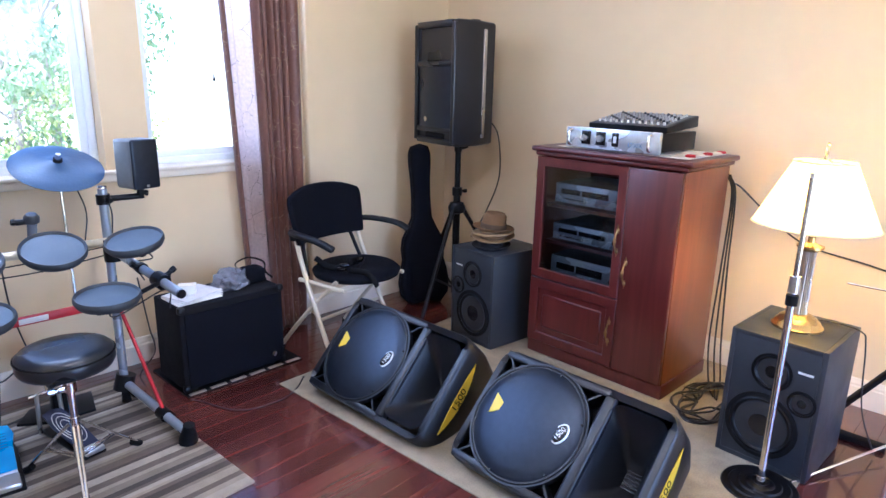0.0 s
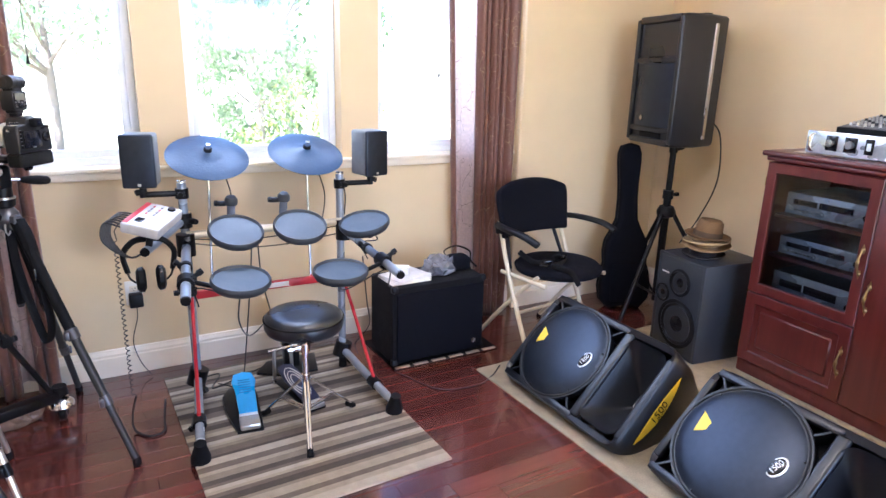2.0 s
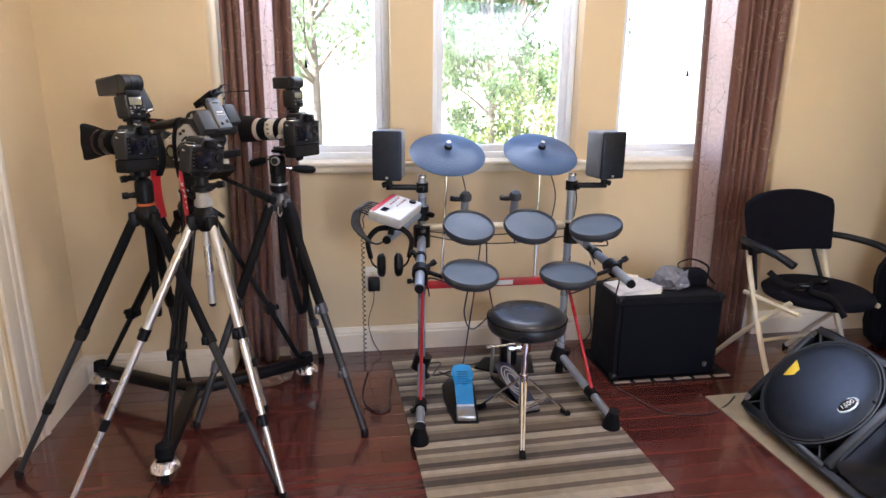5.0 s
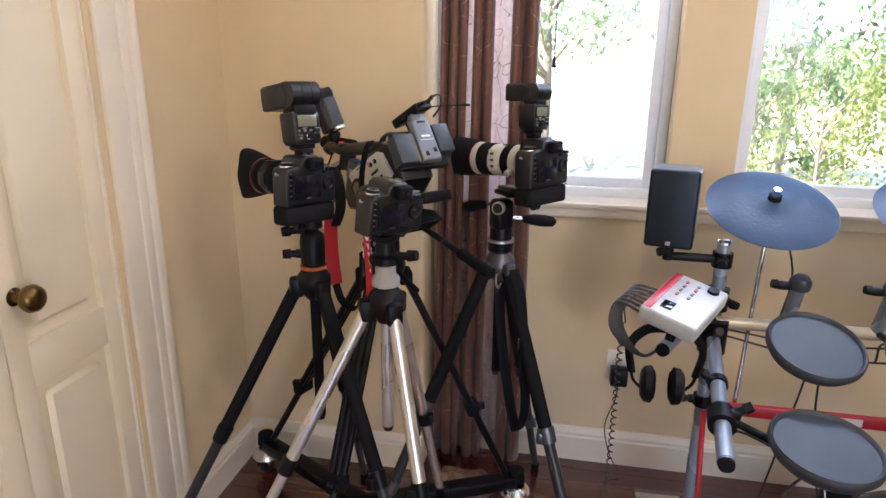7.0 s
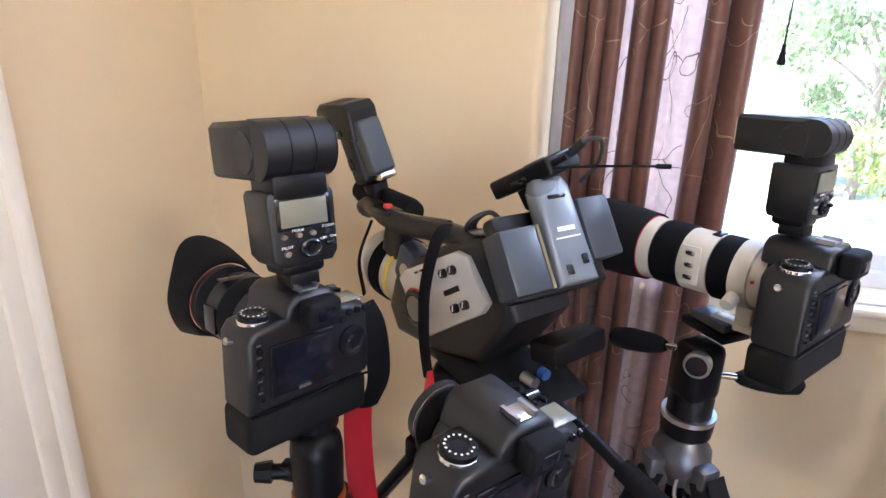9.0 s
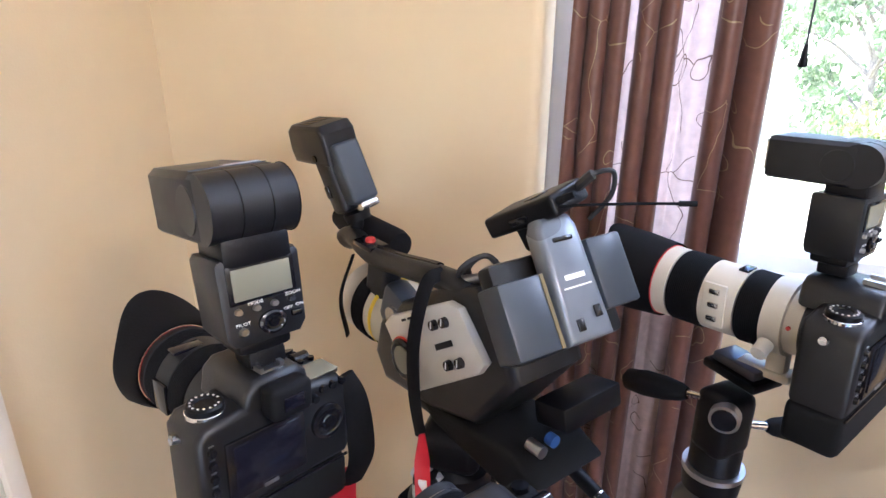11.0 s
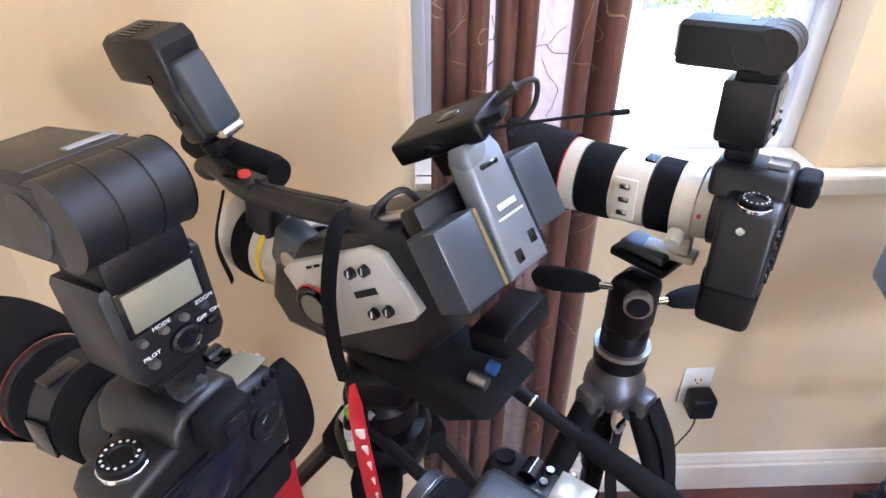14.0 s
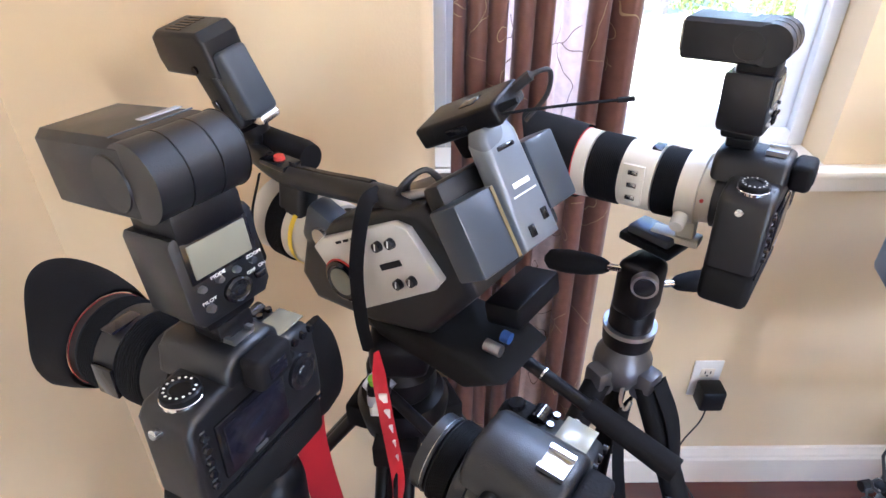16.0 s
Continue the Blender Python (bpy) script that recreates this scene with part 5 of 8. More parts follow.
part("beater", lathe(B(), [(0, -0.02), (0.022, -0.018), (0.025, 0.01), (0.015, 0.022), (0, 0.022)], 20, pose(0, 0.205, 0.265, -60, 0, 0)), BLACK_MATTE, kp)

# ---------------- keyboard amplifier and what lies on it ----------------
amp = thing("guitar_amplifier", pose(1.355, 2.965, 0.009), "black carpeted amplifier box on its mat", "amplifier")
part("cabinet", bx(B(), (0, 0.145, 0.215), (0.51, 0.27, 0.39), 0.012), CARPET, amp)
part("grille_cloth", bx(B(), (0, 0.006, 0.205), (0.47, 0.014, 0.345), 0.004), FABRIC, amp)
for sx in (-1, 1):
    for sz in (0.03, 0.4):
        part("corner_guard", bx(B(), (sx * 0.243, 0.018, sz), (0.034, 0.034, 0.034), 0.011), BLACK, amp)
    part("foot", tube(B(), (sx * 0.2, 0.06, 0.0), (sx * 0.2, 0.06, 0.024), 0.018), BLACK_MATTE, amp)
    part("foot", tube(B(), (sx * 0.2, 0.23, 0.0), (sx * 0.2, 0.23, 0.024), 0.018), BLACK_MATTE, amp)
part("badge", tube(B(), (0.19, 0.0, 0.075), (0.19, -0.003, 0.075), 0.013, seg=20), STEEL, amp, "round grey maker's badge")
part("top_handle", sweep(B(), smooth_line([(0.06, 0.14, 0.41), (0.08, 0.14, 0.43), (0.15, 0.14, 0.432), (0.22, 0.14, 0.43), (0.24, 0.14, 0.41)], 5), 0.009, 8, 1.5), BLACK, amp)
AZ = 0.419
pap = thing("paper_stack", pose(1.215, 3.09, AZ, 0, 0, 8), "white papers and folders on the amplifier", "papers")
for k in range(4):
    part("sheet", bx(B(), (0.004 * k, 0.003 * k, 0.003 + 0.005 * k), (0.21, 0.16, 0.0045), 0.001, Matrix.Rotation(radians(5 * k - 6), 4, "Z")), paint("paper_%d" % k, (0.72 - 0.05 * k, 0.70 - 0.05 * k, 0.64 - 0.03 * k), 0.8), pap)
box = thing("white_box", pose(1.20, 3.10, AZ + 0.021, 0, 0, -30), "small white box on the papers", "box")
part("carton", bx(B(), (0, 0, 0.021), (0.075, 0.045, 0.042), 0.003), WHITE, box)
part("flap", bx(B(), (0, 0, 0.0425), (0.076, 0.046, 0.002)), TRIM, box)
bag = thing("plastic_bag", pose(1.42, 3.10, AZ), "crumpled clear plastic bag on the amplifier", "bag")
bmg = B()
bmesh.ops.create_icosphere(bmg, subdivisions=3, radius=1.0)
for v in bmg.verts:
    k = noise.noise(v.co * 2.3) * 0.5 + noise.noise(v.co * 5.1) * 0.22
    v.co = Vector((v.co.x * 0.085, v.co.y * 0.06, max(v.co.z, -0.55) * 0.06 + 0.033)) * (1 + 0.8 * k)
    v.co.z = max(v.co.z, 0.0)
CLEAR = paint("cloudy_plastic", (0.35, 0.35, 0.40), 0.22, vary=0.3, grain=50)
CLEAR.node_tree.nodes["Principled BSDF"].inputs["Transmission Weight"].default_value = 0.55
part("film", bmg, CLEAR, bag, angle=15)
bpk = thing("black_pouch", pose(1.53, 3.12, AZ), "black cloth camera pouch on the amplifier", "bag")
bp_ = B()
bx(bp_, (0, 0, 0.04), (0.12, 0.10, 0.08), 0.03, seg=3)
part("body", bp_, FABRIC, bpk)
part("strap", sweep(B(), smooth_line([(-0.05, 0, 0.06), (-0.07, 0.02, 0.1), (0, 0.02, 0.12), (0.07, 0.0, 0.09), (0.06, -0.03, 0.05), (0.08, -0.06, 0.02)], 6), 0.006, 6, 0.4), BLACK_MATTE, bpk)
solid("speaker_cable", sweep(B(), smooth_line([(1.10, 2.93, 0.012), (1.13, 2.9, 0.004), (1.215, 2.71, 0.004), (1.39, 2.67, 0.004), (1.5, 2.71, 0.008), (1.535, 2.70, 0.06)], 8), 0.0032, 6), CABLE, "black speaker cable lying on the floor", "cable")

# ---------------- visitor chair ----------------
ch = thing("visitor_chair", pose(2.0, 2.92, 0, 0, 0, 8), "black upholstered chair with cream steel legs and arms", "chair")
bk = B()
rows = []
for j in range(9):
    v = j / 8
    row = []
    for i in range(17):
        u = -1 + i / 8
        half = 0.262 * (1 - 0.10 * (1 - v)) * (1 if v < 0.75 else 1 - 0.06 * ((v - 0.75) / 0.25) ** 2)
        top = 0.285 * v - 0.045 * (abs(u) ** 2.5) * v
        row.append(bk.verts.new((half * u, 0.19 - 0.05 * u * u * 1.0 + 0.05 * v, 0.58 + top)))
    rows.append(row)
for p, q in zip(rows, rows[1:]):
    for i in range(16):
        bk.faces.new((p[i], p[i + 1], q[i + 1], q[i]))
bko = part("backrest", bk, FABRIC, ch, angle=180)
sm = bko.modifiers.new("padding", "SOLIDIFY")
sm.thickness, sm.offset = 0.03, 0
bv = bko.modifiers.new("soft_edge", "BEVEL")
bv.width, bv.segments, bv.limit_method = 0.012, 3, "ANGLE"
part("seat", lathe(B(), [(0, 0.475), (0.15, 0.473), (0.21, 0.463), (0.23, 0.445), (0.222, 0.425), (0.19, 0.415), (0, 0.415)], 44, Matrix.Translation((0, -0.03, 0)) @ Matrix.Diagonal((1.0, 0.98, 1, 1))), FABRIC, ch, angle=70)
for s in (-1, 1):
    part("front_leg", sweep(B(), smooth_line([(s * 0.215, 0.20, 0.66), (s * 0.225, 0.12, 0.45), (s * 0.235, -0.02, 0.15), (s * 0.24, -0.10, 0.012)], 6), 0.0125, 10), CREAM, ch)
    part("back_leg", sweep(B(), smooth_line([(s * 0.21, -0.10, 0.44), (s * 0.225, 0.12, 0.22), (s * 0.235, 0.30, 0.012)], 6), 0.0115, 10), CREAM, ch)
    part("side_rail", tube(B(), (s * 0.22, -0.16, 0.40), (s * 0.22, 0.16, 0.40), 0.011), CREAM, ch)
    part("armrest", sweep(B(), smooth_line([(s * 0.235, 0.20, 0.645), (s * 0.275, 0.10, 0.65), (s * 0.29, -0.05, 0.645), (s * 0.285, -0.15, 0.62)], 6), 0.018, 10, 0.6), BLACK, ch)
    part("arm_joint", lathe(B(), [(0, 0.03), (0.02, 0.028), (0.026, 0.0), (0.022, -0.03), (0, -0.03)], 16, pose(s * 0.22, 0.19, 0.63)), BLACK, ch)
    part("back_stem", tube(B(), (s * 0.17, 0.19, 0.60), (s * 0.2, 0.12, 0.42), 0.010), BLACK, ch)
    for yy_ in (-0.10, 0.30):
        part("glide", tube(B(), (s * (0.24 if yy_ < 0 else 0.235), yy_, 0.0), (s * (0.24 if yy_ < 0 else 0.235), yy_, 0.02), 0.015, 0.013), BLACK_MATTE, ch)
part("cross_bar", tube(B(), (-0.235, 0.02, 0.21), (0.235, 0.02, 0.21), 0.009), CREAM, ch)
strap = thing("camera_strap", pose(1.93, 2.86, 0.478), "tangled black strap with buckles on the chair seat", "strap")
part("webbing", sweep(B(), smooth_line([(-0.16, 0.06, 0.06), (-0.12, 0.0, 0.02), (-0.04, -0.03, 0.012), (0.04, 0.02, 0.016), (0.09, -0.01, 0.02), (0.02, -0.06, 0.012), (-0.06, -0.08, 0.012), (-0.02, -0.17, 0.004), (-0.01, -0.235, -0.05)], 8), 0.014, 8, 0.25), BLACK_MATTE, strap)
for p in ((-0.05, -0.03, 0.02), (0.07, -0.005, 0.024), (-0.10, -0.07, 0.018)):
    part("buckle", bx(B(), p, (0.045, 0.028, 0.014), 0.004, Matrix.Translation(p) @ Matrix.Rotation(p[0] * 9, 4, "Z") @ Matrix.Translation(-Vector(p))), BLACK_GLOSS, strap)

# ---------------- guitar bag, tripod speaker, hats, microphone stand ----------------
gb = thing("guitar_bag", pose(2.765, 3.15, 0, -7, 0, -20), "black cloth guitar bag leaning in the corner", "guitar bag")
half = [(0.0, 0.02), (0.10, 0.0), (0.155, 0.06), (0.168, 0.14), (0.155, 0.22), (0.135, 0.29), (0.142, 0.36), (0.13, 0.43), (0.095, 0.49), (0.062, 0.56), (0.055, 0.68), (0.058, 0.80), (0.066, 0.90), (0.066, 0.96), (0.05, 1.005), (0.0, 1.02)]
outl = [(x, z) for x, z in half] + [(-x, z) for x, z in half[-2:0:-1]]
part("body", prism(B(), outl, -0.05, 0.05, Matrix.Rotation(radians(90), 4, "X"), 0.028, 3), FABRIC, gb, angle=60)
part("zip", sweep(B(), [(1.004 * x, -0.012, z) for x, z in outl] + [(1.004 * outl[0][0], -0.012, outl[0][1])], 0.003, 6), BLACK, gb)
part("pocket", bx(B(), (0, -0.056, 0.17), (0.22, 0.024, 0.24), 0.011), FABRIC, gb)

SB = Vector((2.885, 3.0, 0))
sst = thing("speaker_stand", pose(*SB), "black tripod stand holding the tall speaker", "stand")
part("pole", tube(B(), (0, 0, 0.10), (0, 0, 1.06), 0.0175, seg=16), BLACK, sst)
part("outer_tube", tube(B(), (0, 0, 0.08), (0, 0, 0.72), 0.022, seg=16), BLACK, sst)
part("collar", clamp((0, 0, 0.74), 0.03, 0.05, (0, 0, 1), (0.045, -0.02, 0)), BLACK, sst)
part("hub", lathe(B(), [(0.024, 0.60), (0.05, 0.61), (0.055, 0.64), (0.04, 0.67), (0.024, 0.675)], 20), BLACK, sst)
part("top_knob", clamp((0, 0, 1.0), 0.024, 0.03, (0, 0, 1), (0.05, -0.01, 0.01)), BLACK, sst)
for a in (195, 315, 75):
    d = Vector((math.cos(radians(a)), math.sin(radians(a)), 0))
    rr_ = 0.42 if a != 75 else 0.40
    part("leg", tube(B(), Vector((0, 0, 0.63)) + d * 0.04, d * rr_ + Vector((0, 0, 0.015)), 0.0125, seg=12), BLACK, sst)
    part("brace", tube(B(), Vector((0, 0, 0.12)) + d * 0.02, d * rr_ * 0.62 + Vector((0, 0, 0.24)), 0.007, seg=8), BLACK, sst)
    part("rubber_foot", tube(B(), d * rr_, d * rr_ + Vector((0, 0, 0.035)), 0.018, 0.015), BLACK_MATTE, sst)
tall = thing("stage_loudspeaker", Matrix.Translation(SB + Vector((0, 0, 1.035))) @ pose(0, 0, 0, 0, 0, -103), "tall black stage loudspeaker on a tripod stand", "loudspeaker")
part("cabinet", prism(B(), [(-0.21, -0.17), (0.21, -0.17), (0.21, -0.02), (0.14, 0.14), (-0.14, 0.14), (-0.21, -0.02)], 0.0, 0.69, None, 0.02, 3), SHELL, tall)
fr = B()
for x in (-0.195, 0.195):
    bx(fr, (x, -0.178, 0.345), (0.034, 0.024, 0.66), 0.008)
for z, hh in ((0.02, 0.035), (0.085, 0.03), (0.455, 0.03), (0.67, 0.036)):
    bx(fr, (0, -0.178, z), (0.36, 0.024, hh), 0.008)
part("front_frame", fr, SHELL, tall)
gr = B()
rows = []
for i in range(13):
    u = -1 + i / 6
    rows.append([gr.verts.new((0.178 * u, -0.176 - 0.03 * (1 - u * u), z)) for z in (0.1, 0.44)])
for p, q in zip(rows, rows[1:]):
    gr.faces.new((p[0], q[0], q[1], p[1]))
part("grille", gr, GRILLE, tall, "curved perforated black grille", 60)
hn = B()
prev = None
for y, hw, hh in ((-0.176, 0.17, 0.09), (-0.13, 0.11, 0.06), (-0.09, 0.05, 0.035)):
    ring = [hn.verts.new((sx * hw, y, 0.563 + sz * hh)) for sx, sz in ((-1, -1), (1, -1), (1, 1), (-1, 1))]
    if prev:
        for k in range(4):
            hn.faces.new((prev[k], prev[(k + 1) % 4], ring[(k + 1) % 4], ring[k]))
    prev = ring
hn.faces.new(prev)
part("horn", hn, SHELL, tall)
part("port", bx(B(), (0, -0.172, 0.052), (0.2, 0.008, 0.032), 0.003), BLACK_MATTE, tall)
part("badge", tube(B(), (-0.05, -0.205, 0.145), (-0.05, -0.209, 0.145), 0.014, seg=20), STEEL, tall, "round silver maker's badge")
part("side_rail", bx(B(), (0.2, 0.06, 0.345), (0.012, 0.03, 0.6), 0.003, Matrix.Translation((0.188, 0.035, 0)) @ Matrix.Rotation(radians(24), 4, "Z") @ Matrix.Translation((-0.2, -0.06, 0))), STEEL, tall, "grey metal rail with screw holes")
for x in (-0.12, 0.0, 0.12):
    part("top_bolt", bx(B(), (x, 0.0, 0.694), (0.06, 0.05, 0.01), 0.003), BLACK, tall)
part("socket_cup", tube(B(), (0, 0, -0.012), (0, 0, 0.01), 0.03, seg=18), BLACK, tall)
part("lead", sweep(B(), smooth_line([(0.1, 0.14, 0.15), (0.13, 0.2, 0.05), (0.12, 0.23, -0.2), (0.17, 0.1, -0.4), (0.16, 0.0, -0.55)], 8), 0.004, 6), CABLE, tall)


def hat(z, rx, ry, color, r, crown, name, tx, ty):
    mt = paint(name, color, 0.85, vary=0.12, grain=200, bump=0.6, bump_scale=650, spec=0.2)
    t = thing("hat", pose(2.665 + tx, 2.525 + ty, z, rx, ry, 20), "brown felt hat, stacked on other hats" if crown > 0.07 else "tan straw hat in the stack", "hat", "stacked hats")
    br = []
    prof = [(r, 0.012), (r * 0.9, 0.003), (r * 0.72, 0.0), (r * 0.62, 0.003), (r * 0.6, crown * 0.35), (r * 0.56, crown * 0.85), (r * 0.45, crown), (r * 0.2, crown * 0.88), (0, crown * 0.8)]
    ob = part("brim_and_crown", lathe(B(), prof, 44, Matrix.Diagonal((1.0, 0.82, 1, 1))), mt, t, angle=60)
    s = ob.modifiers.new("felt", "SOLIDIFY")
    s.thickness, s.offset = 0.004, 1
    part("band", lathe(B(), [(r * 0.625, 0.005), (r * 0.612, crown * 0.33), (r * 0.60, crown * 0.34)], 44, Matrix.Diagonal((1.02, 0.84, 1, 1))), paint(name + "_band", tuple(0.45 * c for c in color), 0.8), t)
HZ = 0.522
hat(HZ + 0.001, 0, 0, (0.03, 0.028, 0.03), 0.125, 0.05, "black_straw", 0.0, 0.01)
hat(HZ + 0.054, 3, -4, (0.30, 0.20, 0.10), 0.140, 0.03, "tan_straw", 0.0, 0.0)
hat(HZ + 0.072, -3, 3, (0.46, 0.33, 0.17), 0.136, 0.035, "pale_straw", 0.0, 0.0)
hat(HZ + 0.10, 5, 4, (0.16, 0.092, 0.042), 0.134, 0.088, "brown_felt", 0.0, 0.0)

ms = thing("microphone_stand", pose(2.27, 0.93, 0.0), "chrome microphone stand with a round black iron base", "stand")
prof = [(0, 0.012), (0.03, 0.03), (0.045, 0.027), (0.05, 0.022), (0.07, 0.023), (0.075, 0.017), (0.10, 0.018), (0.106, 0.012), (0.125, 0.012), (0.13, 0.006), (0.128, 0.0), (0, 0.0)]
part("base", lathe(B(), prof, 48), BLACK, ms)
part("lower_tube", tube(B(), (0, 0, 0.025), (0.0, 0, 0.72), 0.0125, seg=16), CHROME, ms)
part("upper_tube", tube(B(), (0, 0, 0.70), (0, 0, 1.13), 0.009, seg=14), CHROME, ms)
part("clutch", tube(B(), (0, 0, 0.745), (0, 0, 0.80), 0.018, 0.016, 16), STEEL, ms)
part("clutch_ring", tube(B(), (0, 0, 0.70), (0, 0, 0.735), 0.019, seg=16), BLACK_MATTE, ms)
part("thread_cap", tube(B(), (0, 0, 1.125), (0, 0, 1.14), 0.011, seg=14), STEEL, ms)
part("base_bush", tube(B(), (0, 0, 0.02), (0, 0, 0.05), 0.017, 0.014, 16), CHROME, ms)

mu = thing("music_stand", pose(2.86, 0.62, 0.0), "chrome and black folding music stand", "stand")
wpart("leg", tube(B(), (2.371, 0.855, 0.012), (2.85, 0.64, 0.05), 0.005, seg=8), CHROME, mu)
wpart("leg", tube(B(), (2.86, 0.62, 0.20), (3.1, 0.45, 0.008), 0.005, seg=8), CHROME, mu)
wpart("column", tube(B(), (2.86, 0.62, 0.0), (2.86, 0.62, 0.72), 0.009, seg=10), CHROME, mu)
wpart("desk_bar", tube(B(), (2.74, 0.865, 0.69), (2.86, 0.60, 0.66), 0.005, seg=8), CHROME, mu)
wpart("desk_strut", tube(B(), (2.80, 0.74, 0.68), (2.85, 0.70, 0.80), 0.004, seg=8), CHROME, mu)
kbl = thing("keyboard_stand", pose(2.98, 0.60, 0.0), "black steel folding stand leg by the wall", "stand")
wpart("leg", bx(B(), (0, 0, 0), (0.03, 0.02, 0.62), 0.004, look((2.93, 0.70, 0.31), (2.93 - 0.10, 0.92, 0.0))), BLACK, kbl)
wpart("foot", bx(B(), (2.885, 0.80, 0.012), (0.05, 0.3, 0.024), 0.006), BLACK_MATTE, kbl)

# cables: down the cabinet's back edge, along the wall, and heaped on the mat
rnd = random.Random(4)
for k in range(3):
    x0, y0 = 3.12 - 0.01 * k, 1.47 - 0.012 * k
    solid("power_cable", sweep(B(), smooth_line([(x0, y0 + 0.02, 1.0), (x0 - 0.01, y0 - 0.02, 0.9), (x0 - 0.05 + 0.02 * k, y0 - 0.03, 0.55), (x0 - 0.1, y0 - 0.04 - 0.02 * k, 0.2), (x0 - 0.2 + 0.05 * k, y0 - 0.1, 0.02), (x0 - 0.3, y0 - 0.16, 0.014)], 8), 0.0042, 6), CABLE, "black power cable hanging behind the cabinet", "cable", None, "", "cabinet cables")
solid("wall_cable", sweep(B(), smooth_line([(3.12, 1.46, 0.96), (3.20, 1.44, 0.93), (3.243, 1.30, 0.80), (3.243, 1.14, 0.70), (3.243, 0.9, 0.66), (3.243, 0.66, 0.63), (3.243, 0.3, 0.69)], 8), 0.0042, 6), CABLE, "black cable strung along the wall to the lamp", "cable")
for k in range(5):
    pts = []
    a = rnd.uniform(0, 6)
    for q in range(16):
        a += rnd.uniform(0.5, 0.9)
        r = 0.05 + 0.13 * abs(math.sin(0.7 * q + k))
        pts.append((2.74 + 1.2 * r * math.cos(a), 1.30 + 0.85 * r * math.sin(a), 0.012 + 0.006 * k + 0.004 * math.sin(q)))
    solid("coiled_cable", sweep(B(), smooth_line(pts, 6), 0.0042, 6), CABLE, "black cable heaped on the mat beside the cabinet", "cable", None, "", "heaped cables")


# ---------------- cameras on tripods ----------------
CAM = paint("camera_body_black", (0.006, 0.0065, 0.008), 0.40, vary=0.15, grain=120, spec=0.5, bump=0.12, bump_scale=900)
CAM_GRIP = paint("camera_grip_rubber", (0.005, 0.005, 0.005), 0.6, spec=0.2, vary=0.12, bump=0.6, bump_scale=1300)
LCDGREY = paint("grey_lcd", (0.19, 0.185, 0.135), 0.24, vary=0.03)
LENSW = paint("lens_white", (0.57, 0.53, 0.44), 0.36, vary=0.03, bump=0.1, bump_scale=900)
SILVERC = paint("camcorder_silver", (0.64, 0.63, 0.58), 0.38, 0.25, vary=0.03)
BATT = paint("battery_grey", (0.042, 0.052, 0.066), 0.34, vary=0.05)
GLASS_DARK = paint("lens_glass", (0.01, 0.008, 0.016), 0.05, vary=0.0)
REDTRIM = paint("red_ring", (0.5, 0.03, 0.02), 0.4)
YF = Matrix.Rotation(radians(-90), 4, "X")  # z of a lathe onto +y


def ringed(parent, name, y0, y1, r0, r1, mat, cx=0, cz=0, ribs=0, label=""):
    """One barrel section along y, with ribs where it is a grip ring."""
    prof = [(r0 - 0.004, y0), (r0, y0 + 0.001)]
    if ribs:
        for k in range(ribs):
            u0 = y0 + 0.002 + (y1 - y0 - 0.004) * k / ribs
            u1 = y0 + 0.002 + (y1 - y0 - 0.004) * (k + 0.6) / ribs
            rr_ = r0 + (r1 - r0) * k / ribs
            prof += [(rr_, u0), (rr_ + 0.0011, u0 + 0.0003), (rr_ + 0.0011, u1), (rr_, u1 + 0.0003)]
    prof += [(r1, y1 - 0.001), (r1 - 0.004, y1)]
    return part(name, lathe(B(), prof, 44, Matrix.Translation((cx, 0, cz)) @ YF), mat, parent, label, 30)


def petal_hood(parent, y0, r0, r1, length, cut):
    """A hood whose rim dips in four petals."""
    bm, n = B(), 72
    outer, inner = [], []
    for k in range(n):
        a = 2 * math.pi * k / n
        dip = cut * (0.5 + 0.5 * math.cos(2 * a)) ** 1.5 * 0.7 + 0.25 * cut * (0.5 - 0.5 * math.cos(4 * a))
        y1 = y0 + length - dip
        u = (y1 - y0) / length
        r = r0 + (r1 - r0) * u
        c, s = math.cos(a), math.sin(a)
        outer.append([bm.verts.new((r0 * c, y0, r0 * s)), bm.verts.new(((r0 + r) / 2 * c * 1.02, (y0 + y1) / 2, (r0 + r) / 2 * s * 1.02)), bm.verts.new((r * c, y1, r * s))])
        inner.append([bm.verts.new(((r0 - 0.003) * c, y0, (r0 - 0.003) * s)), bm.verts.new(((r0 + r - 0.006) / 2 * c * 1.02, (y0 + y1) / 2, (r0 + r - 0.006) / 2 * s * 1.02)), bm.verts.new(((r - 0.003) * c, y1, (r - 0.003) * s))])
    for k in range(n):
        j = (k + 1) % n
        for q in range(2):
            bm.faces.new((outer[k][q], outer[j][q], outer[j][q + 1], outer[k][q + 1]))
            bm.faces.new((inner[k][q], inner[k][q + 1], inner[j][q + 1], inner[j][q]))
        bm.faces.new((outer[k][2], outer[j][2], inner[j][2], inner[k][2]))
    return part("lens_hood", bm, BLACK_MATTE, parent, "matt black petal lens hood", 50)


def text_on(parent, body, size, m, mat=WHITE):
    part("lettering", moved(text_mesh(body, size, 0.0002), m), mat, parent)


BACK = Matrix.Rotation(radians(90), 4, "X")  # lettering that faces -y


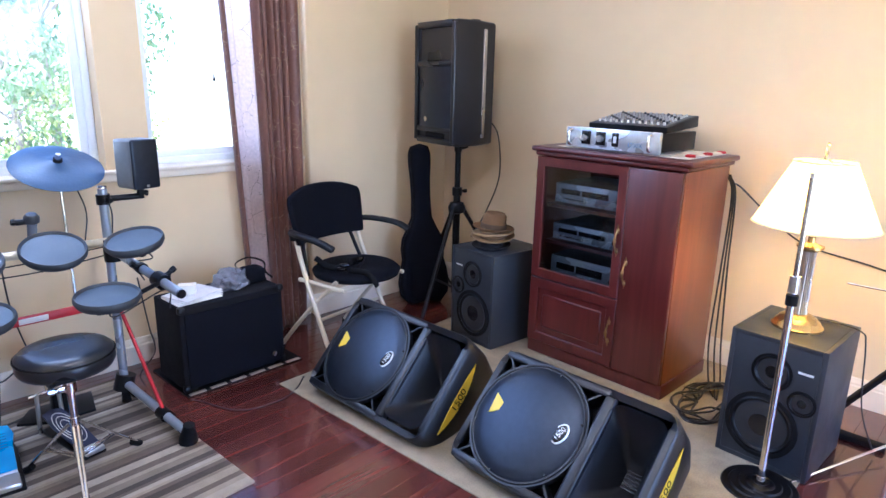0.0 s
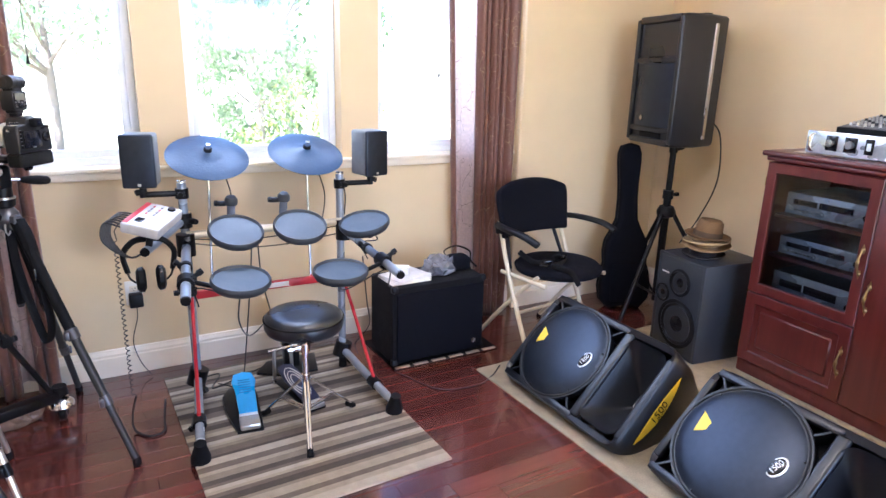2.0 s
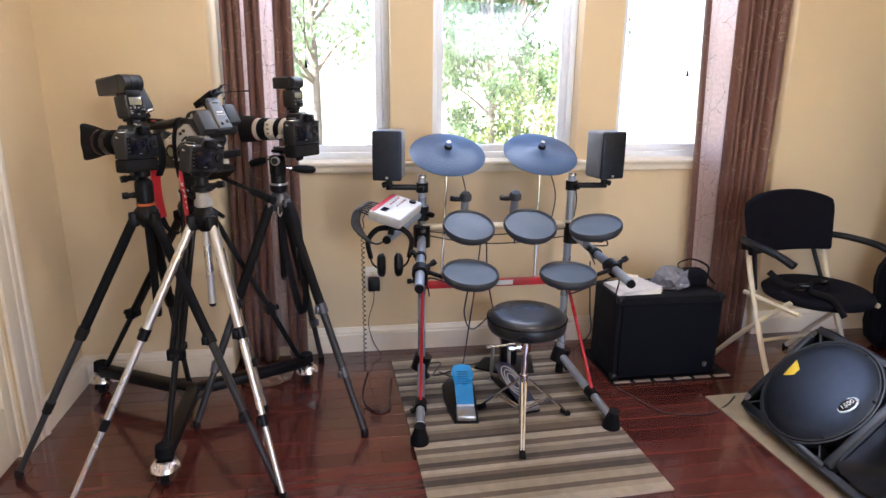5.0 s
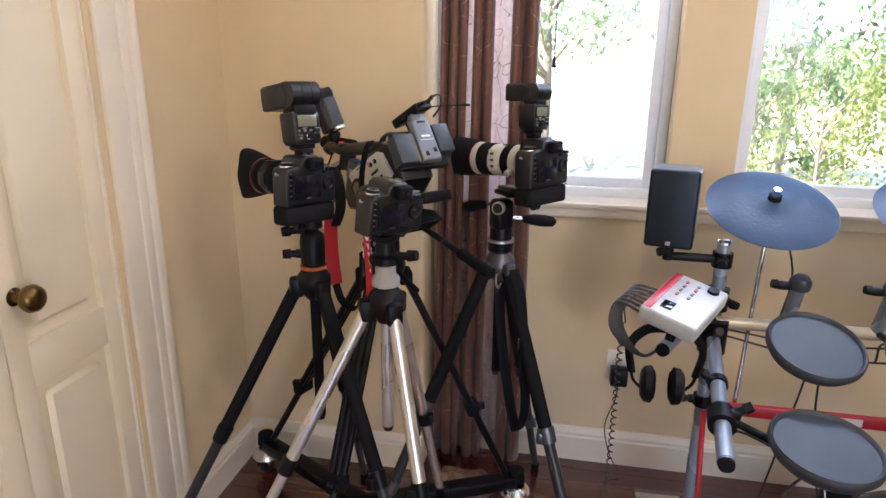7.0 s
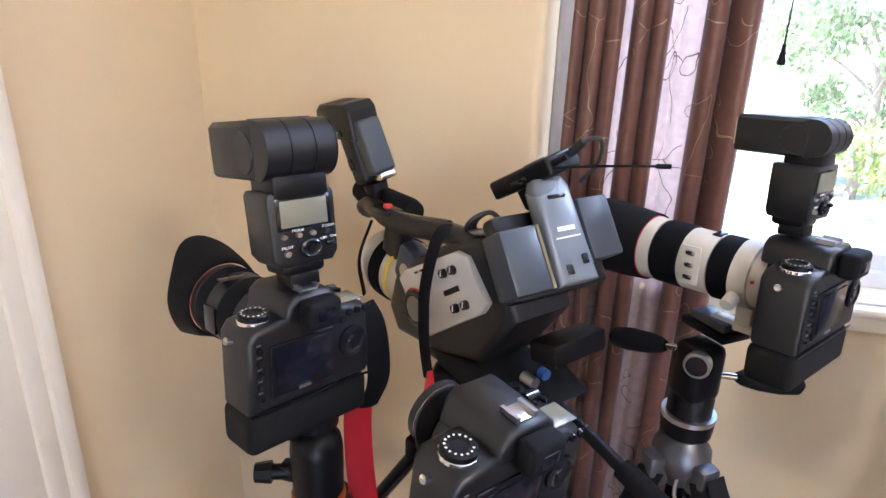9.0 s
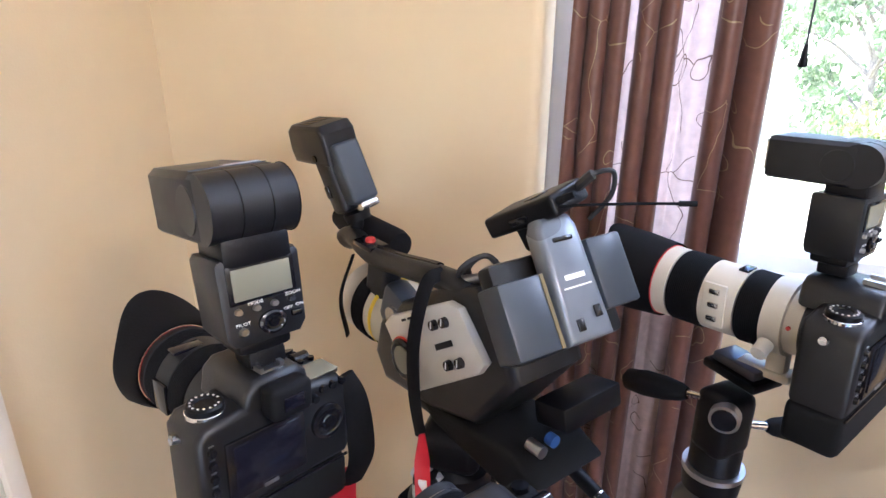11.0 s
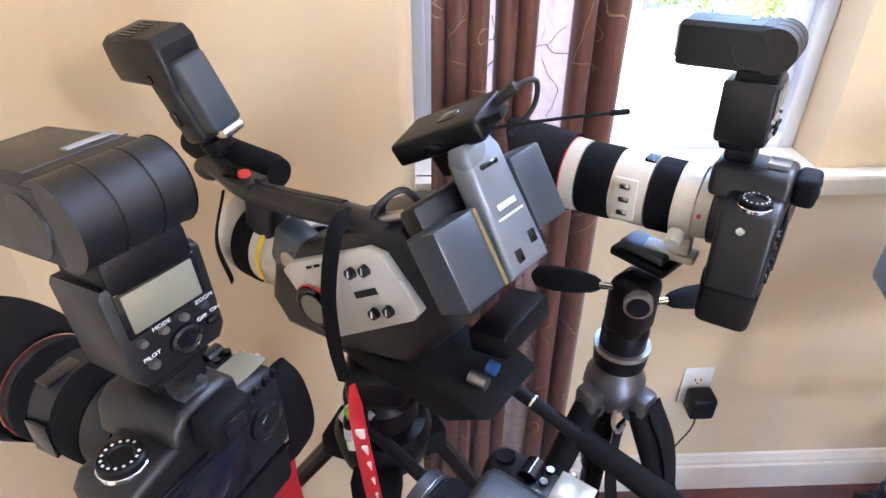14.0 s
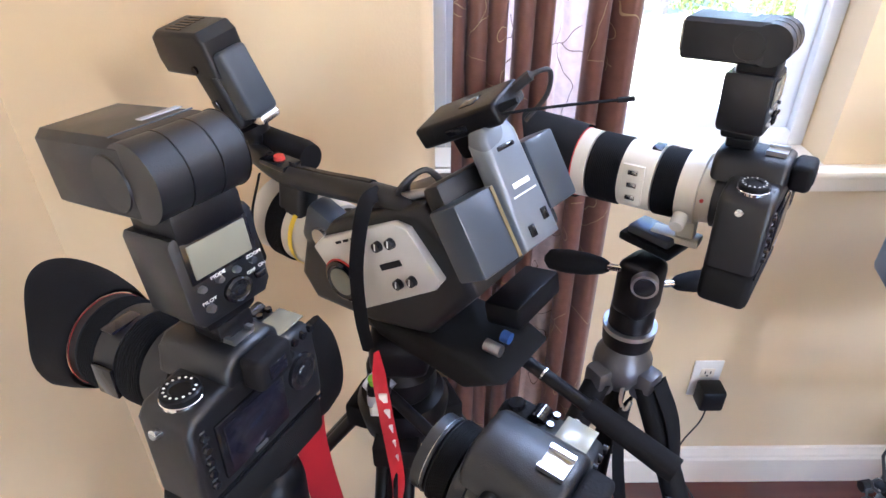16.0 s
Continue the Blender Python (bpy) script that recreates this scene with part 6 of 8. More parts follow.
def flash_gun(parent, L, out_red=True, head=1.0):
    """A shoe flash on the pose L: foot, body with its grey display and buttons, head pointing forward."""
    SQ = Matrix.Diagonal((1.0, 0.8, 1.0, 1.0))
    f = part("flash", moved(bx(bx(B(), (0, 0, 0.008), (0.034, 0.036, 0.016), 0.003), (0, 0.004, 0.022), (0.05, 0.045, 0.016), 0.006), L), BLACK, parent, "black shoe flash unit")
    body = prism(B(), [(-0.03, 0.0), (0.03, 0.0), (0.037, 0.012), (0.038, 0.09), (0.035, 0.096), (-0.035, 0.096), (-0.038, 0.09), (-0.037, 0.012)], -0.03, 0.03, L @ Matrix.Translation((0, 0.002, 0.026)) @ Matrix.Rotation(radians(90), 4, "X") @ SQ, 0.005)
    part("flash_body", body, CAM, f)
    bp = L @ Matrix.Translation((0, -0.0285, 0.026)) @ BACK @ SQ
    part("display", moved(bx(B(), (0, 0.068, 0.0005), (0.052, 0.034, 0.003), 0.001), bp), LCDGREY, f, "grey liquid crystal display")
    part("display_frame", moved(bx(B(), (0, 0.068, -0.0006), (0.06, 0.042, 0.003), 0.001), bp), BLACK_GLOSS, f)
    for k in range(4):
        part("button", moved(tube(B(), (-0.024 + 0.016 * k, 0.040, -0.001), (-0.024 + 0.016 * k, 0.040, 0.003), 0.0036, 0.003, 12), bp), STEEL if k in (0, 1, 2) else MDF, f)
    part("button", moved(tube(B(), (-0.022, 0.018, -0.001), (-0.022, 0.018, 0.0035), 0.0042, 0.0035, 12), bp), STEEL, f)
    part("dial", moved(lathe(B(), [(0.0125, -0.001), (0.0125, 0.003), (0.010, 0.004), (0.008, 0.003), (0.0045, 0.003), (0.004, 0.005), (0, 0.005)], 28), bp @ Matrix.Translation((0.004, 0.021, 0))), BLACK_GLOSS, f)
    part("power_switch", moved(bx(B(), (0.026, 0.024, 0.002), (0.010, 0.007, 0.005), 0.002), bp), BLACK_GLOSS, f)
    for s, x, y in (("PILOT", -0.022, 0.0265), ("MODE", -0.009, 0.0465), ("ZOOM", 0.025, 0.0465), ("OFF", 0.019, 0.031), ("ON", 0.030, 0.032)):
        text_on(f, s, 0.0048, bp @ Matrix.Translation((x, y, 0.002)))
    # head
    hm = L @ Matrix.Translation((0, 0.0, 0.102)) @ Matrix.Scale(head, 4)
    part("head_neck", moved(bx(B(), (0, -0.002, 0.004), (0.062, 0.056, 0.03), 0.006), hm), BLACK, f)
    hd = prism(B(), [(-0.038, 0.0), (-0.034, -0.004), (0.034, -0.004), (0.038, 0.0), (0.038, 0.05), (0.032, 0.056), (-0.032, 0.056), (-0.038, 0.05)], -0.014, 0.108, hm @ Matrix.Translation((0, 0, 0.016)) @ Matrix(((1, 0, 0, 0), (0, 0, 1, 0), (0, 1, 0, 0), (0, 0, 0, 1))), 0.006)
    part("flash_head", hd, CAM, f)
    part("head_joint", moved(tube(B(), (-0.0375, -0.014, 0.042), (0.0375, -0.014, 0.042), 0.0295, seg=36), hm), CAM, f)
    for jx in (-0.012, 0.014, 0.0376):
        part("joint_ring", moved(lathe(B(), [(0.029, -0.0006), (0.0301, -0.0004), (0.0301, 0.0004), (0.029, 0.0006)], 36), hm @ Matrix.Translation((jx, -0.014, 0.042)) @ Matrix.Rotation(radians(90), 4, "Y")), BLACK_GLOSS, f)
    part("hinge_cap", moved(tube(B(), (-0.0372, 0.012, 0.040), (-0.0392, 0.012, 0.040), 0.022, 0.021, 32), hm), CAM, f)
    part("head_line", moved(bx(B(), (0, 0.004, 0.0725), (0.068, 0.0016, 0.0012), 0.0004), hm), BATT, f)
    part("name_bar", moved(bx(B(), (0.018, 0.022, 0.0725), (0.034, 0.008, 0.001)), hm), paint("grey_ink", (0.35, 0.35, 0.36), 0.5), f)
    part("flash_window", moved(bx(B(), (0, 0.109, 0.044), (0.066, 0.003, 0.045), 0.002), hm), LENSW, f)
    part("assist_window", moved(bx(B(), (0, 0.031, 0.045), (0.058, 0.004, 0.03), 0.003), L), REDTRIM if out_red else BLACK_GLOSS, f)
    return f


def dslr(m, label, grip, grey=False):
    """A digital camera: x to its right, y along the lens, z up, with its origin on the lens axis."""
    t = thing("camera", m, label, "camera", "cameras on tripods")
    bm = B()
    prism(bm, [(-0.076, -0.052), (0.07, -0.052), (0.074, -0.045), (0.074, 0.020), (0.066, 0.032), (0.036, 0.036), (-0.036, 0.040), (-0.068, 0.036), (-0.076, 0.026)], -0.024, 0.030, Matrix.Rotation(radians(90), 4, "X"), 0.007, 3)
    part("body", bm, CAM, t, angle=50)
    part("hand_grip", moved(bx(B(), (0, 0, 0), (0.034, 0.05, 0.082), 0.014, seg=3), Matrix.Translation((0.058, 0.034, -0.01))), CAM_GRIP, t)
    pr = B()
    prism(pr, [(-0.034, 0.03), (0.034, 0.03), (0.030, 0.052), (0.020, 0.060), (-0.020, 0.060), (-0.030, 0.052)], -0.046, 0.030, Matrix.Rotation(radians(90), 4, "X"), 0.007, 3)
    part("prism_hump", pr, CAM, t, angle=50)
    part("hot_shoe", moved(bx(bx(bx(B(), (0, 0, 0), (0.022, 0.02, 0.003), 0.0005), (-0.010, 0, 0.003), (0.004, 0.02, 0.004)), (0.010, 0, 0.003), (0.004, 0.02, 0.004)), Matrix.Translation((0, -0.012, 0.0605))), STEEL, t)
    ep = B()
    bx(ep, (0, -0.041, 0.043), (0.040, 0.022, 0.030), 0.006, seg=3)
    part("eyecup", ep, BLACK_MATTE, t)
    part("eyepiece", bx(B(), (0, -0.0522, 0.043), (0.020, 0.002, 0.013), 0.001), SCREEN, t)
    part("screen_frame", bx(B(), (-0.016, -0.0315, -0.010), (0.076, 0.004, 0.056), 0.002), BLACK_GLOSS, t)
    part("screen", bx(B(), (-0.016, -0.0338, -0.009), (0.064, 0.002, 0.044), 0.0005), SCREEN, t)
    part("maker_bar", bx(B(), (-0.016, -0.0345, -0.0355), (0.014, 0.001, 0.003)), STEEL, t)
    for k in range(5):
        part("back_button", tube(B(), (-0.064, -0.030, 0.016 - 0.0125 * k), (-0.064, -0.0335, 0.016 - 0.0125 * k), 0.0036, 0.003, 10), BLACK_GLOSS, t)
        part("button_mark", bx(B(), (-0.0645, -0.0312, 0.0222 - 0.0125 * k), (0.0045, 0.0008, 0.0011)), STEEL, t)
    part("quick_dial", lathe(B(), [(0.017, 0.0), (0.0168, 0.004), (0.013, 0.005), (0.011, 0.0035), (0.006, 0.0035), (0.005, 0.0045), (0, 0.0045)], 36, Matrix.Translation((0.047, -0.0295, -0.006)) @ Matrix.Rotation(radians(90), 4, "X")), BLACK_GLOSS, t)
    part("joystick", tube(B(), (0.034, -0.029, 0.022), (0.034, -0.035, 0.022), 0.0045, 0.0035, 12), BLACK_MATTE, t)
    for k in range(3):
        part("thumb_button", tube(B(), (0.044 + 0.011 * k, -0.028, 0.027), (0.044 + 0.011 * k, -0.0325, 0.027), 0.004, 0.0035, 12), BLACK_GLOSS, t)
    part("mode_dial", lathe(B(), [(0.0155, 0.0), (0.0155, 0.008), (0.014, 0.0095), (0.009, 0.0095), (0.008, 0.008), (0, 0.008)], 36, pose(-0.053, -0.004, 0.036)), BLACK, t)
    md = part("mode_ring", lathe(B(), [(0.0165, 0.0), (0.0165, 0.003), (0.0158, 0.0035)], 36, pose(-0.053, -0.004, 0.036)), CHROME, t)
    for k in range(14):
        a = radians(24 * k)
        part("dial_mark", bx(B(), (-0.053 + 0.0115 * math.cos(a), -0.004 + 0.0115 * math.sin(a), 0.0457), (0.0017, 0.0017, 0.0005)), WHITE, md)
    part("top_display", bx(B(), (0.052, -0.008, 0.0352), (0.036, 0.027, 0.0016), 0.001), LCDGREY, t, "grey top display")
    for k in range(3):
        part("top_button", tube(B(), (0.04 + 0.012 * k, 0.013, 0.0335), (0.04 + 0.012 * k, 0.013, 0.037), 0.0032, 0.003, 10), BLACK_GLOSS, t)
    part("main_dial", tube(B(), (0.050, 0.024, 0.031), (0.066, 0.024, 0.031), 0.008, seg=18), BLACK_GLOSS, t)
    part("shutter_button", tube(B(), (0.058, 0.044, 0.026), (0.058, 0.046, 0.033), 0.008, 0.007, 18), BLACK_GLOSS, t)
    for s in (-1, 1):
        part("strap_lug", tube(B(), (s * 0.075, 0.0, 0.02), (s * 0.082, 0.0, 0.022), 0.004, seg=10), STEEL, t)
    part("lens_mount", lathe(B(), [(0.040, 0.026), (0.040, 0.036), (0.036, 0.038)], 44, YF), CAM, t)
    if grip:
        gp = part("battery_grip", bx(bx(B(), (-0.003, -0.002, -0.076), (0.15, 0.054, 0.046), 0.009, seg=3), (0.02, 0.018, -0.080), (0.10, 0.03, 0.040), 0.012, seg=3), CAM_GRIP, t, "black vertical battery grip")
        part("grip_wheel", tube(B(), (-0.03, 0.0, -0.104), (-0.01, 0.0, -0.104), 0.01, seg=18), BLACK_GLOSS, gp)
        part("grip_seam", bx(B(), (-0.003, -0.0295, -0.0535), (0.146, 0.002, 0.002)), BLACK_GLOSS, gp)
    else:
        part("base_plate", bx(B(), (0, 0, -0.054), (0.07, 0.045, 0.006), 0.001), BLACK_MATTE, t)
    return t


def placed(x, y, z, rx, ry, rz, s=1.0):
    """A pose with one scale in all axes."""
    return pose(x, y, z, rx, ry, rz) @ Matrix.Scale(s, 4)


# the camera with a battery grip, standard zoom and flash
camA = dslr(placed(-0.769, 2.763, 1.133, -1.8, 3.0, 63.0, 0.965), "black camera with zoom lens and flash on a tripod", True)
flash_gun(camA, camA.matrix_world.inverted() @ placed(-0.769, 2.7712, 1.1898, -8.89, 1.26, 55.95, 0.937))
zl = ringed(camA, "zoom_lens", 0.036, 0.062, 0.037, 0.0395, CAM, label="black zoom lens with a red ring")
ringed(zl, "zoom_ring", 0.062, 0.088, 0.0405, 0.041, BLACK_MATTE, ribs=9)
ringed(zl, "middle_barrel", 0.088, 0.112, 0.0405, 0.041, CAM)
ringed(zl, "focus_ring", 0.112, 0.130, 0.0415, 0.042, BLACK_MATTE, ribs=7)
ringed(zl, "front_barrel", 0.130, 0.141, 0.042, 0.0425, CAM)
ringed(zl, "red_ring", 0.1375, 0.1395, 0.0428, 0.0428, REDTRIM)
part("distance_window", bx(B(), (-0.012, 0.1, 0.0395), (0.03, 0.014, 0.003), 0.001), SCREEN, zl)
part("lens_switch", bx(B(), (-0.041, 0.098, 0.0), (0.004, 0.022, 0.03), 0.001), BLACK_GLOSS, zl)
part("mount_dot", tube(B(), (-0.036, 0.04, 0.008), (-0.0385, 0.04, 0.008), 0.0022, seg=10), REDTRIM, zl)
part("front_glass", lathe(B(), [(0, 0.138), (0.02, 0.137), (0.037, 0.134), (0.041, 0.134)], 36, YF), GLASS_DARK, zl)
petal_hood(zl, 0.139, 0.0465, 0.063, 0.064, 0.048)
zl.scale = (1.03, 1.09, 1.03)

# the camera with the long white lens
camD = dslr(placed(-0.2435, 3.029, 1.153, -2.2, 0.5, 54.5, 1.02), "black camera with long white telephoto lens on a tripod", True)
flash_gun(camD, camD.matrix_world.inverted() @ placed(-0.2665, 3.045, 1.2145, -3.0, 2.5, 53.5, 0.82), head=0.87)
tl = ringed(camD, "telephoto_lens", 0.036, 0.075, 0.037, 0.040, LENSW, label="white telephoto lens with black rubber rings")
ringed(tl, "tripod_collar", 0.052, 0.076, 0.0425, 0.0425, LENSW)
part("collar_foot", bx(bx(B(), (0, 0.064, -0.054), (0.018, 0.022, 0.03), 0.004), (0, 0.075, -0.070), (0.026, 0.06, 0.010), 0.003), LENSW, tl)
part("collar_knob", tube(B(), (-0.042, 0.064, -0.02), (-0.058, 0.064, -0.026), 0.009, 0.008, 14), LENSW, tl)
ringed(tl, "rear_ring", 0.076, 0.104, 0.0405, 0.041, BLACK_MATTE, ribs=12)
ringed(tl, "middle_barrel", 0.104, 0.146, 0.0405, 0.041, LENSW)
part("distance_window", bx(B(), (0.0, 0.112, 0.0405), (0.02, 0.012, 0.003), 0.001), BLACK_GLOSS, tl)
part("switch_panel", bx(B(), (-0.040, 0.126, 0.004), (0.004, 0.026, 0.05), 0.001), LENSW, tl)
for k in range(3):
    part("lens_switch", bx(B(), (-0.0425, 0.126, -0.012 + 0.016 * k), (0.003, 0.012, 0.006), 0.001), STEEL, tl)
ringed(tl, "front_ring", 0.146, 0.186, 0.0415, 0.042, BLACK_MATTE, ribs=16)
ringed(tl, "front_barrel", 0.186, 0.212, 0.0425, 0.044, LENSW)
ringed(tl, "red_ring", 0.203, 0.206, 0.0445, 0.0445, REDTRIM)
part("mount_dot", tube(B(), (-0.038, 0.046, 0.004), (-0.0405, 0.046, 0.004), 0.0022, seg=10), REDTRIM, tl)
part("front_glass", lathe(B(), [(0, 0.212), (0.03, 0.210), (0.042, 0.208)], 36, YF), GLASS_DARK, tl)
petal_hood(tl, 0.204, 0.047, 0.053, 0.088, 0.035)

# the small camera on the silver tripod
camC = dslr(placed(-0.5425, 2.6733, 1.102, 5.2, 3.15, 55.06, 0.9615), "black camera with short zoom lens on a silver tripod", False)
zc = ringed(camC, "zoom_lens", 0.036, 0.052, 0.031, 0.032, CAM, label="short black zoom lens")
ringed(zc, "zoom_ring", 0.052, 0.072, 0.033, 0.033, BLACK_MATTE, ribs=10)
ringed(zc, "front_barrel", 0.072, 0.086, 0.032, 0.032, CAM)
ringed(zc, "silver_ring", 0.075, 0.0765, 0.0325, 0.0325, STEEL)
part("front_glass", lathe(B(), [(0, 0.084), (0.02, 0.083), (0.029, 0.080)], 36, YF), GLASS_DARK, zc)

# ---------------- the camcorder ----------------
cb = thing("camcorder", pose(-0.627, 3.003, 1.09, 0, 0, 52.3), "black and silver shoulder camcorder with video light and batteries", "camcorder")
hull = B()
prism(hull, [(-0.055, -0.05), (0.03, -0.075), (0.13, -0.085), (0.155, -0.05), (0.14, 0.0), (0.09, 0.045), (0.0, 0.098), (-0.045, 0.112), (-0.095, 0.075), (-0.115, 0.03)], -0.055, 0.05, Matrix(((0, 0, 1, 0), (1, 0, 0, 0), (0, 1, 0, 0), (0, 0, 0, 1))), 0.012, 3)
part("hull", hull, CAM, cb, angle=50)
sp_ = part("side_panel", prism(B(), [(0.034, -0.048), (-0.072, 0.028), (-0.082, 0.044), (-0.038, 0.090), (-0.018, 0.090), (0.094, 0.028), (0.108, 0.012), (0.056, -0.046)], 0.0, 0.012, Matrix(((0, 0, -1, -0.054), (1, 0, 0, 0), (0, 1, 0, 0), (0, 0, 0, 1))), 0.004), SILVERC, cb, "silver control panel")
PM = Matrix(((0, 0, -1, -0.0665), (-1, 0, 0, 0), (0, 1, 0, 0), (0, 0, 0, 1)))
dl = part("mode_dial", moved(lathe(B(), [(0.026, 0.0), (0.026, 0.005), (0.022, 0.007), (0.019, 0.005), (0, 0.005)], 36), PM @ Matrix.Translation((-0.058, -0.014, 0))), BLACK_GLOSS, sp_)
part("dial_display", moved(tube(B(), (-0.058, -0.014, 0.004), (-0.058, -0.014, 0.006), 0.0175, seg=32), PM), LCDGREY, sp_)
part("dial_arc", moved(sweep(B(), [(-0.058 + 0.0272 * math.cos(a), -0.014 + 0.0272 * math.sin(a), 0.002) for a in [0.7 + 2.2 * k / 14 for k in range(15)]], 0.0012, 6), PM), REDTRIM, sp_)
for x, y in ((0.0, 0.056), (0.0185, 0.067), (0.027, 0.019), (0.046, 0.031)):
    kb = part("level_knob", moved(tube(B(), (x, y, 0.0), (x, y, 0.006), 0.0062, 0.0055, 16), PM), BLACK_GLOSS, sp_)
    part("pointer", moved(bx(B(), (x, y + 0.001, 0.0064), (0.0012, 0.008, 0.0008)), PM), WHITE, sp_)
part("maker_bar", moved(bx(B(), (0, 0, 0.0005), (0.034, 0.007, 0.001)), PM @ Matrix.Translation((0.016, 0.038, 0)) @ Matrix.Rotation(radians(33), 4, "Z")), BLACK, sp_)
for k in range(4):
    part("panel_mark", moved(bx(B(), (0.014 * k, 0.0, 0.0), (0.009, 0.003, 0.001)), PM @ Matrix.Translation((-0.062, 0.036, 0)) @ Matrix.Rotation(radians(30), 4, "Z")), BLACK, sp_)
# handle
hnd = B()
hp_ = smooth_line([(-0.012, 0.29, 0.058), (-0.014, 0.262, 0.070), (-0.030, 0.19, 0.070), (-0.034, 0.11, 0.080), (-0.036, 0.03, 0.094), (-0.036, -0.012, 0.095), (-0.034, -0.05, 0.078)], 6)
sweep(hnd, hp_, [0.014] * len(hp_), 12, 1.35)
part("carry_handle", hnd, CAM, cb)
part("handle_strip", sweep(B(), [p + Vector((0, 0, 0.0125)) for p in hp_[10:25]], 0.005, 8, 1.4), BLACK_GLOSS, cb)
part("handle_post", moved(bx(B(), (0, 0, 0), (0.03, 0.05, 0.12), 0.01, seg=3), Matrix.Translation((-0.02, 0.185, 0.01)) @ Matrix.Rotation(radians(12), 4, "X")), CAM, cb)
part("control_pod", moved(bx(B(), (0, 0, 0), (0.035, 0.05, 0.06), 0.01), Matrix.Translation((-0.035, 0.115, 0.022)) @ Matrix.Rotation(radians(20), 4, "X")), BATT, cb)
part("pod_dial", tube(B(), (-0.052, 0.105, 0.02), (-0.058, 0.105, 0.02), 0.013, 0.012, 24), STEEL, cb)
part("record_plate", bx(B(), (-0.034, 0.187, 0.086), (0.030, 0.046, 0.008), 0.003), BLACK_GLOSS, cb)
part("record_button", tube(B(), (-0.034, 0.187, 0.088), (-0.034, 0.187, 0.0945), 0.0075, 0.0065, 18), REDTRIM, cb, "red record button")
# lens, hood and viewfinder tube at the front
vl = ringed(cb, "video_lens", 0.13, 0.19, 0.046, 0.05, LENSW, 0.0, -0.02, label="white video lens")
ringed(vl, "focus_ring", 0.19, 0.22, 0.052, 0.052, BLACK_MATTE, 0.0, -0.02, ribs=9)
ringed(vl, "front_barrel", 0.22, 0.25, 0.05, 0.052, LENSW, 0.0, -0.02)
part("yellow_mark", lathe(B(), [(0.0505, 0.168), (0.0515, 0.172), (0.0505, 0.176)], 40, Matrix.Translation((0, 0, -0.02)) @ YF), YELLOW, vl)
part("front_glass", lathe(B(), [(0, 0.248), (0.045, 0.246)], 30, Matrix.Translation((0, 0, -0.02)) @ YF), GLASS_DARK, vl)
part("microphone", moved(lathe(B(), [(0, -0.09), (0.018, -0.088), (0.021, -0.075), (0.021, 0.06), (0.018, 0.075), (0, 0.078)], 28), Matrix.Translation((0.01, 0.27, 0.075)) @ YF), BLACK_MATTE, cb)
# video light: slim body leaning back, head forward, battery behind
LM = placed(-0.0129, 0.2591, 0.1074, -19.94, -10.46, 1.76, 0.9837)
vt = part("video_light", moved(bx(B(), (0, 0.0, 0.055), (0.05, 0.040, 0.10), 0.008, seg=3), LM), CAM, cb, "black video light with battery")
part("light_head", prism(B(), [(-0.03, 0.0), (0.075, 0.0), (0.08, 0.02), (0.075, 0.048), (0.06, 0.056), (-0.02, 0.056), (-0.03, 0.045)], -0.027, 0.027, LM @ Matrix.Translation((0, 0.0, 0.078)) @ Matrix.Rotation(radians(14), 4, "X") @ Matrix(((0, 0, 1, 0), (1, 0, 0, 0), (0, 1, 0, 0), (0, 0, 0, 1))), 0.006, 3), CAM, vt)
for k in range(6):
    part("vent_slot", moved(bx(B(), (-0.018 + 0.007 * k, 0.03, 0.0562), (0.003, 0.03, 0.0015)), LM @ Matrix.Translation((0, 0.0, 0.078)) @ Matrix.Rotation(radians(14), 4, "X")), BLACK_GLOSS, vt)
part("battery", moved(bx(B(), (0, -0.034, 0.056), (0.040, 0.032, 0.085), 0.006, seg=3), LM), BATT, vt)
part("battery_latch", moved(bx(B(), (0.004, -0.034, 0.008), (0.03, 0.026, 0.012), 0.004), LM), CHROME, vt)
part("switch", moved(bx(B(), (-0.027, 0.004, 0.04), (0.004, 0.01, 0.018), 0.001), LM), BLACK_GLOSS, vt)
part("light_knob", moved(tube(B(), (-0.025, 0.002, 0.09), (-0.03, 0.002, 0.09), 0.005, seg=12), LM), BLACK_GLOSS, vt)
part("shoe", moved(lathe(B(), [(0.018, -0.012), (0.02, 0.0), (0.012, 0.006), (0.012, 0.012)], 20), LM), BLACK, vt)
part("shoe_arm", tube(B(), (-0.0129, 0.259, 0.075), (-0.0129, 0.259, 0.108), 0.010), BLACK, cb)
# rear battery plate with two batteries
RM = placed(0.0171, -0.0954, 0.1193, -32.76, -0.3, -4.54, 0.8523)
bp0 = part("battery_adapter", prism(B(), [(-0.034, -0.075), (0.034, -0.075), (0.03, 0.06), (0.022, 0.074), (-0.022, 0.074), (-0.03, 0.06)], 0.0, 0.03, RM @ Matrix.Rotation(radians(90), 4, "X") @ Matrix.Translation((0, 0, 0.002)), 0.008, 3), paint("adapter_grey", (0.17, 0.19, 0.22), 0.32, 0.3, vary=0.05), cb, "grey dual battery adapter")
for x, z in ((-0.014, -0.055), (0.016, -0.045)):
    part("release_key", moved(bx(B(), (x, -0.033, z), (0.010, 0.003, 0.014), 0.001), RM), BLACK_GLOSS, bp0)
part("catch", moved(bx(B(), (0, -0.032, 0.045), (0.03, 0.004, 0.006), 0.002), RM), BLACK_GLOSS, bp0)
part("maker_bar", moved(bx(B(), (0.0, -0.0325, 0.0), (0.03, 0.001, 0.006)), RM), WHITE, bp0)
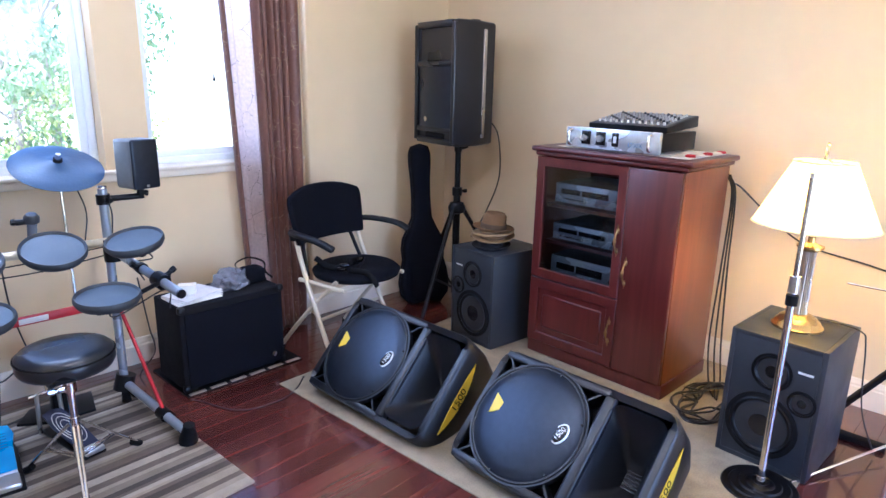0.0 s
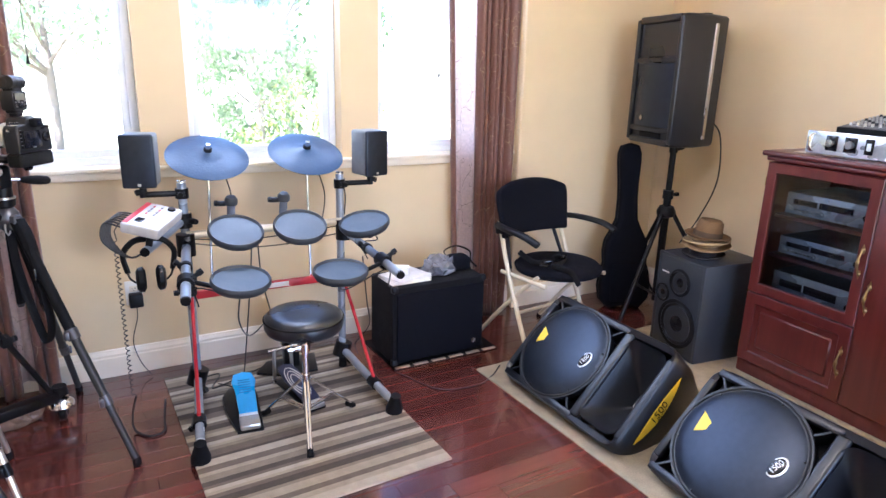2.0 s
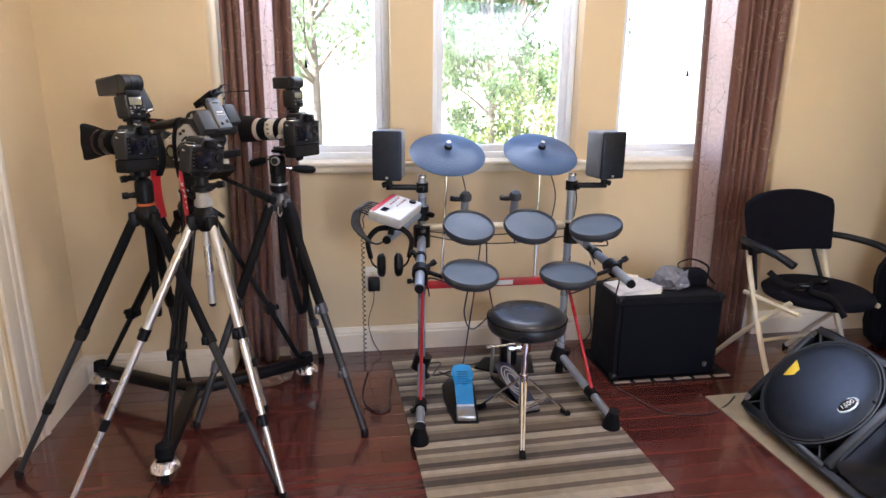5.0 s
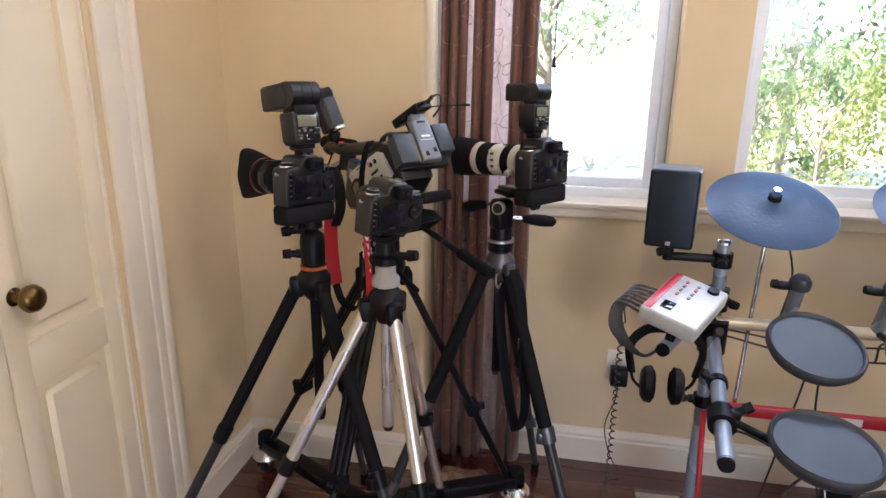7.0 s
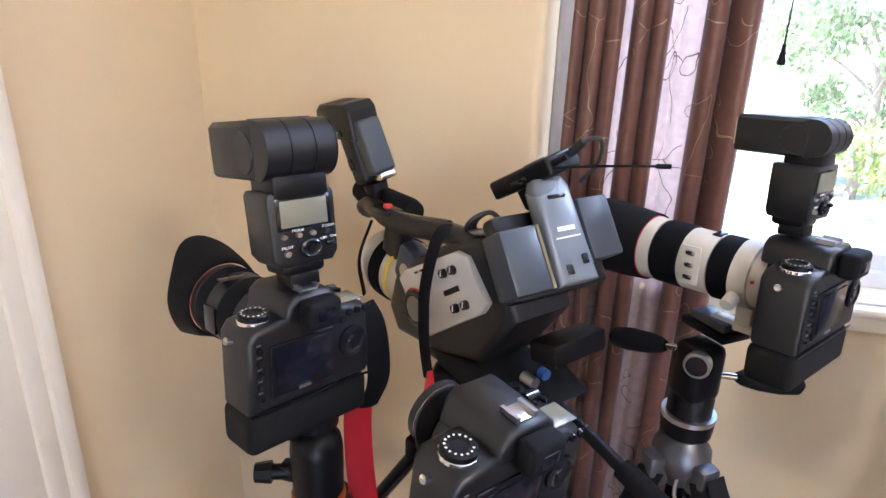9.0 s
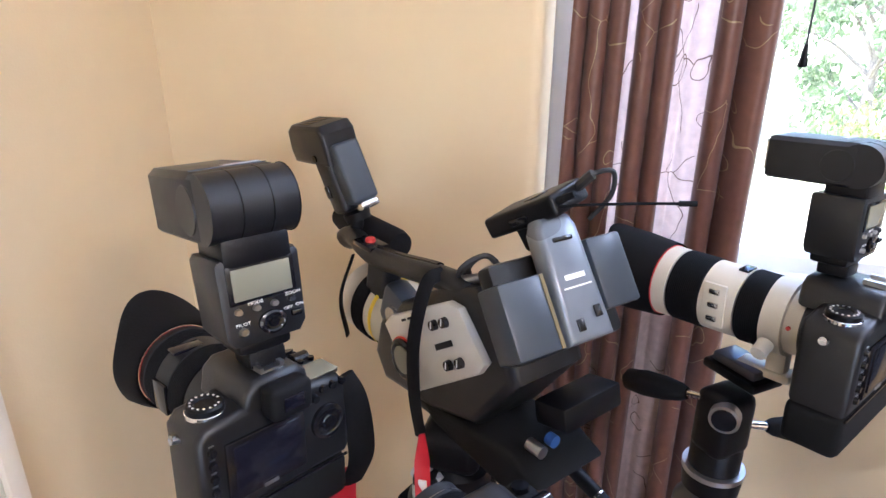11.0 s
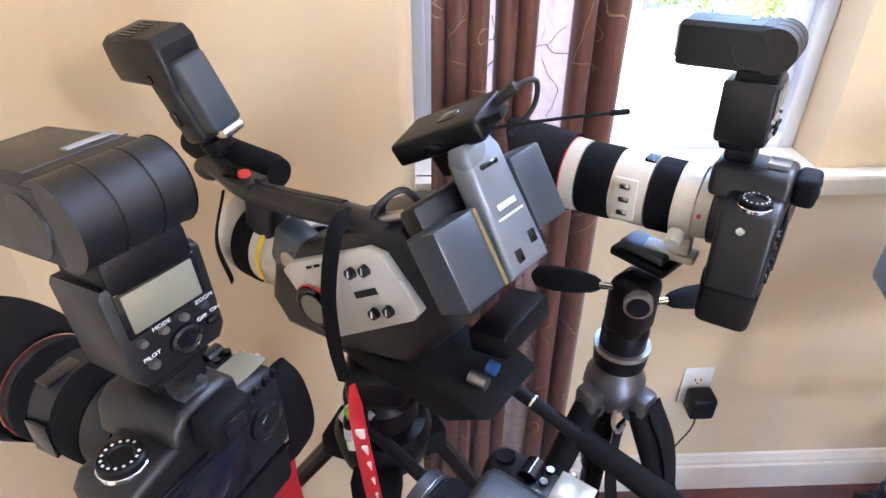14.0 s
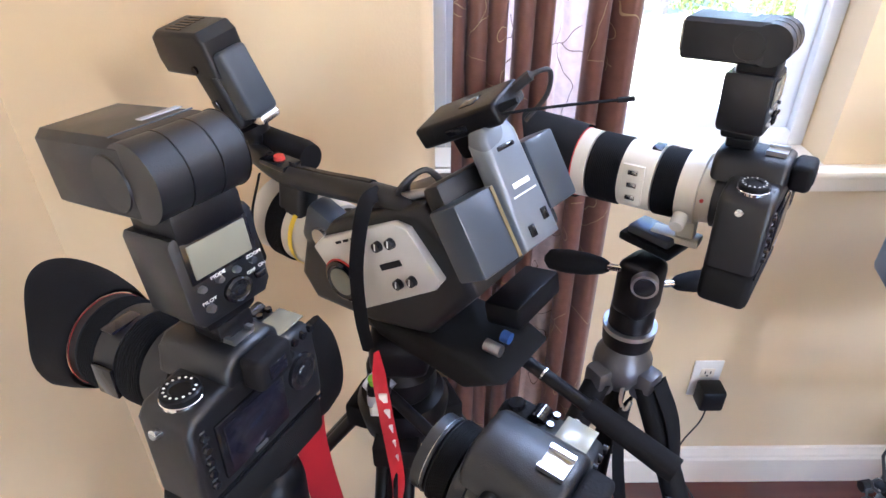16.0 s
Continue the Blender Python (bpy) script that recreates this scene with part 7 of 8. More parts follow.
part("legend_bar", moved(bx(B(), (0.0, -0.0325, -0.012), (0.042, 0.001, 0.002)), RM), WHITE, bp0)
part("battery", moved(bx(B(), (-0.070, -0.004, -0.03), (0.066, 0.045, 0.088), 0.004), RM), BATT, bp0, "grey battery pack")
part("battery_label", moved(bx(B(), (-0.042, -0.027, -0.03), (0.005, 0.001, 0.086)), RM), paint("gold_edge", (0.16, 0.12, 0.05), 0.4), bp0)
part("battery", moved(bx(B(), (0.067, -0.004, -0.005), (0.056, 0.045, 0.088), 0.004), RM), BATT, bp0, "grey battery pack")
part("adapter_base", moved(bx(B(), (0, 0.022, -0.02), (0.17, 0.03, 0.12), 0.008), RM), CAM, cb)
# wireless receiver with its aerial
WM = placed(0.0318, -0.0468, 0.1755, -29.14, -10.43, 7.99, 0.9054)
wr = part("wireless_receiver", moved(bx(B(), (0, 0, 0.006), (0.062, 0.115, 0.026), 0.005, seg=3), WM), BLACK, cb, "black wireless receiver with an aerial")
part("receiver_window", moved(bx(B(), (0.0, -0.01, 0.0195), (0.02, 0.022, 0.002), 0.001), WM), SCREEN, wr)
part("receiver_clip", moved(bx(B(), (-0.0315, 0.0, 0.004), (0.002, 0.03, 0.008), 0.001), WM), BLACK_GLOSS, wr)
part("aerial_boot", moved(tube(B(), (-0.02, -0.056, 0.008), (-0.016, -0.078, 0.009), 0.005, 0.0035, 10), WM), BLACK_MATTE, wr)
wpart("aerial", sweep(B(), smooth_line([(-0.556, 2.955, 1.287), (-0.52, 2.957, 1.292), (-0.47, 2.962, 1.296), (-0.435, 2.965, 1.298)], 6), 0.0016, 6), BLACK_MATTE, wr)
wpart("aerial_tip", tube(B(), (-0.436, 2.965, 1.298), (-0.420, 2.967, 1.2985), 0.0028, seg=8), BLACK_MATTE, wr)
part("jack_loop", moved(sweep(B(), smooth_line([(0.02, -0.056, 0.01), (0.026, -0.08, 0.016), (0.042, -0.09, 0.008), (0.04, -0.075, -0.015), (0.025, -0.045, -0.03)], 8), [0.006] * 8 + [0.0028] * 25, 8), WM), CABLE, wr)
part("receiver_mount", moved(bx(B(), (0, 0.0, -0.02), (0.04, 0.05, 0.035), 0.006), WM), BLACK, cb)
for k in range(3):
    part("signal_lead", sweep(B(), smooth_line([(-0.03 + 0.01 * k, 0.0, 0.085), (-0.045 + 0.006 * k, -0.015, 0.12), (-0.02, -0.03, 0.135), (-0.01, -0.05, 0.11), (-0.02 + 0.01 * k, -0.06, 0.08)], 6), 0.003, 6), CABLE, cb)
part("plug", tube(B(), (-0.04, -0.01, 0.105), (-0.025, -0.045, 0.118), 0.006, 0.005, 12), STEEL, cb)
# shoulder pad, rear sockets, base plate, hand strap
part("shoulder_pad", moved(prism(B(), [(-0.10, -0.11), (0.03, -0.098), (0.06, -0.07), (-0.11, -0.058), (-0.15, -0.075)], -0.05, 0.055, Matrix(((0, 0, 1, 0), (1, 0, 0, 0), (0, 1, 0, 0), (0, 0, 0, 1))), 0.01, 3), Matrix.Identity(4)), CAM_GRIP, cb)
part("rear_bracket", moved(bx(B(), (0, 0, 0), (0.09, 0.045, 0.028), 0.004), Matrix.Translation((0.04, -0.118, -0.022)) @ Matrix.Rotation(radians(-12), 4, "X")), BLACK, cb)
part("socket", tube(B(), (-0.03, -0.115, -0.045), (-0.03, -0.135, -0.045), 0.007, seg=20), STEEL, cb)
part("blue_ring", tube(B(), (-0.012, -0.125, -0.04), (-0.012, -0.135, -0.04), 0.007, seg=20), paint("blue_ring", (0.02, 0.06, 0.20), 0.4), cb)
part("neck_strap", sweep(B(), smooth_line([(-0.045, 0.012, 0.108), (-0.066, 0.016, 0.098), (-0.080, 0.022, 0.03), (-0.078, 0.025, -0.045), (-0.066, 0.03, -0.11)], 6), 0.008, 8, 0.2), BLACK_MATTE, cb)
part("front_strap", sweep(B(), smooth_line([(-0.04, 0.225, 0.06), (-0.06, 0.23, 0.0), (-0.055, 0.225, -0.06)], 6), 0.008, 8, 0.2), BLACK_MATTE, cb)
rs_ = wpart("red_strap", sweep(B(), smooth_line([(-0.676, 2.925, 1.02), (-0.674, 2.918, 0.985), (-0.667, 2.90, 0.94), (-0.656, 2.88, 0.852), (-0.66, 2.88, 0.80)], 8), [min(0.010, 0.004 + 0.0008 * k) for k in range(33)], 8, 0.14), RED, cb, "red strap with white lettering")
for k in range(5):
    wpart("strap_letter", bx(B(), (0, 0, 0), (0.010, 0.003, 0.014), 0.001, Matrix.Translation((-0.670 + 0.0026 * k, 2.906 - 0.0046 * k, 0.965 - 0.021 * k))), WHITE, rs_)



# ---------------- tripods ----------------
def leg_sections(t, a, f, r, mats, cuts, lock):
    """A telescopic leg from a down to the foot f: sections, locks, rubber foot."""
    a, f = Vector(a), Vector(f)
    d = (f - a).normalized()
    us = [0.0] + list(cuts) + [1.0]
    for k in range(len(us) - 1):
        rr_ = r * (0.82 ** k)
        p, q = a.lerp(f, us[k]), a.lerp(f, us[k + 1])
        wpart("leg_section", tube(B(), p, q, rr_, seg=14), mats[min(k, len(mats) - 1)], t)
        if k < len(us) - 2:
            lk = tube(B(), q - d * 0.02, q + d * 0.02, rr_ * 1.22, rr_ * 1.15, 14)
            o = d.cross(Vector((0, 0, 1))).normalized()
            bx(lk, (0, 0, 0), (0.018, 0.022, 0.03), 0.005, Matrix.Translation(q + o * rr_ * 1.3))
            wpart("leg_lock", lk, lock, t)
    wpart("rubber_foot", lathe(B(), [(0, 0.0), (0.012, 0.001), (0.015, 0.008), (0.013, 0.03), (0.008, 0.036)], 14, pose(f.x, f.y, 0.0)), BLACK_MATTE, t)


def tripod(name, label, apex, feet, r, mats, cuts, lock, column, crown):
    ax, ay, az = apex
    t = thing(name, pose(ax, ay, 0), label, "tripod", "tripods")
    cr = lathe(B(), [(0.018, -0.06), (0.03, -0.045), (0.042, -0.02), (0.04, 0.0), (0.026, 0.018), (0.02, 0.026)], 22, pose(*apex))
    wpart("crown", cr, crown, t)
    for f in feet:
        d = Vector((f[0] - ax, f[1] - ay, 0)).normalized()
        top = Vector(apex) + d * 0.042 + Vector((0, 0, -0.028))
        wpart("leg_hinge", bx(B(), (0, 0, 0), (0.034, 0.034, 0.05), 0.008, Matrix.Translation(top) @ Matrix.Rotation(math.atan2(d.y, d.x), 4, "Z")), crown, t)
        leg_sections(t, top, (f[0], f[1], 0.02), r, mats, cuts, lock)
    z0, z1 = column
    wpart("centre_column", tube(B(), (ax, ay, z0), (ax, ay, z1), 0.013, seg=14), mats[0], t)
    wpart("column_hook", tube(B(), (ax, ay, z0 - 0.012), (ax, ay, z0), 0.010, 0.013, 12), lock, t)
    return t


CARBON = paint("dark_tripod_tube", (0.028, 0.029, 0.031), 0.38, 0.2, vary=0.12)
ALU = paint("silver_tripod_tube", (0.68, 0.66, 0.62), 0.28, 0.85, vary=0.04)
GUN = paint("gunmetal", (0.11, 0.11, 0.12), 0.34, 0.7, vary=0.06)

tA = tripod("tripod", "black three-section camera tripod with ball head", (-0.765, 2.782, 0.90), ((-1.225, 2.60), (-0.335, 2.40), (-0.80, 3.22)), 0.0165, [BLACK_MATTE, CARBON, CARBON], (0.45, 0.74), BLACK, (0.52, 0.95), BLACK)
wpart("ball_head", lathe(B(), [(0.022, 0.925), (0.029, 0.93), (0.03, 0.985), (0.028, 1.0), (0.02, 1.008), (0.014, 1.012), (0.02, 1.016), (0.026, 1.02), (0.026, 1.043)], 28, pose(-0.765, 2.782, 0)), BLACK, tA)
wpart("head_ring", tube(B(), (-0.765, 2.782, 0.918), (-0.765, 2.782, 0.926), 0.031, seg=28), paint("orange_ring", (0.45, 0.10, 0.02), 0.4), tA)
wpart("head_knob", clamp((-0.765, 2.782, 0.955), 0.012, 0.02, (0, 0, 1), (-0.05, -0.02, 0)), BLACK, tA)
wpart("plate_knob", clamp((-0.765, 2.782, 1.018), 0.012, 0.012, (0, 0, 1), (-0.045, -0.03, -0.004)), BLACK, tA)

tC = tripod("tripod", "silver aluminium camera tripod with small head", (-0.545, 2.645, 0.915), ((-0.985, 2.40), (-0.315, 2.35), (-0.44, 2.95)), 0.0145, [ALU, ALU, ALU], (0.40, 0.72), BLACK, (0.60, 1.0), BLACK)
wpart("column_collar", lathe(B(), [(0.02, 0.935), (0.03, 0.94), (0.03, 0.955), (0.022, 0.965), (0.022, 0.985)], 24, pose(-0.545, 2.645, 0)), paint("collar_grey", (0.30, 0.29, 0.27), 0.4), tC)
wpart("pan_head", lathe(B(), [(0.022, 0.985), (0.034, 0.99), (0.034, 1.004), (0.022, 1.01), (0.02, 1.035), (0.03, 1.04), (0.032, 1.052)], 24, pose(-0.545, 2.645, 0)), BLACK, tC)
wpart("head_lever", clamp((-0.545, 2.645, 1.0), 0.012, 0.02, (0, 0, 1), (0.055, -0.01, 0.01)), BLACK, tC)
wpart("camera_plate", bx(B(), (-0.536, 2.664, 1.0535), (0.07, 0.07, 0.006), 0.002), BLACK, tC)

tD = tripod("tripod", "dark grey camera tripod with three-way head and strap", (-0.342, 3.062, 0.885), ((-0.035, 2.70), (-0.69, 2.85), (-0.22, 3.40)), 0.0185, [BLACK_MATTE, CARBON, CARBON], (0.46, 0.74), GUN, (0.55, 0.94), GUN)
wpart("head_base", lathe(B(), [(0.026, 0.905), (0.034, 0.912), (0.036, 0.935), (0.03, 0.94), (0.03, 0.97), (0.024, 0.985)], 28, pose(-0.342, 3.062, 0)), BLACK, tD)
wpart("head_ring", tube(B(), (-0.342, 3.062, 0.936), (-0.342, 3.062, 0.943), 0.0365, seg=30), STEEL, tD)
wpart("head_body", bx(B(), (0, 0, 0), (0.056, 0.05, 0.085), 0.014, Matrix.Translation((-0.342, 3.058, 1.01)) @ Matrix.Rotation(radians(40), 4, "Z"), 3), BLACK, tD)
wpart("head_badge", tube(B(), (-0.345, 3.035, 1.033), (-0.349, 3.022, 1.033), 0.017, seg=26), STEEL, tD, "round silver badge")
wpart("badge_face", tube(B(), (-0.349, 3.0225, 1.033), (-0.3495, 3.0205, 1.033), 0.0135, seg=26), BLACK_GLOSS, tD)
wpart("quick_plate", bx(B(), (0, 0, 0), (0.05, 0.075, 0.012), 0.003, Matrix.Translation((-0.325, 3.085, 1.064)) @ Matrix.Rotation(radians(40), 4, "Z")), BLACK, tD)
wpart("plate_top", bx(B(), (0, 0, 0), (0.038, 0.06, 0.012), 0.003, Matrix.Translation((-0.325, 3.085, 1.0755)) @ Matrix.Rotation(radians(40), 4, "Z")), GUN, tD)
for a, b in (((-0.355, 3.045, 1.043), (-0.451, 3.119, 1.011)), ((-0.325, 3.07, 1.0), (-0.20, 3.104, 0.986))):
    a, b = Vector(a), Vector(b)
    wpart("handle_rod", tube(B(), a, a.lerp(b, 0.35), 0.005, seg=10), CHROME, tD)
    g = lathe(B(), [(0.007, 0.0), (0.011, 0.008), (0.015, 0.03), (0.0165, 0.06), (0.014, 0.085), (0.006, 0.093), (0, 0.094)], 18, up_m(a.lerp(b, 0.3), b - a))
    wpart("grip_handle", g, BLACK_MATTE, tD)
wpart("carry_strap", sweep(B(), smooth_line([(-0.30, 3.02, 0.87), (-0.275, 2.99, 0.80), (-0.26, 2.965, 0.66), (-0.25, 2.95, 0.5), (-0.27, 2.97, 0.42), (-0.30, 3.0, 0.52), (-0.33, 3.03, 0.7), (-0.335, 3.03, 0.82)], 8), 0.017, 8, 0.15), BLACK_MATTE, tD)
wpart("strap_buckle", bx(B(), (0, 0, 0), (0.042, 0.012, 0.05), 0.004, Matrix.Translation((-0.262, 2.965, 0.68)) @ Matrix.Rotation(radians(35), 4, "Z")), BLACK_GLOSS, tD)
wpart("hook", sweep(B(), smooth_line([(-0.345, 3.03, 0.86), (-0.347, 3.025, 0.83), (-0.34, 3.02, 0.815), (-0.333, 3.02, 0.83)], 6), 0.003, 6), STEEL, tD)

# the heavy video tripod on its dolly
tB = thing("video_tripod", pose(-0.70, 2.99, 0), "heavy black video tripod with fluid head on a dolly", "tripod", "tripods")
HB = Vector((-0.655, 3.0, 0.86))
WH = ((-1.15, 3.20), (-0.275, 3.17), (-0.715, 2.50))
wpart("bowl", lathe(B(), [(0.03, 0.80), (0.055, 0.83), (0.062, 0.87), (0.055, 0.885), (0.035, 0.89)], 28, pose(HB.x, HB.y, 0)), BLACK, tB)
wpart("fluid_head", bx(lathe(B(), [(0.036, 0.885), (0.046, 0.9), (0.046, 0.93), (0.03, 0.945)], 28, pose(HB.x, HB.y, 0)), (HB.x, HB.y, 0.965), (0.075, 0.085, 0.06), 0.016, None, 3), BLACK, tB)
wpart("head_plate", bx(B(), (0, 0, 0), (0.075, 0.15, 0.02), 0.004, Matrix.Translation((-0.632, 3.0, 1.003)) @ Matrix.Rotation(radians(52.3), 4, "Z")), BLACK, tB)
wpart("bubble_level", tube(B(), (-0.685, 2.95, 0.945), (-0.687, 2.948, 0.955), 0.0065, 0.006, 16), paint("level_green", (0.25, 0.6, 0.05), 0.2), tB, "green bubble level")
wpart("level_arm", bx(B(), (-0.68, 2.955, 0.935), (0.03, 0.03, 0.018), 0.006), BLACK, tB)
pa0, pa1 = Vector((-0.548, 3.012, 0.975)), Vector((-0.342, 2.843, 0.913))
wpart("pan_bar", tube(B(), pa0, pa0.lerp(pa1, 0.62), 0.0085, seg=14), BLACK, tB)
wpart("pan_bar_ring", tube(B(), pa0.lerp(pa1, 0.34), pa0.lerp(pa1, 0.35), 0.0092, seg=14), CHROME, tB)
wpart("pan_grip", tube(B(), pa0.lerp(pa1, 0.58), pa1, 0.0135, 0.0155, 16), BLACK_MATTE, tB)
pb0, pb1 = Vector((-0.68, 2.96, 0.93)), Vector((-0.52, 2.83, 0.86))
wpart("pan_bar", tube(B(), pb0, pb1, 0.008, seg=14), BLACK, tB)
wpart("bar_clamp", clamp(pb0, 0.016, 0.03, (pb1 - pb0), (0.0, -0.02, -0.02)), SILVER, tB)
for k, (wx, wy) in enumerate(WH):
    d = Vector((wx - HB.x, wy - HB.y, 0)).normalized()
    o = d.cross(Vector((0, 0, 1)))
    top, bot = HB + d * 0.06 + Vector((0, 0, -0.03)), Vector((wx, wy, 0.13)) - d * 0.03
    for s in (-0.017, 0.0, 0.017):
        wpart("leg_tube", tube(B(), top + o * s, top.lerp(bot, 0.62 if s else 1.0) + o * s, 0.0095 if s else 0.011, seg=12), BLACK, tB)
    wpart("leg_bracket", bx(B(), (0, 0, 0), (0.06, 0.035, 0.04), 0.006, Matrix.Translation(top.lerp(bot, 0.62)) @ Matrix.Rotation(math.atan2(o.y, o.x), 4, "Z")), BLACK_MATTE, tB)
    wpart("leg_bracket", bx(B(), (0, 0, 0), (0.06, 0.035, 0.04), 0.006, Matrix.Translation(top) @ Matrix.Rotation(math.atan2(o.y, o.x), 4, "Z")), BLACK_MATTE, tB)
    wpart("leg_lock", clamp(top.lerp(bot, 0.62), 0.012, 0.03, o, (0.03 * d.x, 0.03 * d.y, 0.0)), BLACK, tB)
dol = thing("tripod_dolly", pose(-0.715, 2.96, 0), "black and chrome tripod dolly on three castors", "dolly")
wpart("centre_plate", prism(B(), [(0.07 * math.cos(radians(60 * k)), 0.07 * math.sin(radians(60 * k))) for k in range(6)], 0.10, 0.116, pose(-0.715, 2.96, 0), 0.004), GUN, dol)
for wx, wy in WH:
    c, w = Vector((-0.715, 2.96, 0.112)), Vector((wx, wy, 0.112))
    d = (w - c).normalized()
    wpart("arm", bx(B(), (0, 0, 0), ((w - c).length, 0.052, 0.042), 0.008, Matrix.Translation((c + w) / 2) @ Matrix.Rotation(math.atan2(d.y, d.x), 4, "Z")), BLACK, dol)
    cst = wpart("castor", bx(bx(lathe(B(), [(0.05, 0.066), (0.046, 0.08), (0.036, 0.089), (0.03, 0.092), (0.03, 0.10), (0, 0.10)], 22, pose(wx, wy, 0)), (wx - 0.021, wy, 0.062), (0.004, 0.075, 0.06), 0.002), (wx + 0.021, wy, 0.062), (0.004, 0.075, 0.06), 0.002), CHROME, dol, "chrome castor fork")
    wpart("wheel", lathe(B(), [(0.0, -0.014), (0.034, -0.014), (0.041, -0.009), (0.041, 0.009), (0.034, 0.014), (0, 0.014)], 30, pose(wx, wy, 0.041, 0, 90, 0)), BLACK_MATTE, cst)
    wpart("brake_lever", bx(B(), (0, 0, 0), (0.02, 0.06, 0.006), 0.002, Matrix.Translation((wx, wy - 0.035, 0.085)) @ Matrix.Rotation(radians(25), 4, "X")), CHROME, cst)
    wpart("foot_cup", tube(B(), (wx, wy, 0.112), (wx, wy, 0.15), 0.03, 0.026, 18), BLACK_MATTE, dol)

# the first camera's red neck strap, hanging below it
ns = thing("neck_strap", pose(-0.70, 2.845, 1.03), "red and black camera neck strap hanging down", "strap")
wpart("webbing", sweep(B(), smooth_line([(-0.735, 2.835, 1.03), (-0.74, 2.84, 0.98), (-0.738, 2.84, 0.92), (-0.73, 2.835, 0.86)], 8), 0.018, 8, 0.1), RED, ns, "wide red webbing")
wpart("black_end", sweep(B(), smooth_line([(-0.73, 2.835, 0.86), (-0.71, 2.825, 0.82), (-0.67, 2.81, 0.81), (-0.655, 2.80, 0.86), (-0.65, 2.80, 0.96)], 8), 0.010, 8, 0.2), BLACK_MATTE, ns)
# the padded side band along the body
wpart("side_band", sweep(B(), smooth_line([(-0.718, 2.812, 1.155), (-0.709, 2.818, 1.13), (-0.706, 2.824, 1.09), (-0.711, 2.834, 1.05), (-0.728, 2.845, 1.01)], 8), 0.014, 10, 0.3), BLACK_MATTE, ns)
# a dusty clear bag under the curtain by the dolly
cbag = thing("plastic_cover", pose(-0.46, 3.22, 0.0), "brown translucent plastic cover crumpled on the floor", "bag")
bmg = B()
bmesh.ops.create_icosphere(bmg, subdivisions=3, radius=1.0)
for v in bmg.verts:
    k = noise.noise(v.co * 2.1) * 0.5 + noise.noise(v.co * 5.3) * 0.2
    v.co = Vector((v.co.x * 0.11, v.co.y * 0.07, max(v.co.z, -0.5) * 0.05 + 0.025)) * (1 + 0.7 * k)
    v.co.z = max(v.co.z, 0.001)
BRPL = paint("brown_film", (0.20, 0.12, 0.08), 0.25, vary=0.3, grain=40)
part("film", bmg, BRPL, cbag, angle=15)


# ---------------- garden beyond the windows ----------------
def leafy(name, dark, light):
    mt = bpy.data.materials.new(name)
    mt.use_nodes = True
    n, l = mt.node_tree.nodes, mt.node_tree.links
    p = n["Principled BSDF"]
    g = n.new("ShaderNodeNewGeometry")
    r = n.new("ShaderNodeValToRGB")
    r.color_ramp.elements[0].color, r.color_ramp.elements[1].color = (*dark, 1), (*light, 1)
    l.new(g.outputs["Random Per Island"], r.inputs["Fac"])
    l.new(r.outputs["Color"], p.inputs["Base Color"])
    p.inputs["Roughness"].default_value = 0.5
    tl, mx = n.new("ShaderNodeBsdfTranslucent"), n.new("ShaderNodeMixShader")
    l.new(r.outputs["Color"], tl.inputs["Color"])
    mx.inputs[0].default_value = 0.4
    l.new(p.outputs[0], mx.inputs[1])
    l.new(tl.outputs[0], mx.inputs[2])
    l.new(mx.outputs[0], n["Material Output"].inputs["Surface"])
    return mt


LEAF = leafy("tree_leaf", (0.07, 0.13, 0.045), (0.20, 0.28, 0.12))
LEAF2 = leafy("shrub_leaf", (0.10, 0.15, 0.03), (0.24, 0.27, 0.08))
# lighter leaf tones: outdoor glare is painted into this tree's colour
LEAF_GLARE = leafy("glare_leaf", (0.16, 0.24, 0.11), (0.36, 0.42, 0.26))
BARK = paint("bark", (0.17, 0.14, 0.11), 0.9, vary=0.3, grain=30, bump=0.9, bump_scale=60)
# lawn paled so that its colour carries the outdoor glare
LAWN = paint("lawn", (0.30, 0.30, 0.17), 0.95, vary=0.4, grain=3, bump=0.6, bump_scale=60)
solid("ground", bx(B(), (0, 0, -0.75), (3000, 3000, 0.2)), LAWN, "green lawn around the house, paled for the glare outside", "ground", None, "structure")


# made-up bright slab that reflects sun, so the left window reads white
solid("assumed_slab", bx(B(), (-2.0, 7.2, -0.645), (6.4, 6.6, 0.03), 0.006), paint("whitening_slab", (0.55, 0.53, 0.48), 0.9, vary=0.12, grain=20, bump=0.5, bump_scale=120), "assumed pale slab outside, added to whiten the window view", "pavement", None, "structure")


def leaves(rnd, blobs, count, size):
    """Many small folded leaf cards scattered in uneven clumps."""
    vs, fs = [], []
    for _ in range(count):
        c, r = rnd.choice(blobs)
        d = Vector((rnd.gauss(0, 1), rnd.gauss(0, 1), rnd.gauss(0, 1))).normalized() * r * rnd.random() ** 0.45
        p = Vector(c) + d
        q = Euler((rnd.uniform(0, 6), rnd.uniform(0, 6), rnd.uniform(0, 6))).to_matrix()
        s = size * rnd.uniform(0.6, 1.4)
        k = len(vs)
        for x, y, z in ((-0.5, 0, 0), (0, -0.28, 0.1), (0.5, 0, 0), (0, 0.28, 0.1)):
            vs.append(p + q @ Vector((x * s, y * s, z * s)))
        fs += [(k, k + 1, k + 2), (k, k + 2, k + 3)]
    return vs, fs


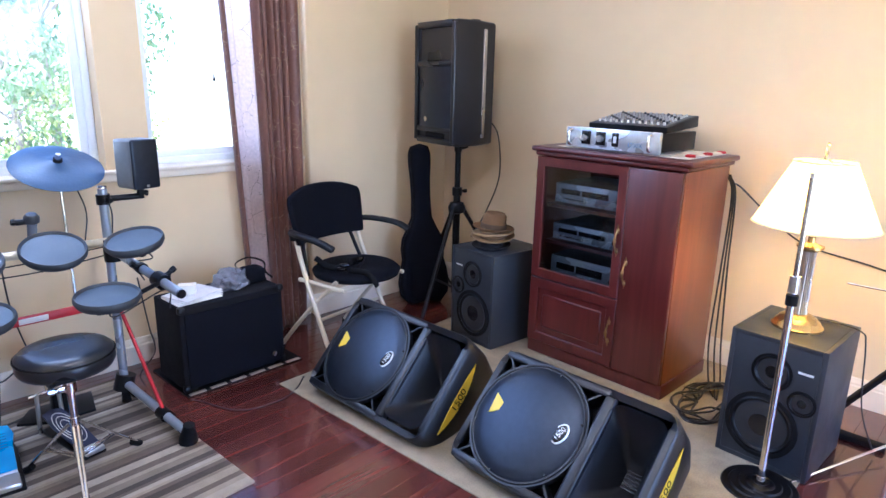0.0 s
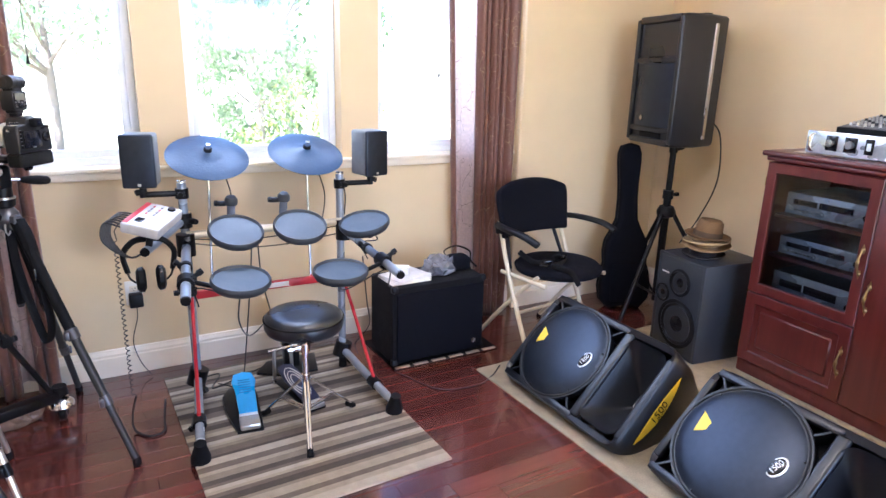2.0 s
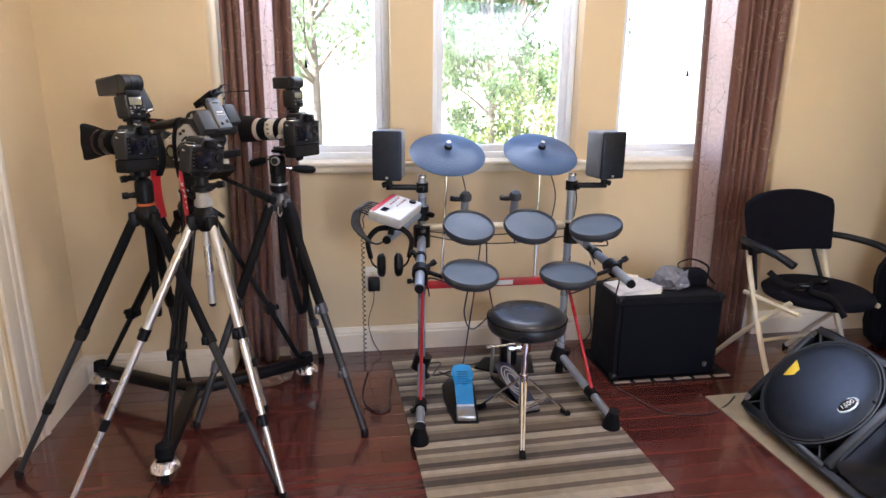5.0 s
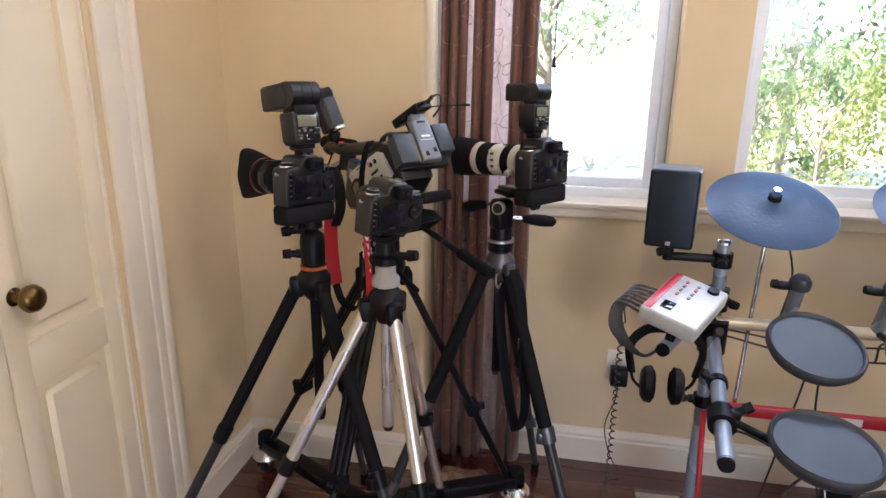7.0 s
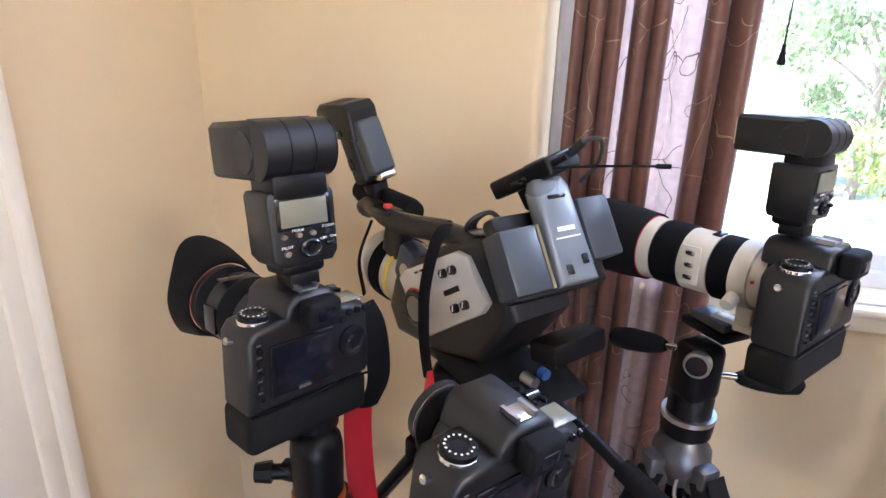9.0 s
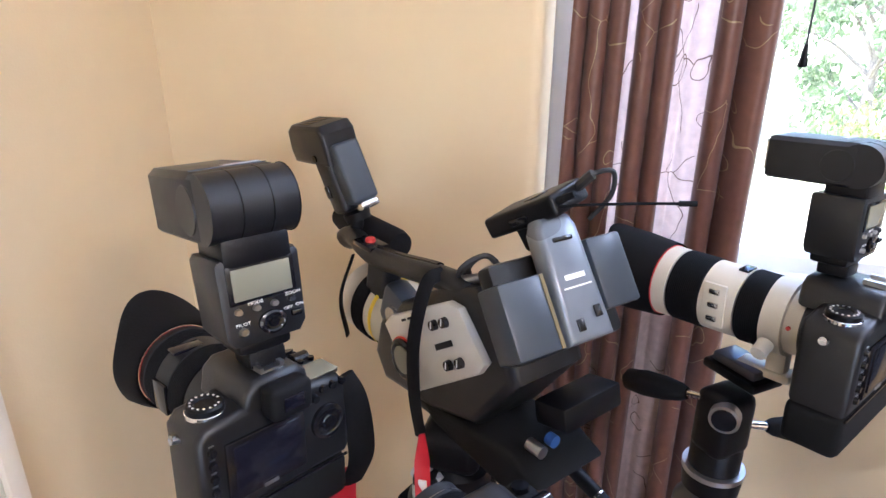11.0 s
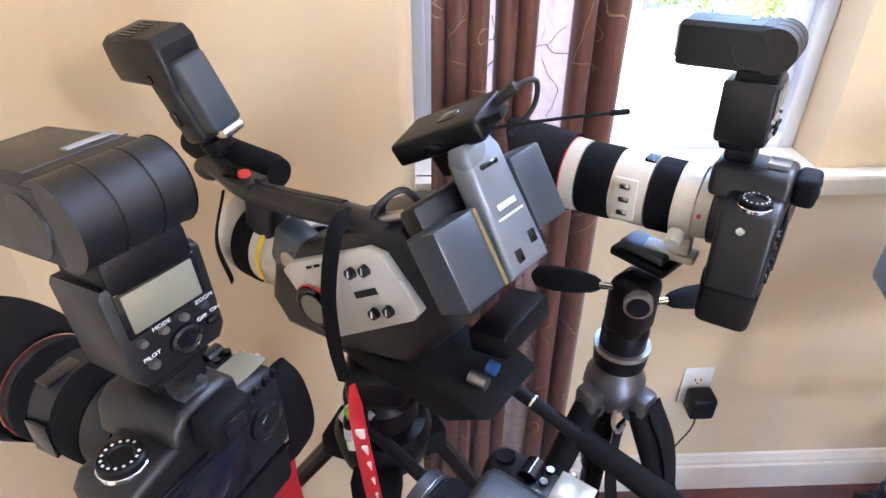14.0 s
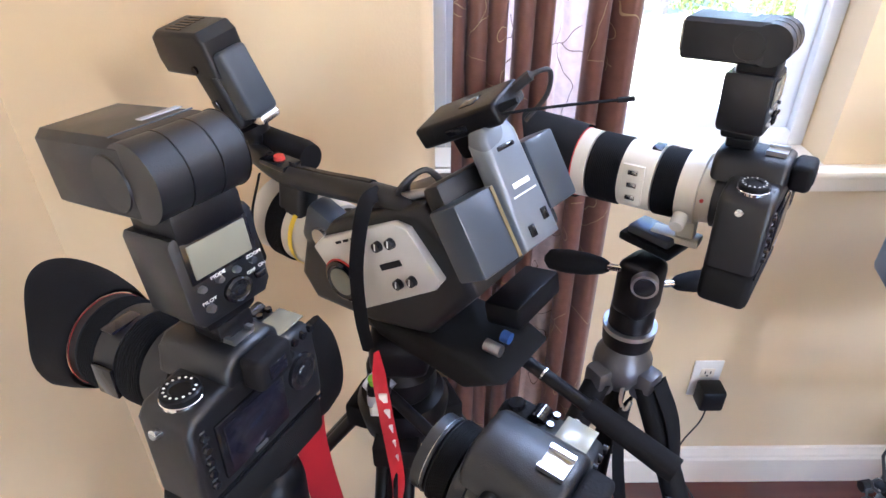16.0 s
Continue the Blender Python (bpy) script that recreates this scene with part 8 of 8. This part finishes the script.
def tree(x, y, z, h, spread, seed, leaf, label, size, count, low=0.12):
    rnd = random.Random(seed)
    t = thing("tree", pose(x, y, z), label, "tree", "garden trees")
    bm = B()
    sweep(bm, [(0.06 * h * math.sin(k) * 0.1, 0, h * 0.8 * k / 6) for k in range(7)], [0.045 * h * (1 - k / 8) * 0.35 for k in range(7)], 10)
    blobs = []
    for k in range(20):
        a, u = rnd.uniform(0, 6.3), rnd.uniform(low, 1.0)
        rr_ = spread * (1.0 - 0.6 * abs(u - 0.4)) * rnd.uniform(0.5, 1.0)
        e = Vector((rr_ * math.cos(a), rr_ * math.sin(a), h * u))
        sweep(bm, smooth_line([(0, 0, h * u * 0.7), e * 0.5 + Vector((0, 0, h * u * 0.4)), e], 4), [0.006 * h * (1 - q / 10) for q in range(9)], 6)
        blobs.append((e, spread * rnd.uniform(0.28, 0.5)))
    part("trunk", bm, BARK, t)
    vs, fs = leaves(rnd, blobs, count, size)
    me = bpy.data.meshes.new("crown")
    me.from_pydata(vs, [], fs)
    me.materials.append(leaf)
    cr = new("crown", me)
    cr.parent = t


tree(3.4, 13.0, -0.65, 6.0, 2.0, 1, LEAF, "leafy green garden tree outside the window", 0.12, 9000, 0.3)
tree(2.5, 11.5, -0.65, 5.0, 1.1, 7, LEAF, "slim leafy green tree outside the window", 0.11, 6000)
tree(-0.6, 14.0, -0.65, 6.6, 2.2, 3, LEAF_GLARE, "leafy garden tree, its leaves paled for the glare outside", 0.13, 8000, 0.36)
tree(2.9, 9.9, -0.65, 2.1, 0.9, 4, LEAF2, "pale yellow-green shrub outside the window", 0.07, 3600)

# ---------------- floor planks, last ----------------
floor = solid("floor", bx(B(), ((LX + RX) / 2, (BY + WY) / 2, -0.06), (RX - LX + 0.4, WY - BY + 0.4, 0.1)), PLANK, "glossy red cherry hardwood plank floor", "floor", None, "structure")
rnd, PW = random.Random(11), 0.083
protos = []
for L in (0.55, 0.8, 1.05, 1.3):
    bm = bx(B(), (0, 0, -0.005), (L - 0.0012, PW - 0.0012, 0.0099), 0.0011, seg=1)
    protos.append((L, finish(bm, "plank", PLANK, 30)))
made, rest = 0, bmesh.new()
y = WY - 0.03
while y > BY:
    x = LX - rnd.uniform(0, 0.7)
    while x < RX:
        L, me = rnd.choice(protos)
        xa, xb = max(x, LX - 0.15), min(x + L, RX + 0.15)
        if xb - xa > 0.02:
            cut = xb - xa < L - 0.001
            if y > 1.1 and x < 2.6 and made < 290:
                if cut:
                    me = finish(bx(B(), (0, 0, -0.005), (xb - xa - 0.0012, PW - 0.0012, 0.0099), 0.0011, seg=1), "plank", PLANK, 30)
                ob = new("plank", me)
                ob.parent = floor
                ob.location = ((xa + xb) / 2, y, 0.0)
                made += 1
            else:
                bx(rest, ((xa + xb) / 2, y, -0.005), (xb - xa - 0.0012, PW - 0.0012, 0.0099))
        x += L
    y -= PW
ob = part("plank_field", rest, wood("cherry_plank_field", (0.066, 0.0145, 0.0115), (0.125, 0.031, 0.024), axis=0, rough=0.2, coat=0.9), floor)
ob["kind"] = "stuff"
